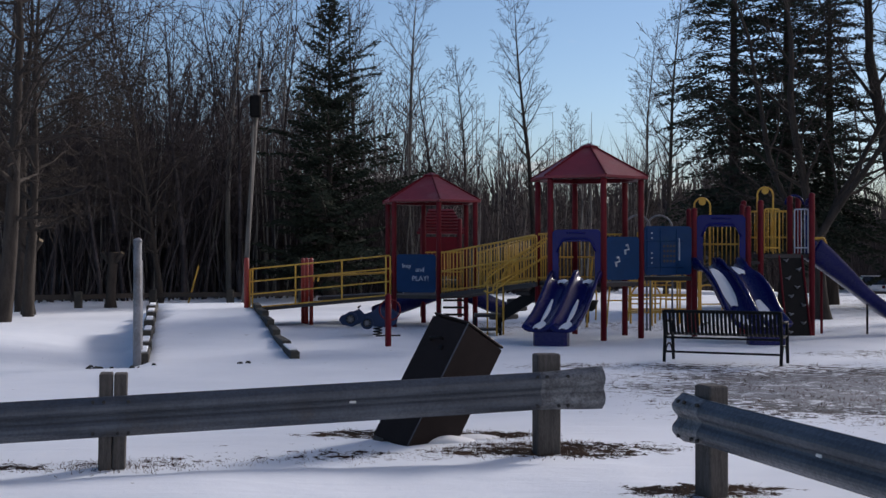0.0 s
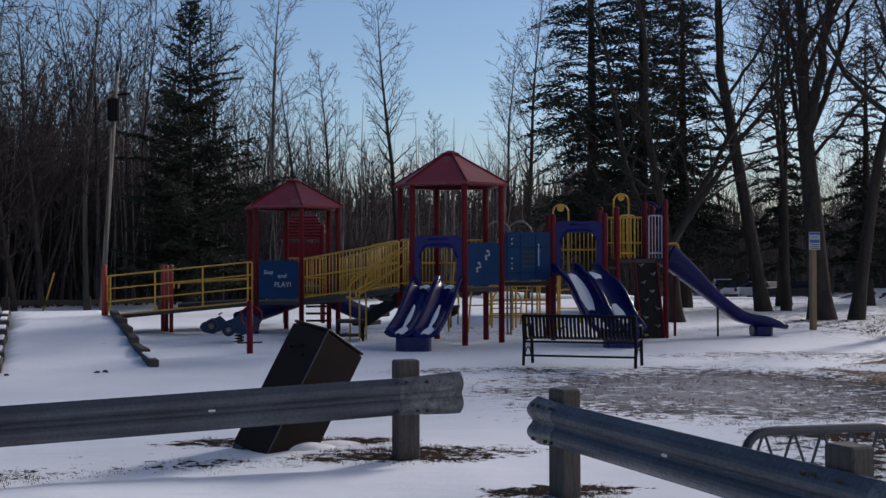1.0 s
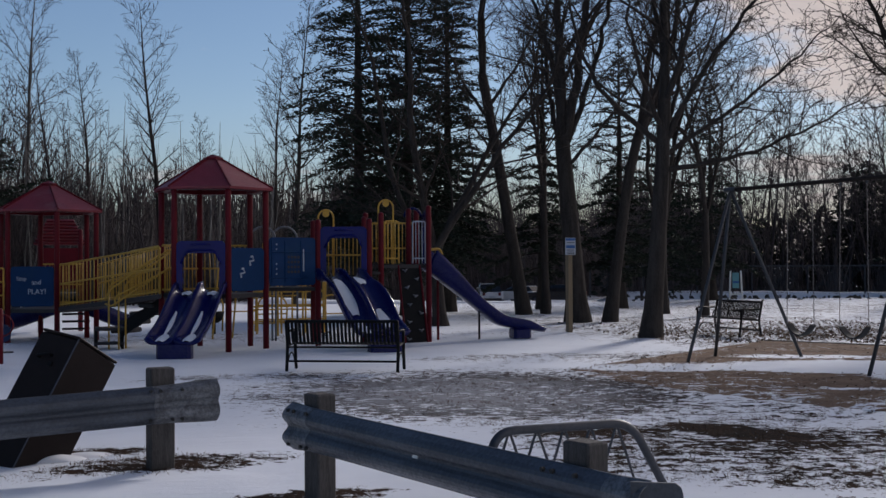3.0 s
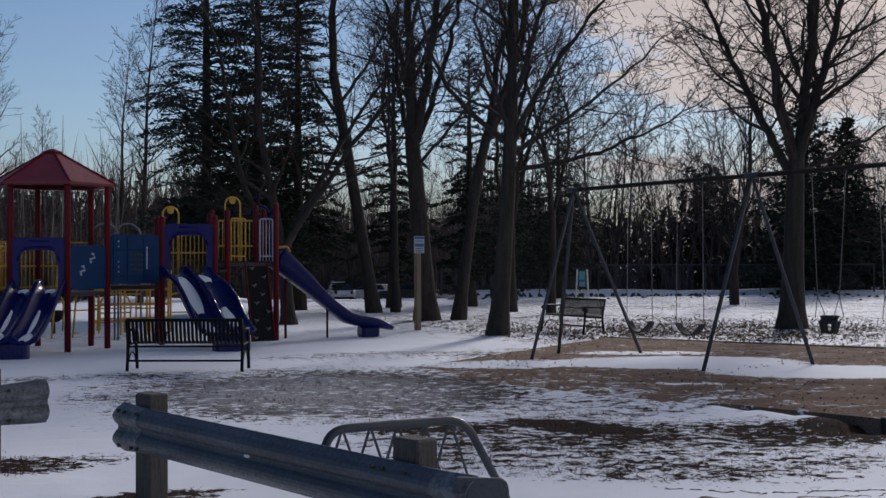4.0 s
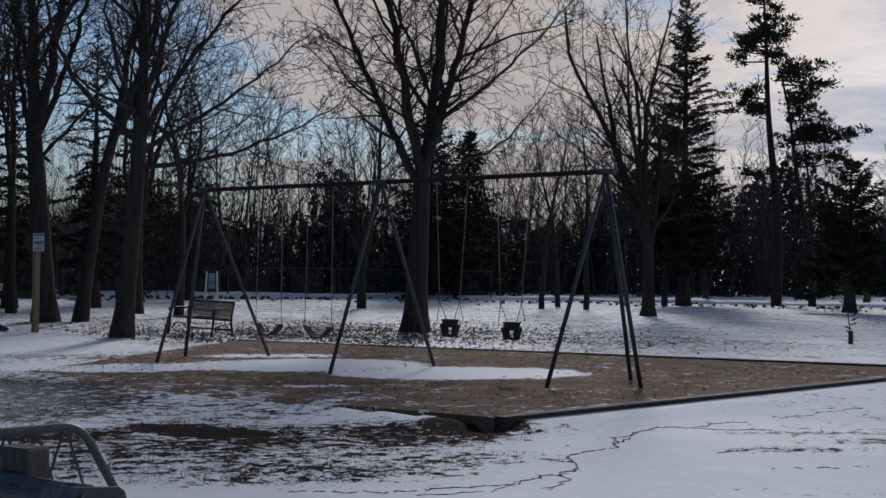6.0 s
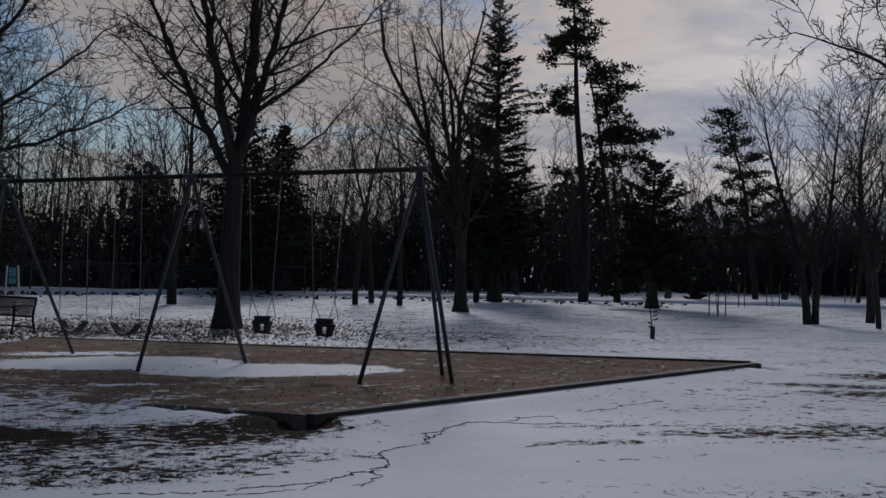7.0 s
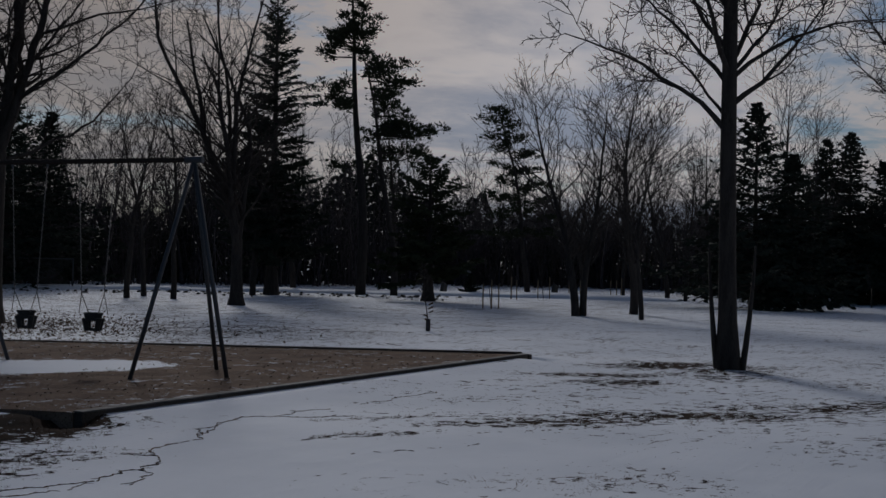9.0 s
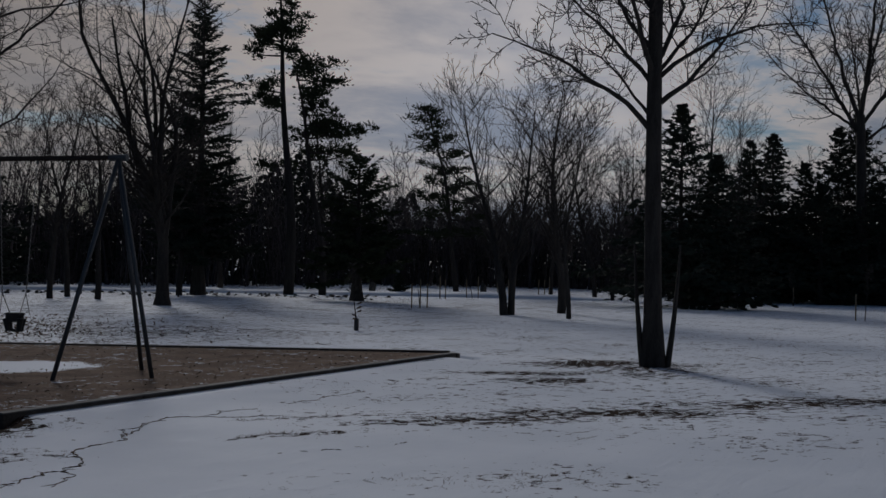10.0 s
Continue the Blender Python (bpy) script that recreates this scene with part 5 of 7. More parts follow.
def tubes(segs, sides_by_level, spikes=9):
    """Vertices and faces of tapered tubes for an array of segments; from the level spikes on they end in points."""
    segs = np.asarray(segs, dtype=np.float64)
    vs, fs, ts, base = [], [], [], 0
    for level in np.unique(segs[:, 8]):
        s = segs[segs[:, 8] == level]
        n = sides_by_level[min(int(level), len(sides_by_level) - 1)]
        d = s[:, 3:6] - s[:, 0:3]
        d /= np.linalg.norm(d, axis=1, keepdims=True) + 1e-12
        ref = np.where(np.abs(d[:, 2:3]) < 0.9, np.array([[0, 0, 1.0]]), np.array([[1.0, 0, 0]]))
        u = np.cross(d, ref)
        u /= np.linalg.norm(u, axis=1, keepdims=True)
        w = np.cross(d, u)
        a = np.arange(n) * 2 * math.pi / n
        off = u[:, None, :] * np.cos(a)[None, :, None] + w[:, None, :] * np.sin(a)[None, :, None]
        lo = s[:, None, 0:3] + off * s[:, 6][:, None, None]
        if level >= spikes:
            vs.append(np.concatenate((lo, s[:, None, 3:6]), axis=1).reshape(-1, 3))
            k = np.arange(n)
            tri = np.stack((k, (k + 1) % n, np.full(n, n)), axis=1)
            ts.append((base + np.arange(len(s))[:, None, None] * (n + 1) + tri[None]).reshape(-1, 3))
            base += len(s) * (n + 1)
            continue
        hi = s[:, None, 3:6] + off * s[:, 7][:, None, None]
        vs.append(np.concatenate((lo, hi), axis=1).reshape(-1, 3))
        k = np.arange(n)
        quad = np.stack((k, (k + 1) % n, (k + 1) % n + n, k + n), axis=1)
        fs.append((base + np.arange(len(s))[:, None, None] * 2 * n + quad[None]).reshape(-1, 4))
        base += len(s) * 2 * n
    return np.concatenate(vs), [np.concatenate(q) for q in (fs, ts) if q]


def quick_mesh(name, v, f, smooth=True):
    me = bpy.data.meshes.new(name)
    me.vertices.add(len(v))
    me.vertices.foreach_set("co", np.asarray(v, dtype=np.float32).ravel())
    fs = f if isinstance(f, list) else [f]
    sizes = np.concatenate([np.full(len(q), q.shape[1]) for q in fs])
    me.loops.add(int(sizes.sum()))
    me.loops.foreach_set("vertex_index", np.concatenate([q.ravel() for q in fs]).astype(np.int32))
    me.polygons.add(len(sizes))
    me.polygons.foreach_set("loop_start", (np.cumsum(sizes) - sizes).astype(np.int32))
    me.polygons.foreach_set("use_smooth", np.full(len(sizes), smooth))
    me.update(calc_edges=True)
    return me


# segments, side branches, angle, wobble, rise -- for trunk, limb, branch, twig
MAPLE = [(9, 0.0, 40, 0.05, 0.02), (12, 1.5, 44, 0.12, 0.045), (7, 1.45, 46, 0.17, 0.03), (5, 1.3, 46, 0.20, 0.02), (2, 0, 45, 0.24, 0.0)]
POPLAR = [(20, 3.1, 52, 0.02, 0.03), (5, 1.9, 42, 0.12, 0.08), (4, 1.75, 44, 0.18, 0.04), (2, 0, 40, 0.22, 0.03)]
SLIM = [(10, 3.1, 44, 0.05, 0.03), (5, 1.6, 46, 0.17, 0.06), (2, 0, 46, 0.24, 0.02)]


def spreading_tree(seed, height, r, fork, stems, spread, at, lean=(0, 0), top=4, low_limbs=()):
    """A park tree: a short trunk that parts into several rising limbs. Returns its segments."""
    rng = random.Random(seed)
    out = []
    p = np.array((at[0], at[1], -0.1))
    d = unit(np.array((lean[0], lean[1], 1.0)))
    n = 6
    # root flare
    for i in range(n):
        q = p + d * (fork + 0.1) / n
        flare = lambda s: 1.0 + 0.55 * math.exp(-s * 9)
        out.append((*p, *q, r * (1 - 0.18 * i / n) * flare(i / n), r * (1 - 0.18 * (i + 1) / n) * flare((i + 1) / n), 0))
        p = q
        d = unit(d + np.array((rng.gauss(0, 0.02), rng.gauss(0, 0.02), 0)))
    az = rng.uniform(0, 6.28)
    for k in range(stems):
        az += 6.28 / stems + rng.uniform(-0.4, 0.4)
        a = spread * rng.uniform(0.6, 1.25) * (0.35 if k == 0 else 1.0)
        limb(rng, out, p - d * 0.15 * k, tilt(rng, d, a, az), (height - fork) * rng.uniform(0.82, 1.05), r * rng.uniform(0.50, 0.68), 1, top, MAPLE)
    for z, azd, ln in low_limbs:
        b = np.array((at[0] + lean[0] * z, at[1] + lean[1] * z, z))
        limb(rng, out, b, unit(np.array((math.sin(radians(azd)), math.cos(radians(azd)), 0.35))), ln, r * 0.26, 1, top, MAPLE)
    return out


def straight_tree(seed, height, r, at, lean=(0, 0), bare=0.35, sizes=POPLAR, top=3, reach=0.19):
    """A slim tree with one leader and rising side branches above a bare stem."""
    rng = random.Random(seed)
    out = []
    p = np.array((at[0], at[1], -0.1))
    d = unit(np.array((lean[0], lean[1], 1.0)))
    n, kids, angle, wob, rise = sizes[0]
    step = height / n
    az = rng.uniform(0, 6.28)
    for i in range(n):
        d = unit(d + np.array((rng.gauss(0, wob), rng.gauss(0, wob), rise)))
        q = p + d * step
        ra, rb = r * (1 - 0.93 * i / n), r * (1 - 0.93 * (i + 1) / n)
        out.append((*p, *q, max(ra, 0.008), max(rb, 0.007), 0))
        p = q
        s = (i + 1) / n
        if s > bare:
            c = int(kids) + (1 if rng.random() < kids - int(kids) else 0)
            for _ in range(c):
                az += 2.4 + rng.uniform(-0.6, 0.6)
                k = math.sin(math.pi * min(1, max(0.12, (1.04 - s) / (1.1 - bare)))) ** 0.7
                limb(rng, out, p, tilt(rng, d, angle * rng.uniform(0.7, 1.2), az), height * reach * k * rng.uniform(0.7, 1.25), rb * 0.42, 1, top, sizes)
    return out


def grown_tree(seed, at, r, fork, lean, limbs, sizes, curve=0.0, roots=0.55, top=4):
    """A park tree whose main limbs are given. limbs: height on the trunk, reach to the right of the foot as seen from the
    car park, height of the tip, bow of the limb (+ is up and outwards), radius at its root, depth of the tip."""
    rng = random.Random(seed)
    out = []
    foot = np.array((at[0], at[1], 0.0))
    away = unit(np.array((at[0] - 0.3, at[1] + 0.19, 0.0)))
    right = np.array((away[1], -away[0], 0.0))

    def axis(z):
        k = z / fork
        return foot + right * (lean * k + curve * k * (1 - k) * 4) + UPV * z
    n = 9
    for i in range(n):
        a, b = i / n, (i + 1) / n
        flare = lambda q: 1.0 + roots * math.exp(-q * fork * 2.4)
        out.append((*axis(-0.1 if i == 0 else fork * a), *axis(fork * b), r * (1 - 0.28 * a) * flare(a), r * (1 - 0.28 * b) * flare(b), 0))
    for z0, reach, ztip, bow, rad, depth in limbs:
        p0 = axis(z0)
        tip = foot + right * reach + away * depth + UPV * ztip
        way = tip - p0
        ln = float(np.linalg.norm(way))
        flat = unit(np.cross(np.cross(way, UPV + right * 0.001), way)) if abs(reach) > 0.9 else right * (1 if reach >= 0 else -1)
        mid = (p0 + tip) / 2 + flat * bow * ln * 1.4
        m = max(7, int(ln / 0.34))
        p, az = p0, rng.uniform(0, 6.28)
        for i in range(1, m + 1):
            k = i / m
            q = p0 * (1 - k) ** 2 + mid * 2 * k * (1 - k) + tip * k * k
            if i < m:
                q = q + np.array((rng.gauss(0, 0.03), rng.gauss(0, 0.03), rng.gauss(0, 0.025))) * min(1.0, k * 4)
            ra, rb = rad * (1 - 0.82 * ((i - 1) / m) ** 0.8), rad * (1 - 0.82 * k ** 0.8)
            out.append((*p, *q, ra, rb, 1))
            d = unit(q - p)
            p = q
            if k > 0.16:
                for _ in range(1 + (rng.random() < 0.56)):
                    az += 2.4 + rng.uniform(-0.5, 0.5)
                    long = rng.random() < 0.18
                    limb(rng, out, p, tilt(rng, d, sizes[1][2] * rng.uniform(0.7, 1.3), az), max(0.7, ln * rng.uniform(0.16, 0.30) * (1.15 - 0.6 * k)) * (1.9 if long else 1.0), rb * (0.5 if long else rng.uniform(0.24, 0.38)), 2, top, sizes)
    return out


def tree_thing(name, segs, at, label, mat=None, group="", sides=(9, 6, 5, 3, 3)):
    """A bare tree: trunk and limbs as one part, the thin twigs as its crown."""
    root = thing(name, (at[0], at[1], 0), label, "tree", group)
    a = np.asarray(segs)
    thick = a[:, 8] <= 1
    v, f = tubes(a[thick], sides)
    part("trunk", quick_mesh("trunk", v, f), mat or BARK, root)
    v, f = tubes(a[~thick], sides, a[:, 8].max())
    part("crown", quick_mesh("crown", v, f), TWIG, root, "bare twigs")
    return root


def sprays(rng, n_along, p, d, length, size, droop, out):
    """Small needle blades set along a branch."""
    side = unit(np.cross(d, UPV))
    for i in range(n_along):
        s = (i + 0.5) / n_along
        c = p + d * length * s + UPV * (-droop * length * s * s)
        for sg in (-1, 1):
            w = unit(d * rng.uniform(0.3, 0.9) + side * sg * rng.uniform(0.4, 1.0) + UPV * rng.uniform(-0.55, 0.25))
            ln = size * rng.uniform(0.6, 1.3) * (1.1 - 0.5 * s)
            wd = unit(np.cross(w, np.array((rng.gauss(0, 1), rng.gauss(0, 1), rng.gauss(0, 1))))) * ln * rng.uniform(0.16, 0.30)
            out.append((c - w * ln * 0.1, c + w * ln * 0.5 + wd, c + w * ln, c + w * ln * 0.5 - wd))


def conifer(name, seed, at, height, spread, label, start=0.08, whorl=0.34, per=7, along=9, size=0.34, droop=0.25, mat=None, rise=0.1, gaps=0.0, shape=0.85, r=0.2, lean=(0, 0), group="", dead=0.0):
    """A needle tree: a straight tapering trunk, drooping branches in whorls, blades along each."""
    rng = random.Random(seed)
    root = thing(name, (at[0], at[1], 0), label, "tree", group)
    segs, blades = [], []
    base = np.array((at[0], at[1], -0.1))
    d0 = unit(np.array((lean[0], lean[1], 1.0)))
    n = 12
    for i in range(n):
        a, b = i / n, (i + 1) / n
        segs.append((*(base + d0 * height * a), *(base + d0 * height * b), r * (1 - 0.95 * a) * (1 + 0.6 * math.exp(-a * 14)), r * (1 - 0.95 * b) * (1 + 0.6 * math.exp(-b * 14)), 0))
    az = rng.uniform(0, 6.28)
    total = int(height * (1 - start) / whorl * per)
    for i in range(total):
        s = (i + rng.random()) / total
        k = 1 - s
        z = height * (start + (0.985 - start) * s)
        az += 2.4 + rng.uniform(-0.5, 0.5)
        lump = 0.92 + gaps * 1.6 * noise.noise(Vector((math.sin(az) * 1.4, math.cos(az) * 1.4, z * 0.45 + seed * 7)))
        if rng.random() < gaps * 0.6 or lump < 0.5:
            continue
        ln = (spread * k ** shape + 0.10) * lump * (rng.uniform(0.55, 1.12) if rng.random() < 0.8 else rng.uniform(1.0, 1.3))
        dr = unit(np.array((math.sin(az), math.cos(az), rise + 0.75 * (1 - k) ** 2 + rng.uniform(-0.34, 0.26))))
        p = base + d0 * z
        sz = size * (0.5 + 0.5 * k)
        tip = p + dr * ln - UPV * droop * ln
        mid = p + dr * ln * 0.5 - UPV * droop * ln * 0.25
        rr = 0.012 + 0.016 * ln / max(spread, 0.5)
        segs.append((*p, *mid, rr, rr * 0.7, 1))
        segs.append((*mid, *tip, rr * 0.7, 0.006, 1))
        if z < height * dead:
            continue
        # side twigs carry most of the needles
        cnt = max(2, int(along * ln / max(spread, 0.5)))
        sprays(rng, cnt + 2, p + dr * ln * 0.15, dr, ln * 0.85, sz, droop, blades)
        for j in range(cnt):
            s = 0.25 + 0.7 * j / cnt
            c = p + dr * ln * s - UPV * droop * ln * s * s
            for sg in (-1, 1):
                td = unit(dr * 0.7 + unit(np.cross(dr, UPV)) * sg * rng.uniform(0.5, 1.0) + UPV * rng.uniform(-0.35, 0.1))
                sprays(rng, 3, c, td, ln * 0.30 * (1.15 - s), sz, 0.2, blades)
    v, f = tubes(segs, (8, 4))
    part("trunk", quick_mesh("trunk", v, f), BARK, root)
    v = np.asarray(blades).reshape(-1, 3)
    f = np.arange(len(v)).reshape(-1, 4)
    part("crown", quick_mesh("crown", v, f, False), mat or NEEDLE, root, "dark green needles")
    return root


def ragged_pine(seed, at, height, lean, right, limbs, label, r=0.22):
    """A pine whose few limbs carry flat clumps of needles. limbs: height, signed reach along the direction right."""
    rng = random.Random(seed)
    root = thing("pine_tree", (at[0], at[1], 0), label, "tree", "ragged pines")
    segs, blades = [], []
    rt = np.array((right[0], right[1], 0.0))
    fwd = np.array((-right[1], right[0], 0.0))

    def stem(z):
        s = z / height
        return np.array((at[0], at[1], z)) + rt * lean * max(s, 0.0) ** 1.6 + rt * 0.10 * math.sin(s * 9 + seed)
    n = 14
    for i in range(n):
        a, b = i / n, (i + 1) / n
        segs.append((*stem(height * a - 0.1 * (i == 0)), *stem(height * b), r * (1 - 0.85 * a), r * (1 - 0.85 * b), 0))
    todo = [(z, sd, rng.uniform(-0.35, 0.35)) for z, sd in limbs]
    todo += [(z + rng.uniform(-0.5, 0.5), sd * rng.uniform(0.1, 0.5), rng.choice((-1, 1)) * abs(sd) * rng.uniform(0.4, 0.8)) for z, sd in limbs]
    for z, sd, fw in todo:
        z = min(z, height - 0.1)
        p = stem(z)
        tip = p + rt * sd + fwd * fw
        ln = np.linalg.norm(tip - p)
        tip = tip + UPV * ln * rng.uniform(0.0, 0.30)
        mid = (p + tip) / 2 - UPV * ln * 0.07
        rr = 0.02 + 0.018 * ln
        segs.append((*p, *mid, rr, rr * 0.7, 1))
        segs.append((*mid, *tip, rr * 0.7, 0.01, 1))
        m = 3 + int(2.6 * ln)
        for j in range(m):
            s = 1.04 - 0.58 * (j / m) ** 1.1
            c = (p + (mid - p) * 2 * s if s < 0.5 else mid + (tip - mid) * (2 * s - 1))
            c = c + np.array((rng.gauss(0, 0.20), rng.gauss(0, 0.20), rng.gauss(0, 0.13) + 0.06))
            w = rng.choice((0.16, 0.24, 0.34, 0.46)) * rng.uniform(0.8, 1.2)
            for _ in range(int(30 + 60 * w)):
                o = np.array((rng.gauss(0, w * 0.6), rng.gauss(0, w * 0.6), rng.gauss(0, w * 0.36)))
                e = unit(o + np.array((rng.gauss(0, 0.1), rng.gauss(0, 0.1), rng.uniform(0.05, 0.35))))
                q = c + o * 0.7
                sl = rng.uniform(0.12, 0.26)
                wd = unit(np.cross(e, np.array((rng.gauss(0, 1), rng.gauss(0, 1), rng.gauss(0, 1))))) * sl * 0.2
                blades.append((q, q + e * sl * 0.5 + wd, q + e * sl, q + e * sl * 0.5 - wd))
    v, f = tubes(segs, (8, 5))
    part("trunk", quick_mesh("trunk", v, f), BARK, root)
    v = np.asarray(blades).reshape(-1, 3)
    part("crown", quick_mesh("crown", v, np.arange(len(v)).reshape(-1, 4), False), PINE, root, "dark clumps of pine needles")
    return root


def polar(az, d):
    """Plan point at az degrees to the right of straight ahead and d metres off."""
    ox, oy = (0.30, -0.19) if az > 20 else (0.03, -0.08)
    return (ox + d * math.sin(radians(az)), oy + d * math.cos(radians(az)))


# the group of maples between the slides and the swings
MAPLES = [
    (11, 9.85, 32.3, 0.19, 11.5, 2.2, 4, 32, (-0.06, 0)), (13, 15.4, 38.6, 0.13, 11.0, 4.5, 3, 20, (0.0, 0)),
    (15, 15.0, 32.6, 0.17, 12.5, 5.4, 3, 18, (0.14, 0)),
    (17, 19.0, 37.1, 0.15, 11.0, 3.0, 3, 24, (0.0, 0)), (18, 19.5, 35.3, 0.13, 10.5, 3.4, 3, 24, (0.05, 0)),
]
for seed, x, y, r, h, fork, stems, spread, lean in MAPLES:
    low = [(2.8, -70, 3.0)] if seed == 11 else ()
    tree_thing("maple_tree", spreading_tree(seed, h, r, fork, stems, spread, (x, y), lean, 4, low), (x, y), "bare grey maple with rising limbs in thin snow", group="bare maples")
CROOKED = [(9, 0, 40, 0.05, 0.02), (12, 1.5, 46, 0.12, 0.04), (7, 1.4, 47, 0.19, 0.02), (4, 1.5, 48, 0.22, 0.0), (2, 0, 45, 0.26, -0.02)]
OPEN = [(9, 0, 40, 0.05, 0.02), (12, 1.5, 50, 0.12, 0.04), (8, 1.35, 48, 0.20, 0.06), (4, 1.3, 48, 0.24, 0.04), (2, 0, 45, 0.26, 0.0)]


def maple(seed, at, r, fork, lean, curve, roots, sizes, label, limbs):
    segs = grown_tree(seed, at, r, fork, lean, limbs, sizes, curve, roots)
    if seed == 22:
        # two young stems at its foot
        for o, ln in ((-0.18, -0.055), (0.25, 0.06)):
            p = np.array((20.9 + o * 0.35, 6.46 - o * 0.9, 0.0))
            for k in range(5):
                q = p + np.array((ln * 0.15, -ln * (0.9 - 0.15 * k), 0.42))
                segs.append((*p, *q, 0.062 - 0.009 * k, 0.053 - 0.009 * k, 1))
                p = q
    tree_thing("maple_tree", segs, at, label, group="bare maples")


# limbs: height on the trunk, reach, tip height, bow, radius, depth
maple(16, (12.77, 25.44), 0.21, 5.4, 0.34, 0.04, 0.5, CROOKED, "bare grey maple with a long low limb in thin snow",
     ((5.2, 0.2, 11.4, 0.02, 0.13, 0.4), (4.35, -1.75, 8.6, -0.22, 0.085, -0.4), (5.2, -0.75, 10.6, -0.08, 0.08, 0.8), (4.3, 3.3, 8.6, 0.06, 0.09, -0.6), (5.2, 1.6, 10.2, -0.05, 0.085, -0.9),
      (3.8, 4.9, 5.5, -0.10, 0.075, 0.3), (4.1, 4.4, 7.4, -0.04, 0.07, 1.4), (4.6, 0.6, 8.6, 0.10, 0.07, 2.6), (4.7, -0.4, 8.4, 0.10, 0.07, -2.4), (4.9, -2.4, 7.4, -0.10, 0.05, 1.5)))
maple(12, (14.6, 38.5), 0.22, 8.0, -1.35, 0.03, 0.4, CROOKED, "tall leaning bare maple in thin snow",
     ((7.9, -2.1, 14.6, 0.06, 0.13, 0.3), (7.6, -0.2, 14.0, 0.12, 0.10, -0.5), (6.4, -3.2, 11.6, -0.10, 0.07, 0.8), (6.9, 1.2, 11.8, -0.08, 0.07, 1.0), (5.2, -2.6, 8.8, -0.10, 0.05, -1.2)))
maple(14, (14.15, 32.9), 0.30, 5.2, -0.42, 0.02, 0.5, CROOKED, "thick bare maple with close rising limbs in thin snow",
     ((5.1, -1.1, 14.0, 0.03, 0.19, 0.2), (5.0, 0.3, 14.0, 0.06, 0.17, -0.3), (5.1, -2.6, 12.2, 0.10, 0.11, 0.9), (4.9, 1.5, 12.6, -0.06, 0.11, 0.5), (4.6, -0.6, 11.6, 0.08, 0.10, 2.2), (4.4, 2.4, 8.8, -0.10, 0.06, -1.2)))
maple(21, (20.3, 24.4), 0.29, 4.1, 0.12, 0.0, 0.55, CROOKED, "large bare maple with several stems behind the swings",
     ((3.6, -2.6, 9.6, -0.02, 0.14, 0.2), (4.0, -1.5, 12.4, -0.01, 0.15, -0.5), (3.8, 0.3, 12.8, 0.05, 0.17, 0.5), (4.0, 1.9, 11.8, -0.03, 0.14, -0.3), (5.2, 4.0, 8.6, -0.06, 0.07, -0.4),
      (3.9, 3.4, 6.5, -0.16, 0.06, 0.5), (5.6, 2.9, 9.4, -0.04, 0.06, 0.6), (5.2, -3.3, 7.6, -0.03, 0.05, 0.6), (4.1, 0.4, 10.4, 0.08, 0.10, 3.0), (4.0, -0.2, 9.8, 0.10, 0.09, -2.8), (6.4, -1.9, 10.8, 0.03, 0.06, 1.4)))
maple(22, (20.9, 6.46), 0.16, 7.4, -0.06, -0.03, 0.5, OPEN, "bare tree with two young stems at its foot",
     ((7.3, -0.1, 11.4, 0.02, 0.13, 0.2), (4.0, -2.85, 5.7, 0.10, 0.058, -0.3), (4.8, -2.05, 6.9, 0.03, 0.05, 0.2), (5.4, -1.25, 7.4, -0.06, 0.05, -0.4), (4.45, 1.55, 6.3, -0.07, 0.062, 0.2), (4.9, 2.45, 5.85, 0.16, 0.05, -0.2),
      (5.3, 0.65, 8.2, -0.06, 0.06, 0.4), (5.0, 1.15, 7.0, -0.06, 0.045, 0.6), (6.1, -1.9, 8.6, -0.04, 0.055, 0.3), (6.3, 1.7, 8.8, -0.04, 0.055, -0.3), (5.2, 0.3, 7.6, 0.1, 0.06, 2.4), (5.0, -0.3, 7.4, 0.1, 0.06, -2.3), (4.2, -1.5, 5.9, 0.05, 0.035, 1.2)))
x, y = polar(81.1, 72)
limbs = ((9.2, -4.6, 16.4, 0.02, 0.15, 0.5), (10.0, -2.6, 18.6, -0.04, 0.14, -0.8), (9.6, -5.6, 14.4, -0.06, 0.10, 1.0), (10.4, 0.4, 20.0, 0.03, 0.16, 0.0), (9.8, 3.6, 17.0, -0.05, 0.13, 0.6), (8.8, 5.0, 14.0, -0.05, 0.10, -1.0), (9.8, -1.2, 16.5, 0.08, 0.10, 3.0), (10.2, 1.6, 18.0, 0.05, 0.10, -2.5))
tree_thing("maple_tree", [(*q[:6], max(q[6], 0.02), max(q[7], 0.016), q[8]) for q in grown_tree(23, (x, y), 0.34, 10.4, -0.3, limbs, OPEN, top=3)], (x, y), "bare tree with long spreading branches", group="bare maples")

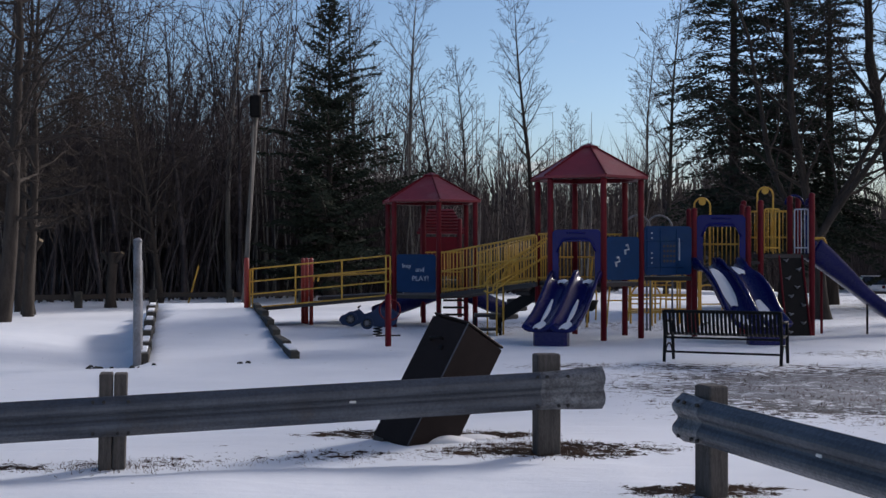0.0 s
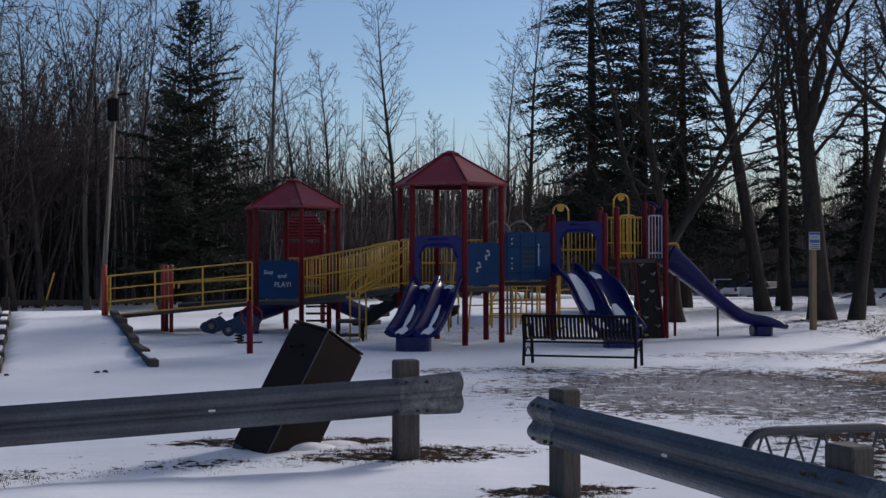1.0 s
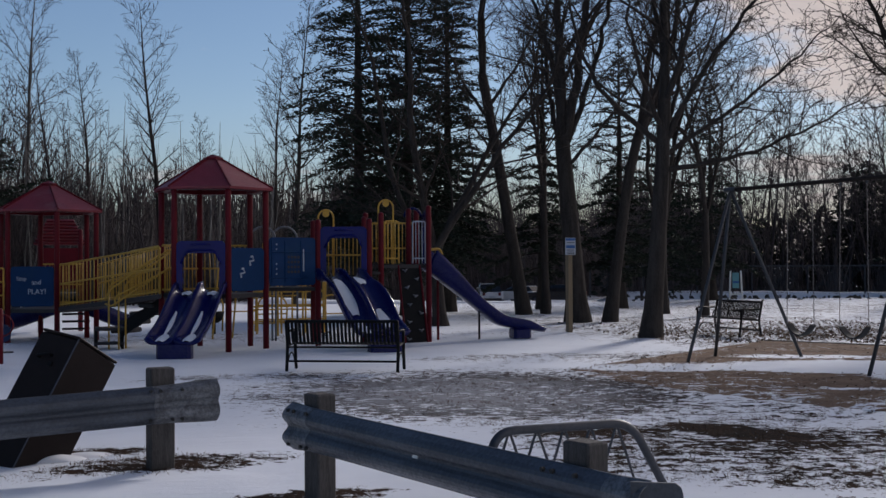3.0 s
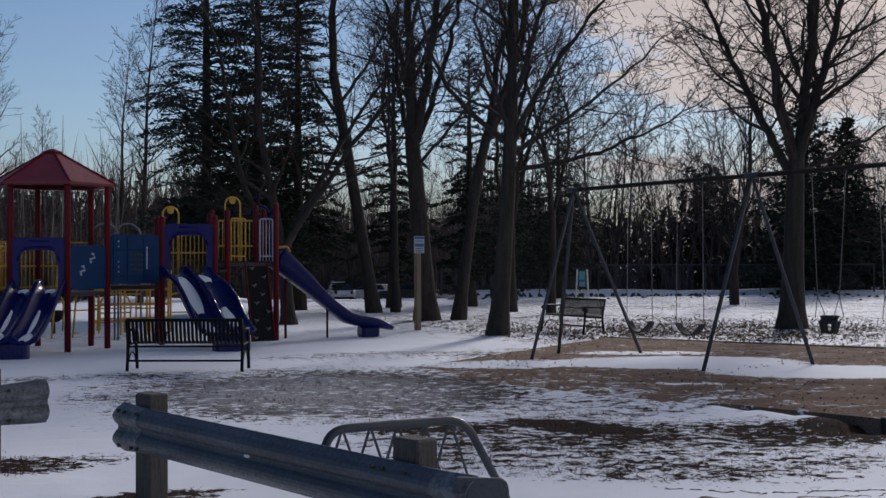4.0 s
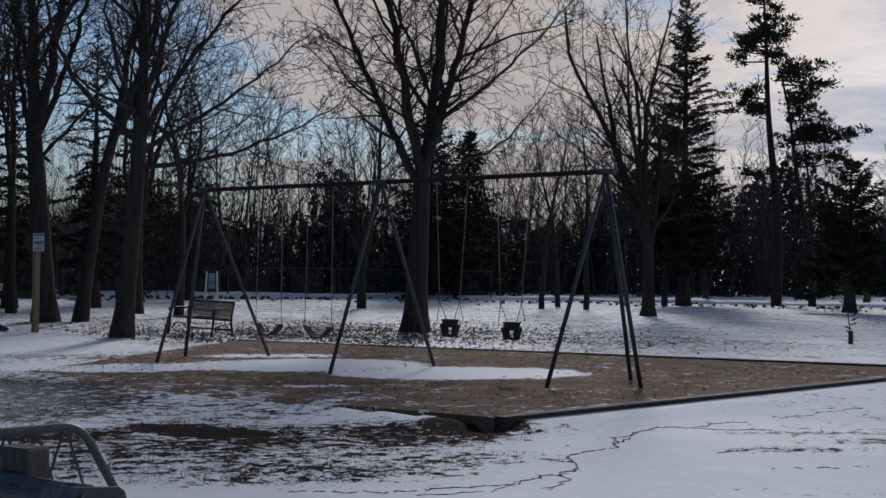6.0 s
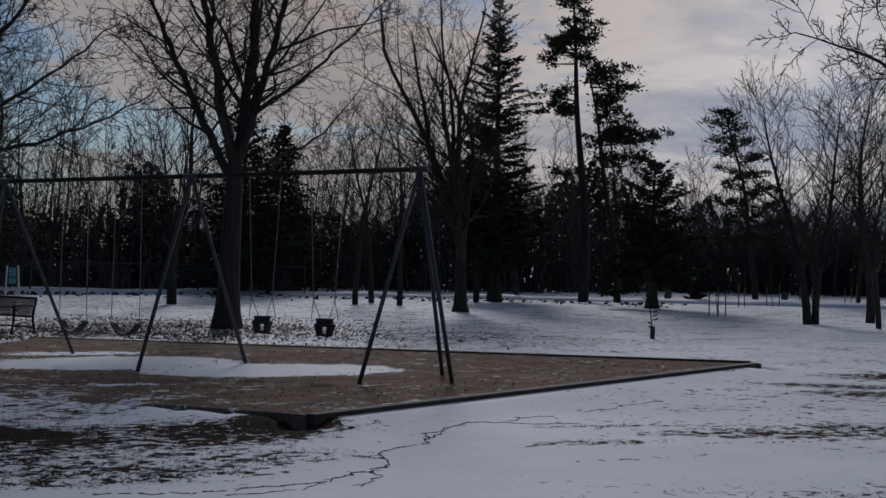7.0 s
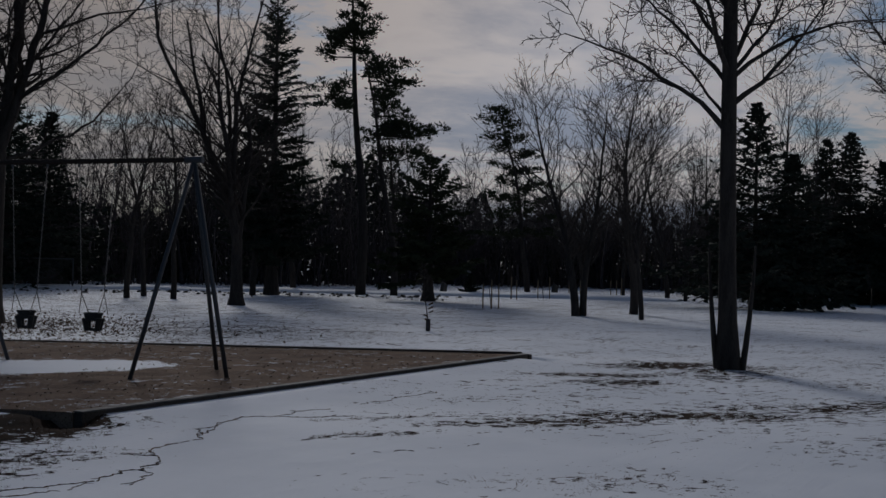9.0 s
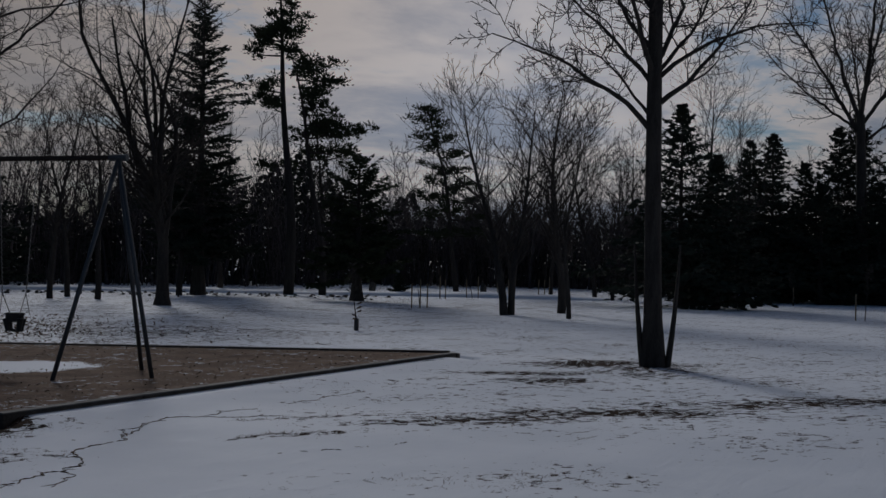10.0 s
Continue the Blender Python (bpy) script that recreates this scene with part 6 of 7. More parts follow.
# slim trees that stand over the woods behind the play structure
SLIMS = [(-1.5, 57, 14.6, 0.20, 0.30), (4.15, 56, 13.4, 0.19, 0.33), (10.1, 52, 12.8, 0.17, 0.25), (1.2, 60, 11.0, 0.16, 0.3), (-3.6, 55, 13.8, 0.16, 0.4), (-7.4, 52, 12.8, 0.15, 0.3),
         (-9.8, 48, 13.2, 0.15, 0.3), (9.4, 60, 12.0, 0.15, 0.25), (5.9, 70, 9.6, 0.15, 0.25)]
for i, (az, d, h, r, b) in enumerate(SLIMS):
    x, y = polar(az, d)
    tree_thing("birch_tree", straight_tree(40 + i, h, r * 0.8, (x, y), (random.Random(i).uniform(-0.02, 0.02), 0), b, reach=0.145), (x, y), "tall slim bare tree with a pale trunk", PALEBARK if i in (0, 5, 6) else BARK, "slim bare trees")
# park trees over the open snow
PARKS = [(38.97, 17.61, 8.2, 0.15, 0.22), (39.2, 17.45, 7.8, 0.13, 0.22), (42.75, 17.05, 8.2, 0.17, 0.2), (38.53, 15.06, 6.5, 0.09, 0.25), (29.57, 39.13, 9.0, 0.20, 0.22),
         (37.1, 36.7, 8.0, 0.13, 0.3), (38.2, 35.2, 8.5, 0.13, 0.3), (39.5, 38.1, 8.0, 0.13, 0.3), (46.0, 37.5, 8.8, 0.16, 0.25), (53.5, 40.9, 9.5, 0.17, 0.3), (55.4, 35.7, 9.0, 0.18, 0.3)]
for az, d, h, r, b in ((69.4, 72, 9.4, 0.15, 0.2), (67.4, 76, 8.8, 0.14, 0.22), (71.0, 74, 9.0, 0.15, 0.2), (70.2, 66, 7.0, 0.11, 0.2), (74.3, 62, 10.6, 0.15, 0.3), (75.6, 64, 8.6, 0.12, 0.3), (65.6, 80, 8.6, 0.14, 0.2)):
    PARKS.append((*polar(az, d), h, r, b))
for i, (x, y, h, r, b) in enumerate(PARKS):
    full = i < 4 or i > 10
    tree_thing("park_tree", straight_tree(70 + i, h, r, (x, y), (0, 0), b, [(13, 3.2 if full else 2.6, 48, 0.06, 0.03), (6, 1.7, 38, 0.13, 0.10), (4, 1.6, 42, 0.18, 0.06), (2, 0, 44, 0.2, 0.02)], 3, 0.36 if full else 0.28), (x, y), "bare park tree on open snow", BARK, "park trees")
tree_thing("park_tree", spreading_tree(85, 12.0, 0.24, 2.4, 7, 10, (35.4, 29.5), (0, 0), 4), (35.4, 29.5), "bare tree with many upright slender limbs", BARK, "park trees")

# needle trees
x, y = polar(-5.25, 46)
conifer("spruce_tree", 1, (x, y), 11.3, 3.3, "dark green spruce at the edge of the woods", 0.06, 0.34, 14, 12, 0.24, 0.08, rise=0.24, shape=0.52, r=0.17, gaps=0.60)
for i, (az, d, h, sp) in enumerate(((13.1, 40, 16.5, 3.0), (15.4, 41, 16.5, 3.1), (17.2, 44, 14.5, 2.6), (21.2, 46, 11.2, 1.8), (24.7, 47, 10.2, 2.0), (28.8, 57, 9.8, 2.8), (26.6, 54, 9.0, 2.4))):
    x, y = polar(az, d)
    conifer("spruce_tree", 3 + i, (x, y), h, sp, "tall dark spruce with drooping branches", 0.13, 0.42, 13 if i < 3 else 7, 12 if i < 3 else 9, 0.175 if i < 3 else 0.2, 0.34, rise=0.14, shape=0.60, r=0.22, gaps=0.30, group="tall spruces")
x, y = 47.5, 37.6
conifer("spruce_tree", 11, (x, y), 15.4, 3.0, "ragged dark spruce over the woods", 0.10, 0.42, 10, 13, 0.30, 0.04, rise=0.20, shape=0.62, r=0.26, gaps=0.42)
x, y = 53.1, 36.2
RIGHT = (0.56, -0.83)
ragged_pine(12, (x, y), 16.2, -1.0, RIGHT, [(9.7, -1.7), (10.3, -1.5), (10.0, -1.0), (12.2, -1.8), (12.6, -1.2), (12.9, -1.5), (13.3, 0.5), (13.4, 0.9), (13.0, -0.8), (14.0, 1.0), (14.2, -0.5), (14.8, 0.7), (15.2, -0.6), (15.6, 0.6), (16.0, -0.4), (6.6, -1.4)], "tall ragged pine with clumps of needles on one side", 0.28)
ragged_pine(13, (x + 0.9, y - 1.35), 12.6, -1.9, RIGHT, [(11.7, 1.0), (11.4, 1.9), (11.0, 1.7), (10.6, 2.0), (11.9, 0.7), (12.3, -0.4), (10.2, 0.8), (9.6, 0.9), (9.2, 1.2), (8.7, 1.7), (8.5, 2.4), (8.3, 3.1), (8.0, 1.4), (8.1, -0.6), (7.3, 2.0), (6.9, 2.2)], "leaning pine with clumps of needles on long limbs", 0.2)
x, y = 47.56, 28.78
conifer("pine_tree", 14, (x, y), 6.5, 2.8, "broad dark pine at the wood's edge", 0.15, 0.45, 8, 10, 0.36, 0.0, PINE, 0.2, 0.12, 0.4, 0.24, group="ragged pines")
x, y = polar(63.0, 80)
ragged_pine(15, (x, y), 11.6, -1.9, (0.45, -0.89), [(3.5, 2.0), (3.5, -1.8), (4.6, 2.2), (4.8, -1.6), (5.6, 1.5), (5.8, -1.9), (6.6, 1.9), (6.8, -1.2), (7.6, 1.4), (7.8, -1.5), (8.6, 1.6), (8.9, -1.0), (9.6, 1.1), (9.8, -1.2), (10.6, 0.8), (10.9, -0.9), (11.3, 0.5), (11.5, -0.4)], "ragged dark pine leaning above the far woods", 0.2)
for i, (az, d, h, sp) in enumerate(((73.2, 56, 9.2, 2.7), (74.8, 57, 7.0, 2.2), (76.2, 72, 9.2, 2.4), (77.2, 72, 9.6, 2.4), (78.6, 75, 8.2, 2.4), (80.0, 76, 10.4, 2.8), (80.8, 74, 11.0, 2.8), (82.6, 74, 9.5, 2.8), (75.5, 70, 6.2, 2.4), (79.3, 70, 6.6, 2.4), (81.7, 72, 6.8, 2.6), (72.0, 78, 6.0, 2.2), (39.8, 66, 10.5, 2.6), (41.5, 70, 9.5, 2.5))):
    x, y = polar(az, d)
    conifer("spruce_tree", 20 + i, (x, y), h, sp * (2.0 if h > 8 else 1.8), "dark spruce at the edge of the park", 0.03, 0.36, 8, 5, 0.44, 0.12, rise=0.22, shape=0.82, r=0.18, gaps=0.26, group="dark edge spruces")

# ---- the woods round the park ----


def wood_edge(az):
    """Distance of the wood's edge and height of its trees by direction."""
    if az < 2:
        return 44 + 0.25 * (az + 30), 12.6 - 5.4 * smooth01((az + 7) / 8)
    if az < 12:
        return 52 + 0.8 * (az - 2), 6.8 - 0.1 * (az - 2)
    if 16.5 < az < 24.5:
        return 106.0, 12.5
    if az < 30:
        return 66.0, 10.0
    if az < 55:
        return 70 + 0.5 * (az - 30), 11.2
    return 84.0 + 13.0 * (1 - smooth01((az - 70) / 3)) * smooth01((az - 55) / 3), 9.0 + 1.4 * (1 - smooth01((az - 70) / 3))


def shrub(seed):
    """A twiggy many-stemmed young tree, 6 m tall."""
    rng = random.Random(seed)
    out = []
    for k in range(5):
        a = rng.uniform(0, 6.28)
        d = unit(np.array((math.cos(a) * 0.28, math.sin(a) * 0.28, 1.0)))
        limb(rng, out, np.array((rng.gauss(0, 0.4), rng.gauss(0, 0.4), -0.1)), d, rng.uniform(4.0, 7.0), 0.045, 0, 1,
             [(6, 3.4, 40, 0.07, 0.03), (2, 0, 40, 0.16, 0.06)])
    a = np.asarray(out)
    a[:, 6:8] = np.maximum(a[:, 6:8], 0.017)
    a[a[:, 8] == 1, 8] = 2
    return a


def woods():
    variants = [np.asarray(straight_tree(200 + i, 10.0, 0.085 + 0.008 * (i % 5), (0, 0), (random.Random(i).uniform(-0.06, 0.06), random.Random(i + 50).uniform(-0.05, 0.05)), 0.22 + 0.03 * (i % 7), SLIM, 2)) for i in range(16)]
    rng = random.Random(77)
    sets = {"west": [], "middle": [], "east": []}
    az = -24.0
    while az < 88:
        dense = 2.1 if -18 < az < -5 else 1.5 if az < 2 else 1.55 if 28 < az < 74 else 1.2
        for row in range(3 if az > 28 else 4):
            if rng.random() > 0.93:
                continue
            a = az + rng.uniform(-0.6, 0.6)
            d0, h = wood_edge(a)
            d = d0 + row * 7.0 + rng.uniform(-2, 5)
            x, y = polar(a, d)
            k = h / 10 * rng.uniform(0.62, 1.12) * (1.15 if rng.random() < 0.12 else 1.0)
            t = rng.uniform(0, 6.28)
            s = variants[rng.randrange(16)].copy()
            c, sn = math.cos(t), math.sin(t)
            for o in (0, 3):
                px, py = s[:, o].copy(), s[:, o + 1].copy()
                s[:, o], s[:, o + 1] = (px * c - py * sn) * k + x, (px * sn + py * c) * k + y
                s[:, o + 2] *= k
            if 6 < a < 28:
                s[:, 2] -= 0.9
                s[:, 5] -= 0.9
            th = 0.85 + 0.5 * rng.random()
            s[:, 6:8] = np.maximum(s[:, 6:8] * th, 0.013 if d < 60 else 0.018)
            sets["west" if a < 2 else "middle" if a < 30 else "east"].append(s)
        az += 1.12 / dense
    shrubs = [np.asarray(shrub(500 + i)) for i in range(10)]
    for _ in range(620):
        a = rng.choice((rng.uniform(-24, 88), rng.uniform(-24, 88), rng.uniform(-12, 13), rng.uniform(28, 62), rng.uniform(26, 74), rng.uniform(8, 28), rng.uniform(60, 74), rng.uniform(-17, -6)))
        d0, h = wood_edge(a)
        x, y = polar(a, d0 + rng.uniform(-1, 14))
        k = rng.uniform(0.55, 1.2) * h / 10
        t = rng.uniform(0, 6.28)
        c, sn = math.cos(t), math.sin(t)
        s = shrubs[rng.randrange(10)].copy()
        for o in (0, 3):
            px, py = s[:, o].copy(), s[:, o + 1].copy()
            s[:, o], s[:, o + 1] = (px * c - py * sn) * k + x, (px * sn + py * c) * k + y
            s[:, o + 2] = s[:, o + 2] * k - (0.9 if 6 < a < 28 else 0.0)
        sets["west" if a < 2 else "middle" if a < 30 else "east"].append(s)
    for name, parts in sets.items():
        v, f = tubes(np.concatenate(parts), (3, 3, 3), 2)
        ob = lone("woods", quick_mesh("woods", v, f), WOODS, "dense bare winter woods of thin grey trees, paled for haze", "woods", kind="stuff")
    # young birches among them
    st = []
    for _ in range(230):
        a = rng.uniform(-23, 10)
        x, y = polar(a, wood_edge(a)[0] + rng.uniform(-1.5, 9))
        z, r, px, py = -0.1, rng.uniform(0.03, 0.06), rng.gauss(0, 0.05), rng.gauss(0, 0.05)
        h = rng.uniform(4, 9)
        for k in range(5):
            u, w = x + px + rng.gauss(0, 0.07), y + py
            st.append((x, y, z, u, w, z + h / 5, r * (1 - 0.17 * k), r * (0.83 - 0.17 * k), 0))
            x, y, z = u, w, z + h / 5
    v, f = tubes(st, (5,))
    lone("birch_stems", quick_mesh("birch_stems", v, f), PALEBARK, "pale thin birch stems along the wood's edge", "young birches", kind="stuff")
    # brush under the trees: thin sticks in thick rows
    st = []
    for _ in range(12000):
        a = rng.uniform(-25, 89) if rng.random() < 0.5 else rng.uniform(-25, 30)
        d0, h = wood_edge(a)
        x, y = polar(a, d0 + 1 + abs(rng.gauss(0, 10)))
        z = rng.uniform(1.0, 5.8) * (1.25 if a < 2 else 0.8 if a < 30 else 1.0) * rng.uniform(0.6, 1.1)
        r = rng.uniform(0.014, 0.045)
        st.append((x, y, -1.2 if a > 6 else -0.1, x + rng.gauss(0, 0.35), y + rng.gauss(0, 0.35), z, r, r * 0.4, 0))
    for _ in range(8000):
        a = rng.uniform(-25, -1)
        x, y = polar(a, wood_edge(a)[0] + 6 + abs(rng.gauss(0, 12)))
        z = rng.uniform(3.0, 9.5 if a < -9 else 6.0)
        r = rng.uniform(0.018, 0.05)
        st.append((x, y, -0.1, x + rng.gauss(0, 0.4), y + rng.gauss(0, 0.4), z, r, r * 0.3, 0))
    for _ in range(4200):
        a = rng.uniform(7, 30)
        x, y = polar(a, wood_edge(a)[0] + 5 + abs(rng.gauss(0, 12)))
        z = rng.uniform(1.5, 5.6 if a > 28 else 4.6) * rng.uniform(0.7, 1.0)
        r = rng.uniform(0.016, 0.05)
        st.append((x, y, -1.2, x + rng.gauss(0, 0.4), y + rng.gauss(0, 0.4), z, r, r * 0.3, 0))
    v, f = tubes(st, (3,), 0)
    lone("brush", quick_mesh("brush", v, f), WOODS, "thick grey brush under the woods, paled for haze", "brush", kind="stuff")
    # low dark undergrowth far behind, an uneven mass of upright clumps
    st = []
    for row, (extra, top) in enumerate(((10, 2.6), (18, 4.1), (26, 5.6), (36, 7.2))):
        a = -36.0
        while a < 28:
            d0, h = wood_edge(a)
            x, y = polar(a, d0 + extra)
            z = top * (1.3 if -10 < a < -2 else 1.6 if -2 < a < 10 else 1.9 if a < 28 else 1.7 if a < 45 else 2.1) * (0.72 + 0.25 * noise.noise(Vector((a * 0.5, row, 0)))) + rng.uniform(-0.4, 0.9)
            z *= rng.uniform(0.7, 1.25)
            r = rng.uniform(0.06, 0.26)
            st.append((x, y, -1.4, x + rng.gauss(0, 0.3), y, z * 0.62, r, r * 0.7, 0))
            for _ in range(5):
                q = (x + rng.gauss(0, 0.25), y + rng.gauss(0, 0.25), z * rng.uniform(0.3, 0.62))
                st.append((*q, q[0] + rng.gauss(0, 0.8), q[1] + rng.gauss(0, 0.4), z * rng.uniform(0.62, 1.05), rng.uniform(0.04, 0.08), 0.0, 1))
            a += 0.085
    # young dark firs that close the wood's edge to the east
    blades, st2 = [], []
    a = 24.6
    while a < 90:
        d0, h = wood_edge(a)
        tall = 4.6 + 2.6 * smooth01((a - 46) / 3) * (1 - smooth01((a - 56) / 6)) + 1.3 * noise.noise(Vector((a * 0.35, 2.0, 0))) + rng.uniform(-0.9, 0.7)
        if 34.6 < a < 36.6:
            tall += 2.4
        far = rng.random() < 0.45
        d = d0 + (rng.uniform(15.0, 28.0) if far else rng.uniform(5.0, 12.0))
        tall *= d / 78
        x, y = polar(a, d)
        wide = rng.uniform(1.3, 2.2) * (1.4 if far else 1.0)
        st2.append((x, y, -0.6, x, y, tall * 0.97, 0.08, 0.02, 0))
        for _ in range(int((58 if far else 78) * tall)):
            q = rng.random() ** 0.8
            t = rng.uniform(0, 6.28)
            rr = wide * (1 - q) ** 0.6 * math.sqrt(rng.uniform(0.15, 1.0)) * (0.8 + 0.35 * noise.noise(Vector((math.cos(t) * 1.5, math.sin(t) * 1.5, q * 7 + a))))
            c = np.array((x + rr * math.cos(t), y + rr * math.sin(t), -0.3 + (tall + 0.2) * q))
            e = unit(np.array((math.cos(t), math.sin(t), rng.uniform(-0.5, 0.5))))
            ln = rng.uniform(0.22, 0.5) * (1.1 - 0.5 * q) * (1.7 if far else 1.0)
            wd = unit(np.cross(e, np.array((rng.gauss(0, 1), rng.gauss(0, 1), rng.gauss(0, 1))))) * ln * rng.uniform(0.25, 0.45)
            blades.append((c - e * ln * 0.4, c + wd, c + e * ln * 0.7, c - wd))
        a += rng.uniform(0.18, 0.40)
    v, f = tubes(st2, (4,), 0)
    lone("fir_stems", quick_mesh("fir_stems", v, f), BARK, "thin stems of young firs along the wood's edge", "young firs", kind="stuff")
    v = np.asarray(blades).reshape(-1, 3)
    lone("young_firs", quick_mesh("young_firs", v, np.arange(len(v)).reshape(-1, 4), False), NEEDLE, "thick dark young firs along the wood's edge", "young firs", kind="stuff")
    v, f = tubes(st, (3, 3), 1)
    lone("undergrowth", quick_mesh("undergrowth", v, f), THICKET, "dark far undergrowth behind the trees, paled for haze", "undergrowth", kind="stuff")


woods()
# ---- snow ramp: timbers, pipe ----


def timbers():
    a, b = PATH_AXIS
    d = (b - a).normalized()
    side = Vector((d.y, -d.x))
    yaw = math.atan2(d.y, d.x)
    for name, s, lab, n0 in (("retaining_wall", 1, "stepped old timbers along the snowy ramp", 0), ("retaining_wall", -1, "old timber edge of the snowy ramp with snow caps", 0)):
        root = thing(name, (a.x + side.x * 1.2 * s, a.y + side.y * 1.2 * s, 0), lab, "retaining wall")
        n = 6
        for i in range(n):
            k = (i + 0.5) / n
            c = a + (b - a) * (k * 0.98) + side * (1.20 if s > 0 else -1.16)
            top = 0.10 + 0.42 * smooth01(k) + 0.02
            for j in range(3):
                z = top - 0.07 - 0.15 * j
                if z < -0.1:
                    break
                L = 1.55 - 0.1 * j
                part("timber", Solid().box((0, 0.0, 0), (L, 0.145 if s > 0 else 0.20, 0.145), None, 0.012), TIMBER, root, "",
                     Matrix.Translation((c.x, c.y, z)) @ Matrix.Rotation(yaw + 0.03 * math.sin(i * 2.1 + j), 4, "Z"))
            if s > 0 and i > 0:
                continue
            part("snow_cap", Solid().box((0.1, 0, 0), (1.2, 0.13, 0.03), None, 0.014), SNOWCAP, root, "", Matrix.Translation((c.x, c.y, top + 0.012)) @ Matrix.Rotation(yaw, 4, "Z"))
    p = thing("steel_pipe_post", (-4.66, 18.95, 0), "tall weathered grey pipe post beside the snowy ramp", "post")
    part("pipe", Solid().tube([(-4.66, 18.95, -0.2), (-4.65, 18.95, 1.86)], 0.062, 12), PIPE, p, smooth=True)
    part("cap", Solid().tube([(-4.65, 18.95, 1.86), (-4.65, 18.95, 1.90), (-4.65, 18.95, 1.92)], [0.066, 0.06, 0.02], 12), PIPE, p, smooth=True)
    p = thing("board_post", (-4.60, 19.5, 0), "thin pale board standing behind the pipe", "post")
    part("board", Solid().box((-4.80, 19.75, 0.72), (0.05, 0.10, 1.7)), PIPE, p)
    rng = random.Random(2)
    for x, y, n, q in ((-3.05, 18.9, 4, 0.05), (-4.95, 18.7, 9, 0.25), (-5.4, 20.4, 7, 0.35)):
        c = Solid()
        for _ in range(n):
            u, v, e = x + rng.gauss(0, q), y + rng.gauss(0, q), rng.uniform(0.02, 0.05)
            z = ground_z(u, v)
            c.tube([(u - e, v, z - 0.01), (u - e * 0.4, v + 0.01, z + e * 0.45), (u + e * 0.5, v, z + e * 0.4), (u + e, v, z - 0.01)], [e * 0.3, e * 0.5, e * 0.45, e * 0.2], 6)
        lone("frozen_clods", c, TIMBER, "dark frozen clods on the snow", "clods", "clods", kind="stuff", smooth=True)


timbers()

# ---- far left: lamp pole, back rail, cut trees ----


def lamp_pole():
    x, y = polar(-9.15, 41.2)
    top = Vector((x + 0.52, y, 7.75))
    p = thing("utility_pole", (x, y, 0), "leaning pale wooden utility pole with a dark lamp box", "utility pole")
    part("pole", Solid().tube([(x, y, -0.2), (x + 0.26, y, 3.8), top], [0.085, 0.075, 0.06], 10), PALEBARK, p, smooth=True)
    q = Vector((x + 0.44, y - 0.2, 6.5))
    part("lamp_box", Solid().box(q, (0.36, 0.34, 0.72), None, 0.05), WINDOW_LAMP, p, "black transformer-like lamp box")
    part("bracket", Solid().tube([q + Vector((0, 0, 0.2)), Vector((x + 0.46, y, 6.9))], 0.03, 6), WINDOW_LAMP, p)
    part("crossarm", Solid().tube([top + Vector((-0.1, 0, -0.75)), top + Vector((0.42, 0, -0.70))], 0.035, 6), WINDOW_LAMP, p)
    part("insulator", Solid().tube([top, top + Vector((0.02, 0, 0.22))], [0.05, 0.03], 8), WINDOW_LAMP, p)
    part("conduit", Solid().tube([(x + 0.13, y - 0.10, -0.1), (x + 0.34, y - 0.10, 5.9)], 0.035, 8), PALEBARK, p, "pale conduit strapped to the pole")
    gx, gy = polar(-11.6, 43)
    g = thing("guy_wire_guard", (gx, gy, 0), "yellow plastic guard on a guy wire", "guy wire guard")
    part("guard", Solid().tube([(gx, gy, 0.0), (gx + 0.36, gy, 1.30)], 0.032, 8), YELLOW, g, smooth=True)


lamp_pole()


def back_rail():
    r = thing("rail_fence", (-12, 41, 0), "distant dark wooden rail fence beyond the snow", "guardrail")
    pts = [polar(-22.5, 41.5), polar(-16.3, 41.0), polar(-13.1, 42.5), polar(-9.7, 42.3), polar(-6.5, 43.5)]
    for (x, y), (u, v) in zip(pts, pts[1:]):
        part("rail", Solid().box(((x + u) / 2, (y + v) / 2, 0.34), (math.dist((x, y), (u, v)) + 0.05, 0.08, 0.16), Matrix.Rotation(math.atan2(v - y, u - x), 4, "Z")), EDGE, r)
    for x, y in pts:
        part("post", Solid().box((x, y - 0.12, 0.12), (0.22, 0.2, 0.8)), TIMBER, r)


back_rail()


def cut_trunk(x, y, h, r, seed):
    """A lopped tree: a thick trunk with stubs, pale where it was cut."""
    rng = random.Random(seed)
    t = thing("lopped_tree", (x, y, 0), "lopped dark tree trunk with pale cut ends", "tree", "lopped trees")
    part("trunk", Solid().tube([(x, y, -0.1), (x, y, 0.3), (x + 0.04, y, h * 0.6), (x + 0.1, y, h)], [r * 1.5, r * 1.05, r, r * 0.95], 10), BARK, t, smooth=True)
    for k in range(2):
        a = rng.uniform(-1, 1)
        b = Vector((x + 0.05, y, h * 0.75))
        e = b + Vector((0.35 * (1 if k else -1), -0.15 * a, 0.42))
        part("stub", Solid().tube([b, e], [r * 0.6, r * 0.5], 8), BARK, t, smooth=True)
        part("cut_face", Solid().tube([e, e + (e - b).normalized() * 0.012], r * 0.47, 8), TANWOOD, t, "pale cut wood")
    part("cut_face", Solid().tube([(x + 0.1, y, h), (x + 0.1, y, h + 0.012)], r * 0.9, 10), TANWOOD, t, "pale cut wood")


cut_trunk(-10.5, 39.3, 1.75, 0.15, 1)
cut_trunk(-11.6, 34.8, 2.2, 0.16, 2)


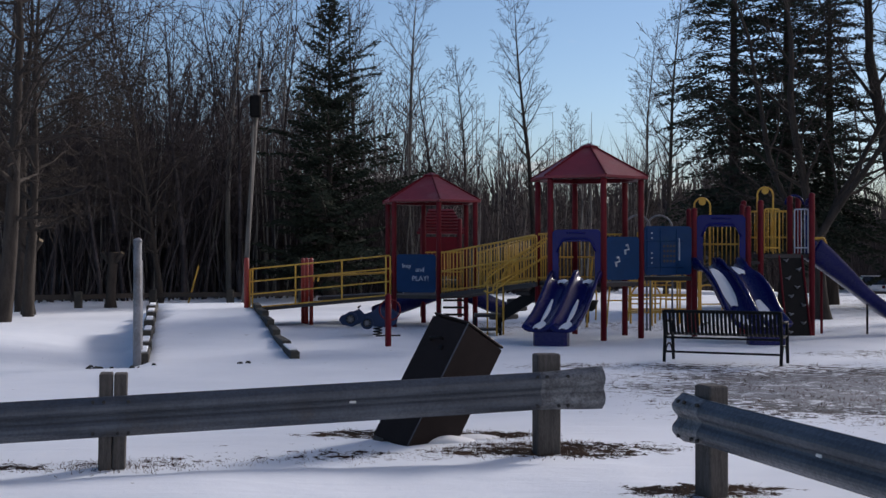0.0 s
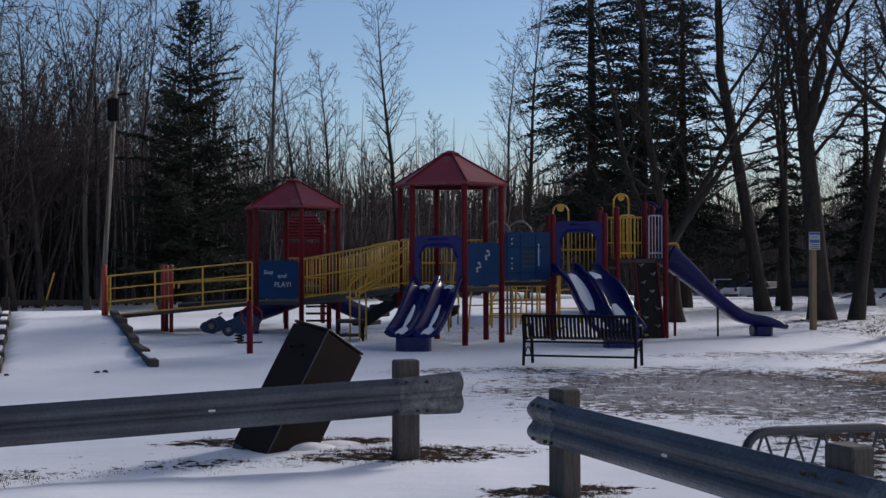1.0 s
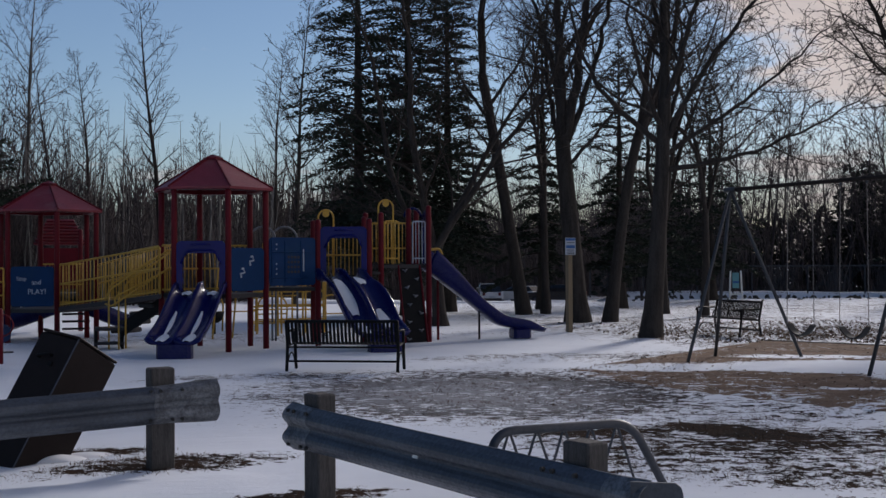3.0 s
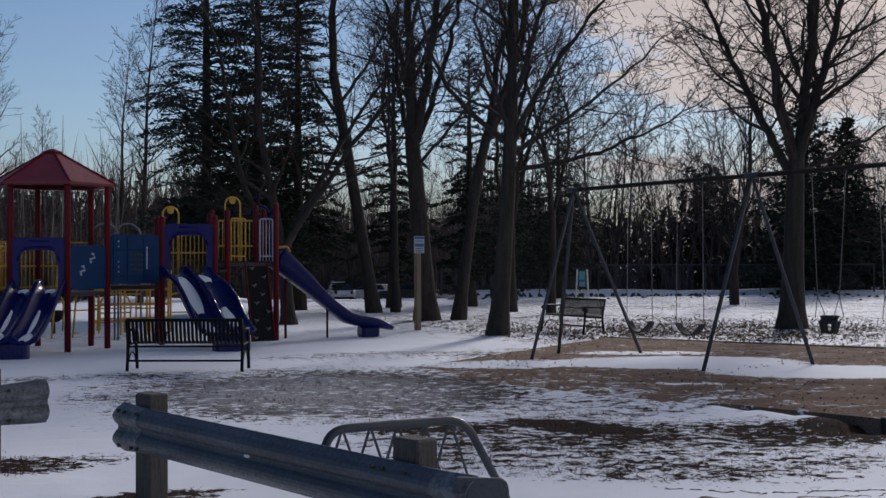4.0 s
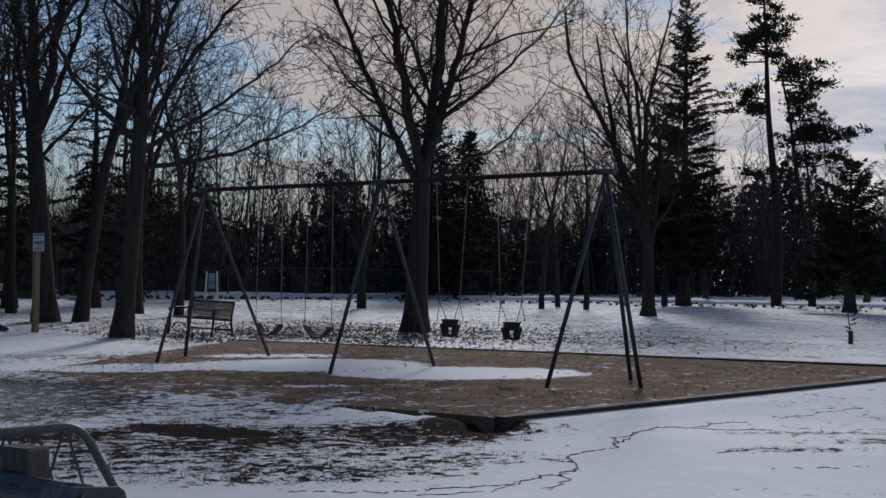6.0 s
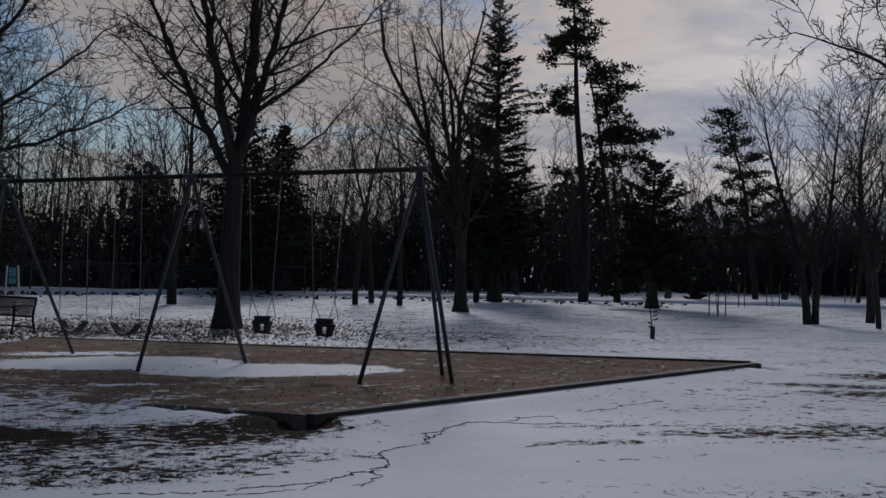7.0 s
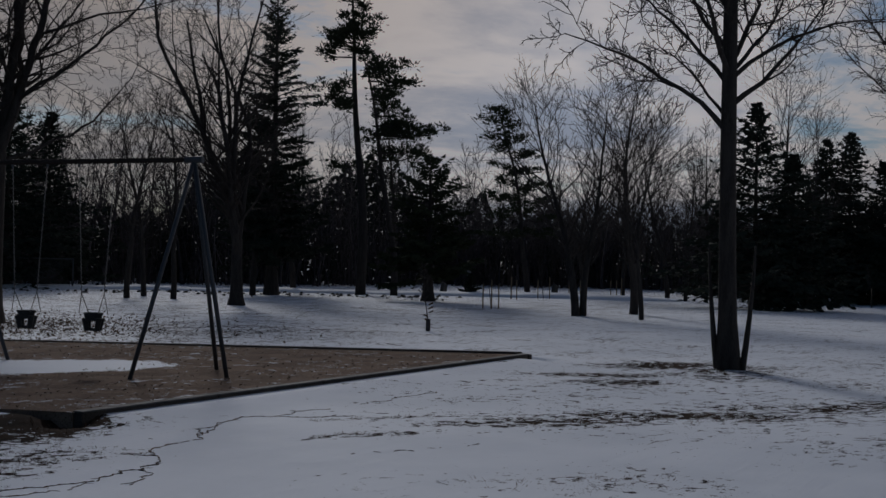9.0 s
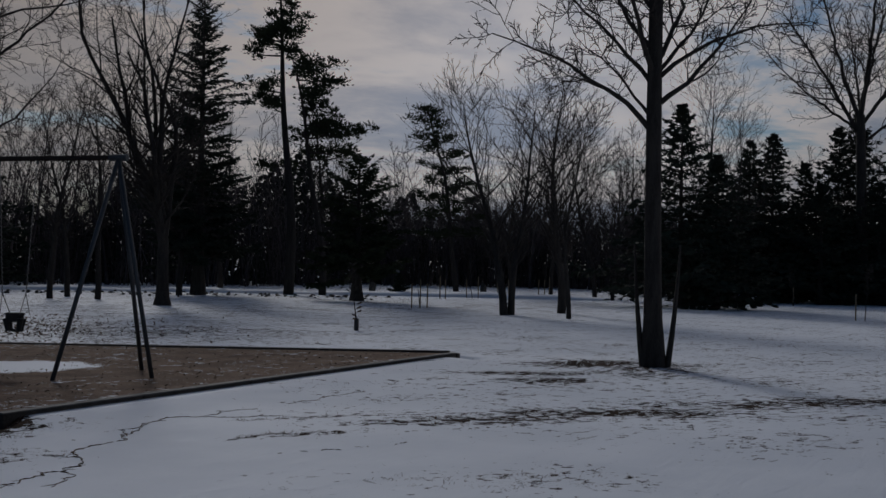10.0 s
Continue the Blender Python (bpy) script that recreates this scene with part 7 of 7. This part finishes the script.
def dense_tree(seed, x, y, h, r):
    rng = random.Random(seed)
    segs = straight_tree(seed, h, r, (x, y), (0.12 if seed == 301 else rng.uniform(-0.05, 0.08), 0), 0.22, [(13, 2.9, 66, 0.04, 0.02), (8, 2.2, 48, 0.13, -0.02), (5, 2.0, 50, 0.20, -0.06), (2, 0, 45, 0.24, -0.05)], 3, 0.38)
    tree_thing("park_tree", segs, (x, y), "dark bare tree with dense fine drooping twigs", BARK, "dense bare trees")


for seed, x, y, h, r in ((301, -10.95, 30.9, 11.5, 0.22), (302, -12.4, 36.5, 11.0, 0.18), (303, -11.2, 33.6, 10.5, 0.16), (304, -9.4, 41.5, 8.0, 0.12), (305, -13.6, 38.2, 12.0, 0.17)):
    dense_tree(seed, x, y, h, r)

# ---- sign post, cars, fence, board ----


def sign_post():
    x, y = 11.93, 28.2
    s = thing("park_sign", (x, y, 0), "tan wooden post with a small pale and blue notice", "sign")
    part("post", Solid().box((x, y, 1.02), (0.13, 0.13, 2.24), Matrix.Rotation(0.2, 4, "Z"), 0.01), TANWOOD, s)
    b = part("board", Solid().box((x + 0.0, y - 0.10, 2.10), (0.27, 0.02, 0.42), None, 0.008), SIGNGREY, s, "pale notice board with unreadable lines")
    part("heading", Solid().box((x, y - 0.114, 2.27), (0.25, 0.006, 0.055)), SIGNBLUE, b)
    part("band", Solid().box((x, y - 0.114, 2.09), (0.23, 0.006, 0.075)), SIGNBLUE, b)
    for z in (2.19, 2.01, 1.96, 1.92):
        part("text_line", Solid().box((x, y - 0.114, z), (0.19, 0.006, 0.016)), DARK, b)


sign_post()


def car(x, y, yaw, mat, label, tall=1.0):
    """A parked car built along x: lower body, cabin, glass, wheels, lamps."""
    c = thing("car", (0, 0, 0), label, "car", "parked cars")
    L, W = 4.5, 1.8
    prof = [(-2.25, 0.35), (-2.28, 0.62), (-2.15, 0.88), (-1.2, 0.98), (1.9, 1.0 + 0.06 * tall), (2.22, 0.95), (2.28, 0.6), (2.2, 0.34)]
    rings = []
    for yy, k in ((-W / 2, 0.93), (-W / 2 + 0.08, 1.0), (W / 2 - 0.08, 1.0), (W / 2, 0.93)):
        rings.append([(px * (0.985 if k < 1 else 1), yy, 0.66 + (pz - 0.66) * k) for px, pz in prof])
    body = part("body", Solid().loft(rings), mat, c)
    cab = [(-1.15, 0.97), (-0.45, 1.30 + 0.22 * tall), (0.2, 1.38 + 0.25 * tall), (1.5, 1.35 + 0.25 * tall), (2.1 - 0.25 * (1 - tall), 1.0)]
    rings = []
    for yy, k in ((-0.80, 0.0), (-0.66, 1.0), (0.66, 1.0), (0.80, 0.0)):
        rings.append([(px, yy if k == 0 else yy, 0.97 + (pz - 0.97) * (0.55 if k == 0 else 1.0)) for px, pz in cab])
    part("cabin", Solid().loft(rings), GLASS, c, "dark car windows")
    part("car_roof", Solid().box((0.62, 0, 1.37 + 0.25 * tall), (1.75, 1.25, 0.05), None, 0.02), mat, body)
    for px in (-1.4, 1.4):
        for py in (-0.82, 0.82):
            wheel = part("wheel", Solid().tube([(px, py - 0.1, 0.33), (px, py + 0.1, 0.33)], 0.33, 16), RUBBER, c)
            part("rim", Solid().tube([(px, py - 0.105, 0.33), (px, py + 0.105, 0.33)], 0.2, 10), STEEL, wheel)
    for py in (-0.62, 0.62):
        part("headlight", Solid().box((-2.22, py, 0.74), (0.12, 0.34, 0.14), None, 0.04), GLASS, c)
        part("tail_light", Solid().box((2.22, py, 0.84), (0.10, 0.22, 0.26), None, 0.03), RED, c)
    part("bumper", Solid().box((-2.25, 0, 0.42), (0.12, 1.6, 0.2), None, 0.05), DARK, c)
    part("bumper", Solid().box((2.25, 0, 0.42), (0.12, 1.6, 0.2), None, 0.05), DARK, c)
    part("number_plate", Solid().box((2.29, 0, 0.62), (0.02, 0.5, 0.12)), SIGNGREY, c)
    c.matrix_basis = Matrix.Translation((x, y, ground_z(x, y))) @ Matrix.Rotation(yaw, 4, "Z")
    return c


for az, dist, turn, mat, lab, tall in ((18.9, 98, -100, CARWHITE, "white sport utility car parked beyond the trees", 1.0),
                                       (20.25, 99, -62, CARWHITE, "white saloon car parked beyond the trees", 0.1), (21.9, 97, -40, CARBLACK, "black car parked beyond the trees", 0.5)):
    x, y = polar(az, dist)
    car(x, y, radians(turn), mat, lab, tall)


def snow_bank():
    s = Solid()
    rng = random.Random(3)
    rings = []
    for i in range(60):
        a = 8 + i * 1.05
        x, y = polar(a, 66 if a > 24 else 55)
        h = 0.16 + 0.16 * noise.noise(Vector((i * 0.4, 0, 0))) + rng.uniform(0, 0.08)
        h *= 0.2 if 15 < a < 24 else 1.0
        u = Vector(polar(a, 1.0))
        rings.append([(x - u.x * k, y - u.y * k, z) for k, z in ((1.3, -0.6), (0.6, h * 0.5), (0.0, h), (-0.8, h * 0.6), (-1.6, -0.6))])
    s.loft(rings, False, False)
    lone("snow_bank", s, SNOWCAP, "low ploughed snow bank along the wood's edge", "snow bank", kind="stuff", smooth=True)


snow_bank()


def bank_clods():
    """Dirty clods thrown up by the plough along the bank."""
    rng = random.Random(44)
    s = Solid()
    for _ in range(300):
        a = rng.uniform(24.5, 60)
        x, y = polar(a, 62 + rng.gauss(0, 2.2))
        r = rng.uniform(0.025, 0.09)
        s.tube([(x, y, -0.05), (x + rng.gauss(0, 0.03), y, r * 0.6), (x + rng.gauss(0, 0.05), y, r * 1.1)], [r * rng.uniform(1.2, 2.4), r, r * 0.3], 5)
    lone("dirt_clods", s, TIMBER, "dirty clods along the low snow bank", "dirt clods", kind="stuff")


bank_clods()


def far_fence():
    f = thing("chain_link_fence", (30, 57, 0), "dark chain-link fence in front of the far woods", "fence")
    pts = [polar(23.4 + 2.4 * i, 65.5) for i in range(9)]
    for x, y in pts:
        part("post", Solid().tube([(x, y, -0.1), (x, y, 1.55)], 0.045, 6), SWING, f)
    for (x, y), (u, v) in zip(pts, pts[1:]):
        part("top_rail", Solid().tube([(x, y, 1.5), (u, v, 1.5)], 0.035, 6), SWING, f)
        w = Solid()
        n = 26
        for i in range(n):
            s = i / n
            for a, b in ((0.0, 1.5), (1.5, 0.0)):
                p, q = Vector((x, y, a)).lerp(Vector((u, v, a)), s), Vector((x, y, b)).lerp(Vector((u, v, b)), min(1, s + 0.5))
                if s + 0.5 <= 1:
                    w.tube([p, q], 0.008, 3, False)
        part("mesh_wire", w, SWING, f)


far_fence()


def teal_board():
    x, y = 25.66, 43.98
    n = Vector((-0.5, -0.86, 0))
    d = Vector((0.86, -0.5, 0))
    c = Vector((x, y, 0))
    b = thing("notice_stand", (x, y, 0), "white framed stand with a pale teal board", "notice stand")
    for s in (-1, 1):
        part("leg", Solid().tube([c + d * 0.26 * s, c + d * 0.20 * s + Vector((0, 0, 1.35))], 0.035, 6), WHITE, b)
        part("leg", Solid().tube([c + d * 0.26 * s - n * 0.4, c + d * 0.20 * s + Vector((0, 0, 1.35))], 0.03, 6), WHITE, b)
    part("crossbar", Solid().tube([c - d * 0.22 + Vector((0, 0, 0.42)), c + d * 0.22 + Vector((0, 0, 0.42))], 0.03, 6), WHITE, b)
    part("board", Solid().slab([c + n * 0.04 + d * u + Vector((0, 0, z)) for u, z in ((-0.13, 0.66), (0.13, 0.66), (0.13, 1.28), (-0.13, 1.28))], n * 0.03), TEAL, b, "pale teal board")
    part("band", Solid().slab([c + n * 0.075 + d * u + Vector((0, 0, z)) for u, z in ((-0.12, 0.86), (0.12, 0.86), (0.12, 0.94), (-0.12, 0.94))], n * 0.004), SIGNBLUE, b)


teal_board()

# ---- saplings and stakes on the open snow ----


def sapling(x, y, h, stakes, seed):
    s = thing("sapling", (x, y, 0), "young bare sapling with support stakes" if stakes else "young bare sapling with a trunk guard", "sapling", "saplings")
    rng = random.Random(seed)
    segs = straight_tree(seed, h, 0.022, (x, y), (0, 0), 0.45, SLIM, 2, 0.14)
    v, f = tubes(segs, (5, 3, 3))
    part("stem", quick_mesh("stem", v, f), BARK, s)
    if not stakes:
        part("guard", Solid().tube([(x, y, 0.0), (x, y, 0.30)], 0.06, 8), DARK, s, "dark trunk guard")
        for i in range(5):
            a = rng.uniform(0, 6)
            part("leaf", Solid().tube([(x, y, 0.25 + 0.1 * i), (x + 0.12 * math.cos(a), y + 0.12 * math.sin(a), 0.3 + 0.1 * i)], [0.012, 0.03], 4), LEAF, s)
    for i in range(stakes):
        a = i * 2.1 + seed
        q = (x + 0.35 * math.cos(a), y + 0.35 * math.sin(a))
        part("stake", Solid().tube([(*q, -0.1), (*q, 0.95 + 0.15 * (i % 2))], 0.028, 5), TANWOOD, s)


sapling(26.75, 16.0, 1.7, 0, 401)
for i, (az, d, n) in enumerate(((61.4, 48, 3), (63.8, 65, 2), (67.1, 71, 3), (62.3, 62, 2), (65.2, 68, 2), (78.2, 64, 1), (81.2, 47, 1))):
    x, y = polar(az, d)
    sapling(x, y, 2.0, n, 410 + i)
x, y = polar(60.4, 67)
conifer("young_fir", 90, (x, y), 1.3, 0.75, "small dark fir on the open snow", 0.02, 0.14, 7, 5, 0.16, 0.0, rise=0.3, r=0.03)
x, y = polar(60.35, 68)
m = thing("marker_post", (x, y, 0), "slim pale marker post behind a small fir", "post")
part("post", Solid().box((x, y, 0.7), (0.16, 0.12, 1.5)), PIPE, m)
for az, d in ((59.2, 70), (64.3, 72)):
    x, y = polar(az, d)
    q = thing("memorial_stone", (x, y, 0), "low dark stone standing in the snow", "stone", "memorial stones")
    part("stone", Solid().box((x, y, 0.28), (0.5, 0.22, 0.7), Matrix.Rotation(0.3, 4, "Y"), 0.06), TIMBER, q)

# ---- spring rider and spinner ----


def spring_rider():
    s = thing("spring_rider", (-1.5, 25.45, 0), "dark blue car-shaped spring rider", "spring rider")
    y0 = 25.3

    def outline(pts, y, t):
        return Solid().slab([(x, y, z) for x, z in pts], (0, t, 0))
    hull = [(-2.12, 0.34), (-2.05, 0.24), (-1.85, 0.20), (-1.62, 0.30), (-1.45, 0.22), (-1.10, 0.18), (-0.95, 0.26), (-0.93, 0.46), (-1.05, 0.55), (-1.25, 0.52), (-1.32, 0.62), (-1.40, 0.52), (-1.62, 0.44), (-1.74, 0.55), (-1.92, 0.46), (-2.08, 0.42)]
    for dy in (0.0, 0.42):
        side = part("side_panel", outline(hull, y0 + dy, 0.05), RIDER, s, "dark blue car-shaped panel")
        for x, z, r in ((-1.88, 0.36, 0.14), (-1.54, 0.28, 0.13)):
            w = part("wheel", Solid().tube([(x, y0 + dy - 0.05, z), (x, y0 + dy + 0.07, z)], r, 18), RIDER, side)
            part("rim", Solid().tube([(x, y0 + dy - 0.062, z), (x, y0 + dy - 0.03, z)], r * 0.66, 16), BLACK, w)
            for e in range(4):
                t = e * math.pi / 4 + 0.3
                part("spoke", Solid().tube([(x - r * 0.55 * math.cos(t), y0 + dy - 0.066, z - r * 0.55 * math.sin(t)), (x + r * 0.55 * math.cos(t), y0 + dy - 0.066, z + r * 0.55 * math.sin(t))], 0.011, 5), PIPE, w)

    part("seat", Solid().box((-1.35, y0 + 0.23, 0.40), (0.45, 0.44, 0.05), None, 0.02), RIDER, s)
    part("handlebar", Solid().tube([(-1.72, y0 - 0.1, 0.60), (-1.72, y0 + 0.58, 0.60)], 0.018, 6), BLACK, s)
    helix = [(-1.34 + 0.085 * math.cos(t * 0.6), y0 + 0.23 + 0.085 * math.sin(t * 0.6), 0.0 + 0.0058 * t) for t in range(58)]
    part("spring", Solid().tube(helix, 0.016, 5), BLACK, s, smooth=True)


spring_rider()


def spinner():
    x, y = -1.0, 22.7
    s = thing("spinner_post", (x, y, 0), "red standing spinner post with a red hoop", "spinner")
    part("post", Solid().tube([(x, y, -0.1), (x, y, 0.92)], 0.058, 12), RED, s, smooth=True)
    part("hoop", Solid().tube(arc((x + 0.03, y, 0.66), 0.19, 0, 360, 20), 0.014, 6), RED, s, "dark red hoop handle", smooth=True)
    part("footrest", Solid().tube([(x - 0.22, y - 0.05, 0.19), (x + 0.22, y + 0.05, 0.19)], 0.016, 6), DARK, s)
    part("cap", Solid().tube([(x, y, 0.92), (x, y, 0.96)], [0.058, 0.02], 12), RED, s)


spinner()


def tub_swings():
    for x, y in ((2.95, 30.2), (3.55, 30.6)):
        t = thing("tub_seat", (x, y, 0), "small dark tub seat under the play structure", "tub seat", "tub seats")
        part("tub", Solid().tube([(x, y, 0.28), (x, y, 0.34), (x, y, 0.55)], [0.12, 0.2, 0.27], 12), BLACK, t, smooth=True)
        part("stem", Solid().tube([(x, y, -0.1), (x, y, 0.3)], 0.05, 8), BLACK, t)


tub_swings()

# ---- litter, tufts, the crack in the snow ----


def leaf_litter():
    rng = random.Random(8)
    v, f = [], []
    for _ in range(2600):
        u, w = rng.random(), rng.random()
        k = ((1 - u) * (1 - w), u * (1 - w), u * w, (1 - u) * w)
        p = sum((PAD[i] * k[i] for i in range(4)), Vector((0, 0)))
        z = sum(PAD_Z[i] * k[i] for i in range(4)) + 0.008
        if any(((p.x - cx) / ax) ** 2 + ((p.y - cy) / ay) ** 2 < 0.8 for cx, cy, ax, ay, _, _ in PAD_SNOW[:2]):
            continue
        a, s = rng.uniform(0, 6.28), rng.uniform(0.014, 0.036)
        c, sn = math.cos(a) * s, math.sin(a) * s
        b = len(v)
        lift = rng.uniform(0.004, 0.03)
        v += [(p.x - c, p.y - sn, z), (p.x + sn * 0.55, p.y - c * 0.55, z + lift * 0.6), (p.x + c, p.y + sn, z + lift), (p.x - sn * 0.55, p.y + c * 0.55, z + lift * 0.3)]
        f.append((b, b + 1, b + 2, b + 3))
    # under the maples past the pad
    for _ in range(7000):
        x, y = rng.gauss(17.6, 3.8), rng.gauss(24.6, 3.2)
        if y < 0.9 * x - 8 or x < 12.5 or (x < 15.5 and y < 22.5):
            continue
        a, s = rng.uniform(0, 6.28), rng.uniform(0.022, 0.058)
        c, sn = math.cos(a) * s, math.sin(a) * s
        z = ground_z(x, y) + 0.004
        b = len(v)
        lift = rng.uniform(0.02, 0.06)
        v += [(x - c, y - sn, z), (x + sn * 0.55, y - c * 0.55, z + lift * 0.6), (x + c, y + sn, z + lift), (x - sn * 0.55, y + c * 0.55, z + lift * 0.3)]
        f.append((b, b + 1, b + 2, b + 3))
    lone("leaf_litter", mesh_of("leaf_litter", v, f), LEAF, "dry brown leaves scattered over the pad and under maples", "leaves", kind="stuff")


leaf_litter()


def grass_tufts():
    rng = random.Random(15)
    v, f = [], []

    def tuft(x, y, n, h):
        z = ground_z(x, y)
        for _ in range(n):
            a, l = rng.uniform(0, 6.28), h * rng.uniform(0.5, 1.3)
            px, py = x + rng.gauss(0, 0.035), y + rng.gauss(0, 0.035)
            dx, dy = math.cos(a), math.sin(a)
            w = rng.uniform(0.003, 0.006)
            b = len(v)
            v.extend([(px - dy * w, py + dx * w, z - 0.01), (px + dy * w, py - dx * w, z - 0.01), (px + dx * l * 0.8, py + dy * l * 0.8, z + l * 0.45)])
            f.append((b, b + 1, b + 2))
    count = 0
    while count < 3000:
        x, y = rng.uniform(-6, 26), rng.uniform(3, 26)
        b = bare_at(x, y)
        if 8.5 < x < 19 and 9.4 < y < 20:
            continue
        if x > 13 and rng.random() < 0.6:
            continue
        if b > 0.34 and rng.random() < b:
            tuft(x, y, 6, 0.03 + 0.06 * b)
            count += 1
    k = 0
    while k < 2600:
        x, y = rng.uniform(4.0, 9.6), rng.uniform(7.6, 12.6)
        if y > 12.4 - 0.35 * (x - 4) + 0.6 or x > 9.0 - 0.22 * (y - 9.1) or bare_at(x, y) + 0.25 * noise.noise(Vector((x * 1.2, y * 2.2, 3))) < 0.40:
            k += 0.2
            continue
        tuft(x, y, 4, 0.035)
        k += 1
    for _ in range(420):
        x, y = rng.gauss(0.55, 0.5), rng.gauss(10.9, 0.35)
        if bare_at(x, y) > 0.35:
            tuft(x, y, 6, 0.045)
    for cx, cy, sx in ((A1.x, A1.y, 0.5), (A2.x, A2.y, 0.55), (B1.x, B1.y, 0.35), (-0.45, 11.2, 0.45), (0.5, 11.25, 0.35)):
        for _ in range(70):
            tuft(cx + rng.gauss(0, sx * 0.6), cy + rng.gauss(0, 0.12), 6, 0.055)
    for _ in range(240):
        x = rng.uniform(-4.8, 0.6)
        tuft(x, 9.66 + 0.216 * (x + 2.56) + rng.gauss(0, 0.13), 6, 0.026)
    lone("grass_tufts", mesh_of("grass_tufts", v, f), GRASS, "short dead grass tufts poking through snow", "grass", kind="stuff")


grass_tufts()


def snow_crack():
    lines = [
        [(5.4, 7.55), (6.0, 7.2), (6.6, 6.98), (7.0, 6.8), (7.6, 6.9), (7.95, 7.02), (8.1, 7.28), (8.3, 7.5), (8.8, 7.62), (9.3, 7.8), (10.0, 8.18), (10.55, 8.38), (10.9, 8.16), (11.2, 7.8), (11.55, 7.62)],
        [(6.1, 6.9), (6.6, 6.72), (7.0, 6.8)], [(7.05, 6.45), (7.3, 6.6), (7.6, 6.9)], [(8.1, 7.28), (8.0, 7.5), (8.3, 7.5)], [(9.3, 7.8), (9.6, 8.1), (9.9, 8.12)], [(10.9, 8.16), (11.4, 8.32), (11.9, 8.2)],
        [(12.6, 8.25), (13.2, 8.20), (13.6, 8.33), (14.4, 8.30)], [(9.2, 6.0), (9.7, 5.75), (10.6, 5.4)], [(11.2, 5.9), (12.1, 5.3), (12.6, 5.05)], [(12.0, 6.6), (13.0, 6.05), (14.0, 5.3)],
    ]
    rng = random.Random(31)
    s = Solid()
    for n_line, pts in enumerate(lines):
        side = 0.0
        for (x, y), (u, w) in zip(pts, pts[1:]):
            n = max(6, int(math.dist((x, y), (u, w)) / 0.045))
            d = Vector((u - x, w - y, 0)).normalized()
            prev = None
            for i in range(n + 1):
                k = i / n
                side = side * 0.55 + rng.gauss(0, 0.024)
                q = Vector((x + (u - x) * k, y + (w - y) * k, 0)) + Vector((-d.y, d.x, 0)) * side
                q.z = ground_z(q.x, q.y) + 0.001
                if prev and rng.random() < (0.93 if n_line < 7 else 0.55):
                    r = rng.uniform(0.003, 0.010) * (1.0 if n_line == 0 else 0.7)
                    s.tube([prev, (prev + q) / 2 + Vector((0, 0, 0.002)), q], [r * 0.6, r, r * 0.6], 4)
                if n_line < 7 and rng.random() < 0.22:
                    e = q + Vector((rng.gauss(0, 0.05), rng.gauss(0, 0.05), 0))
                    s.tube([q, e], [0.004, 0.001], 3)
                prev = q
    lone("snow_crack", s, LEAF, "dark ragged line of litter along a crack in snow", "litter", kind="stuff")


snow_crack()
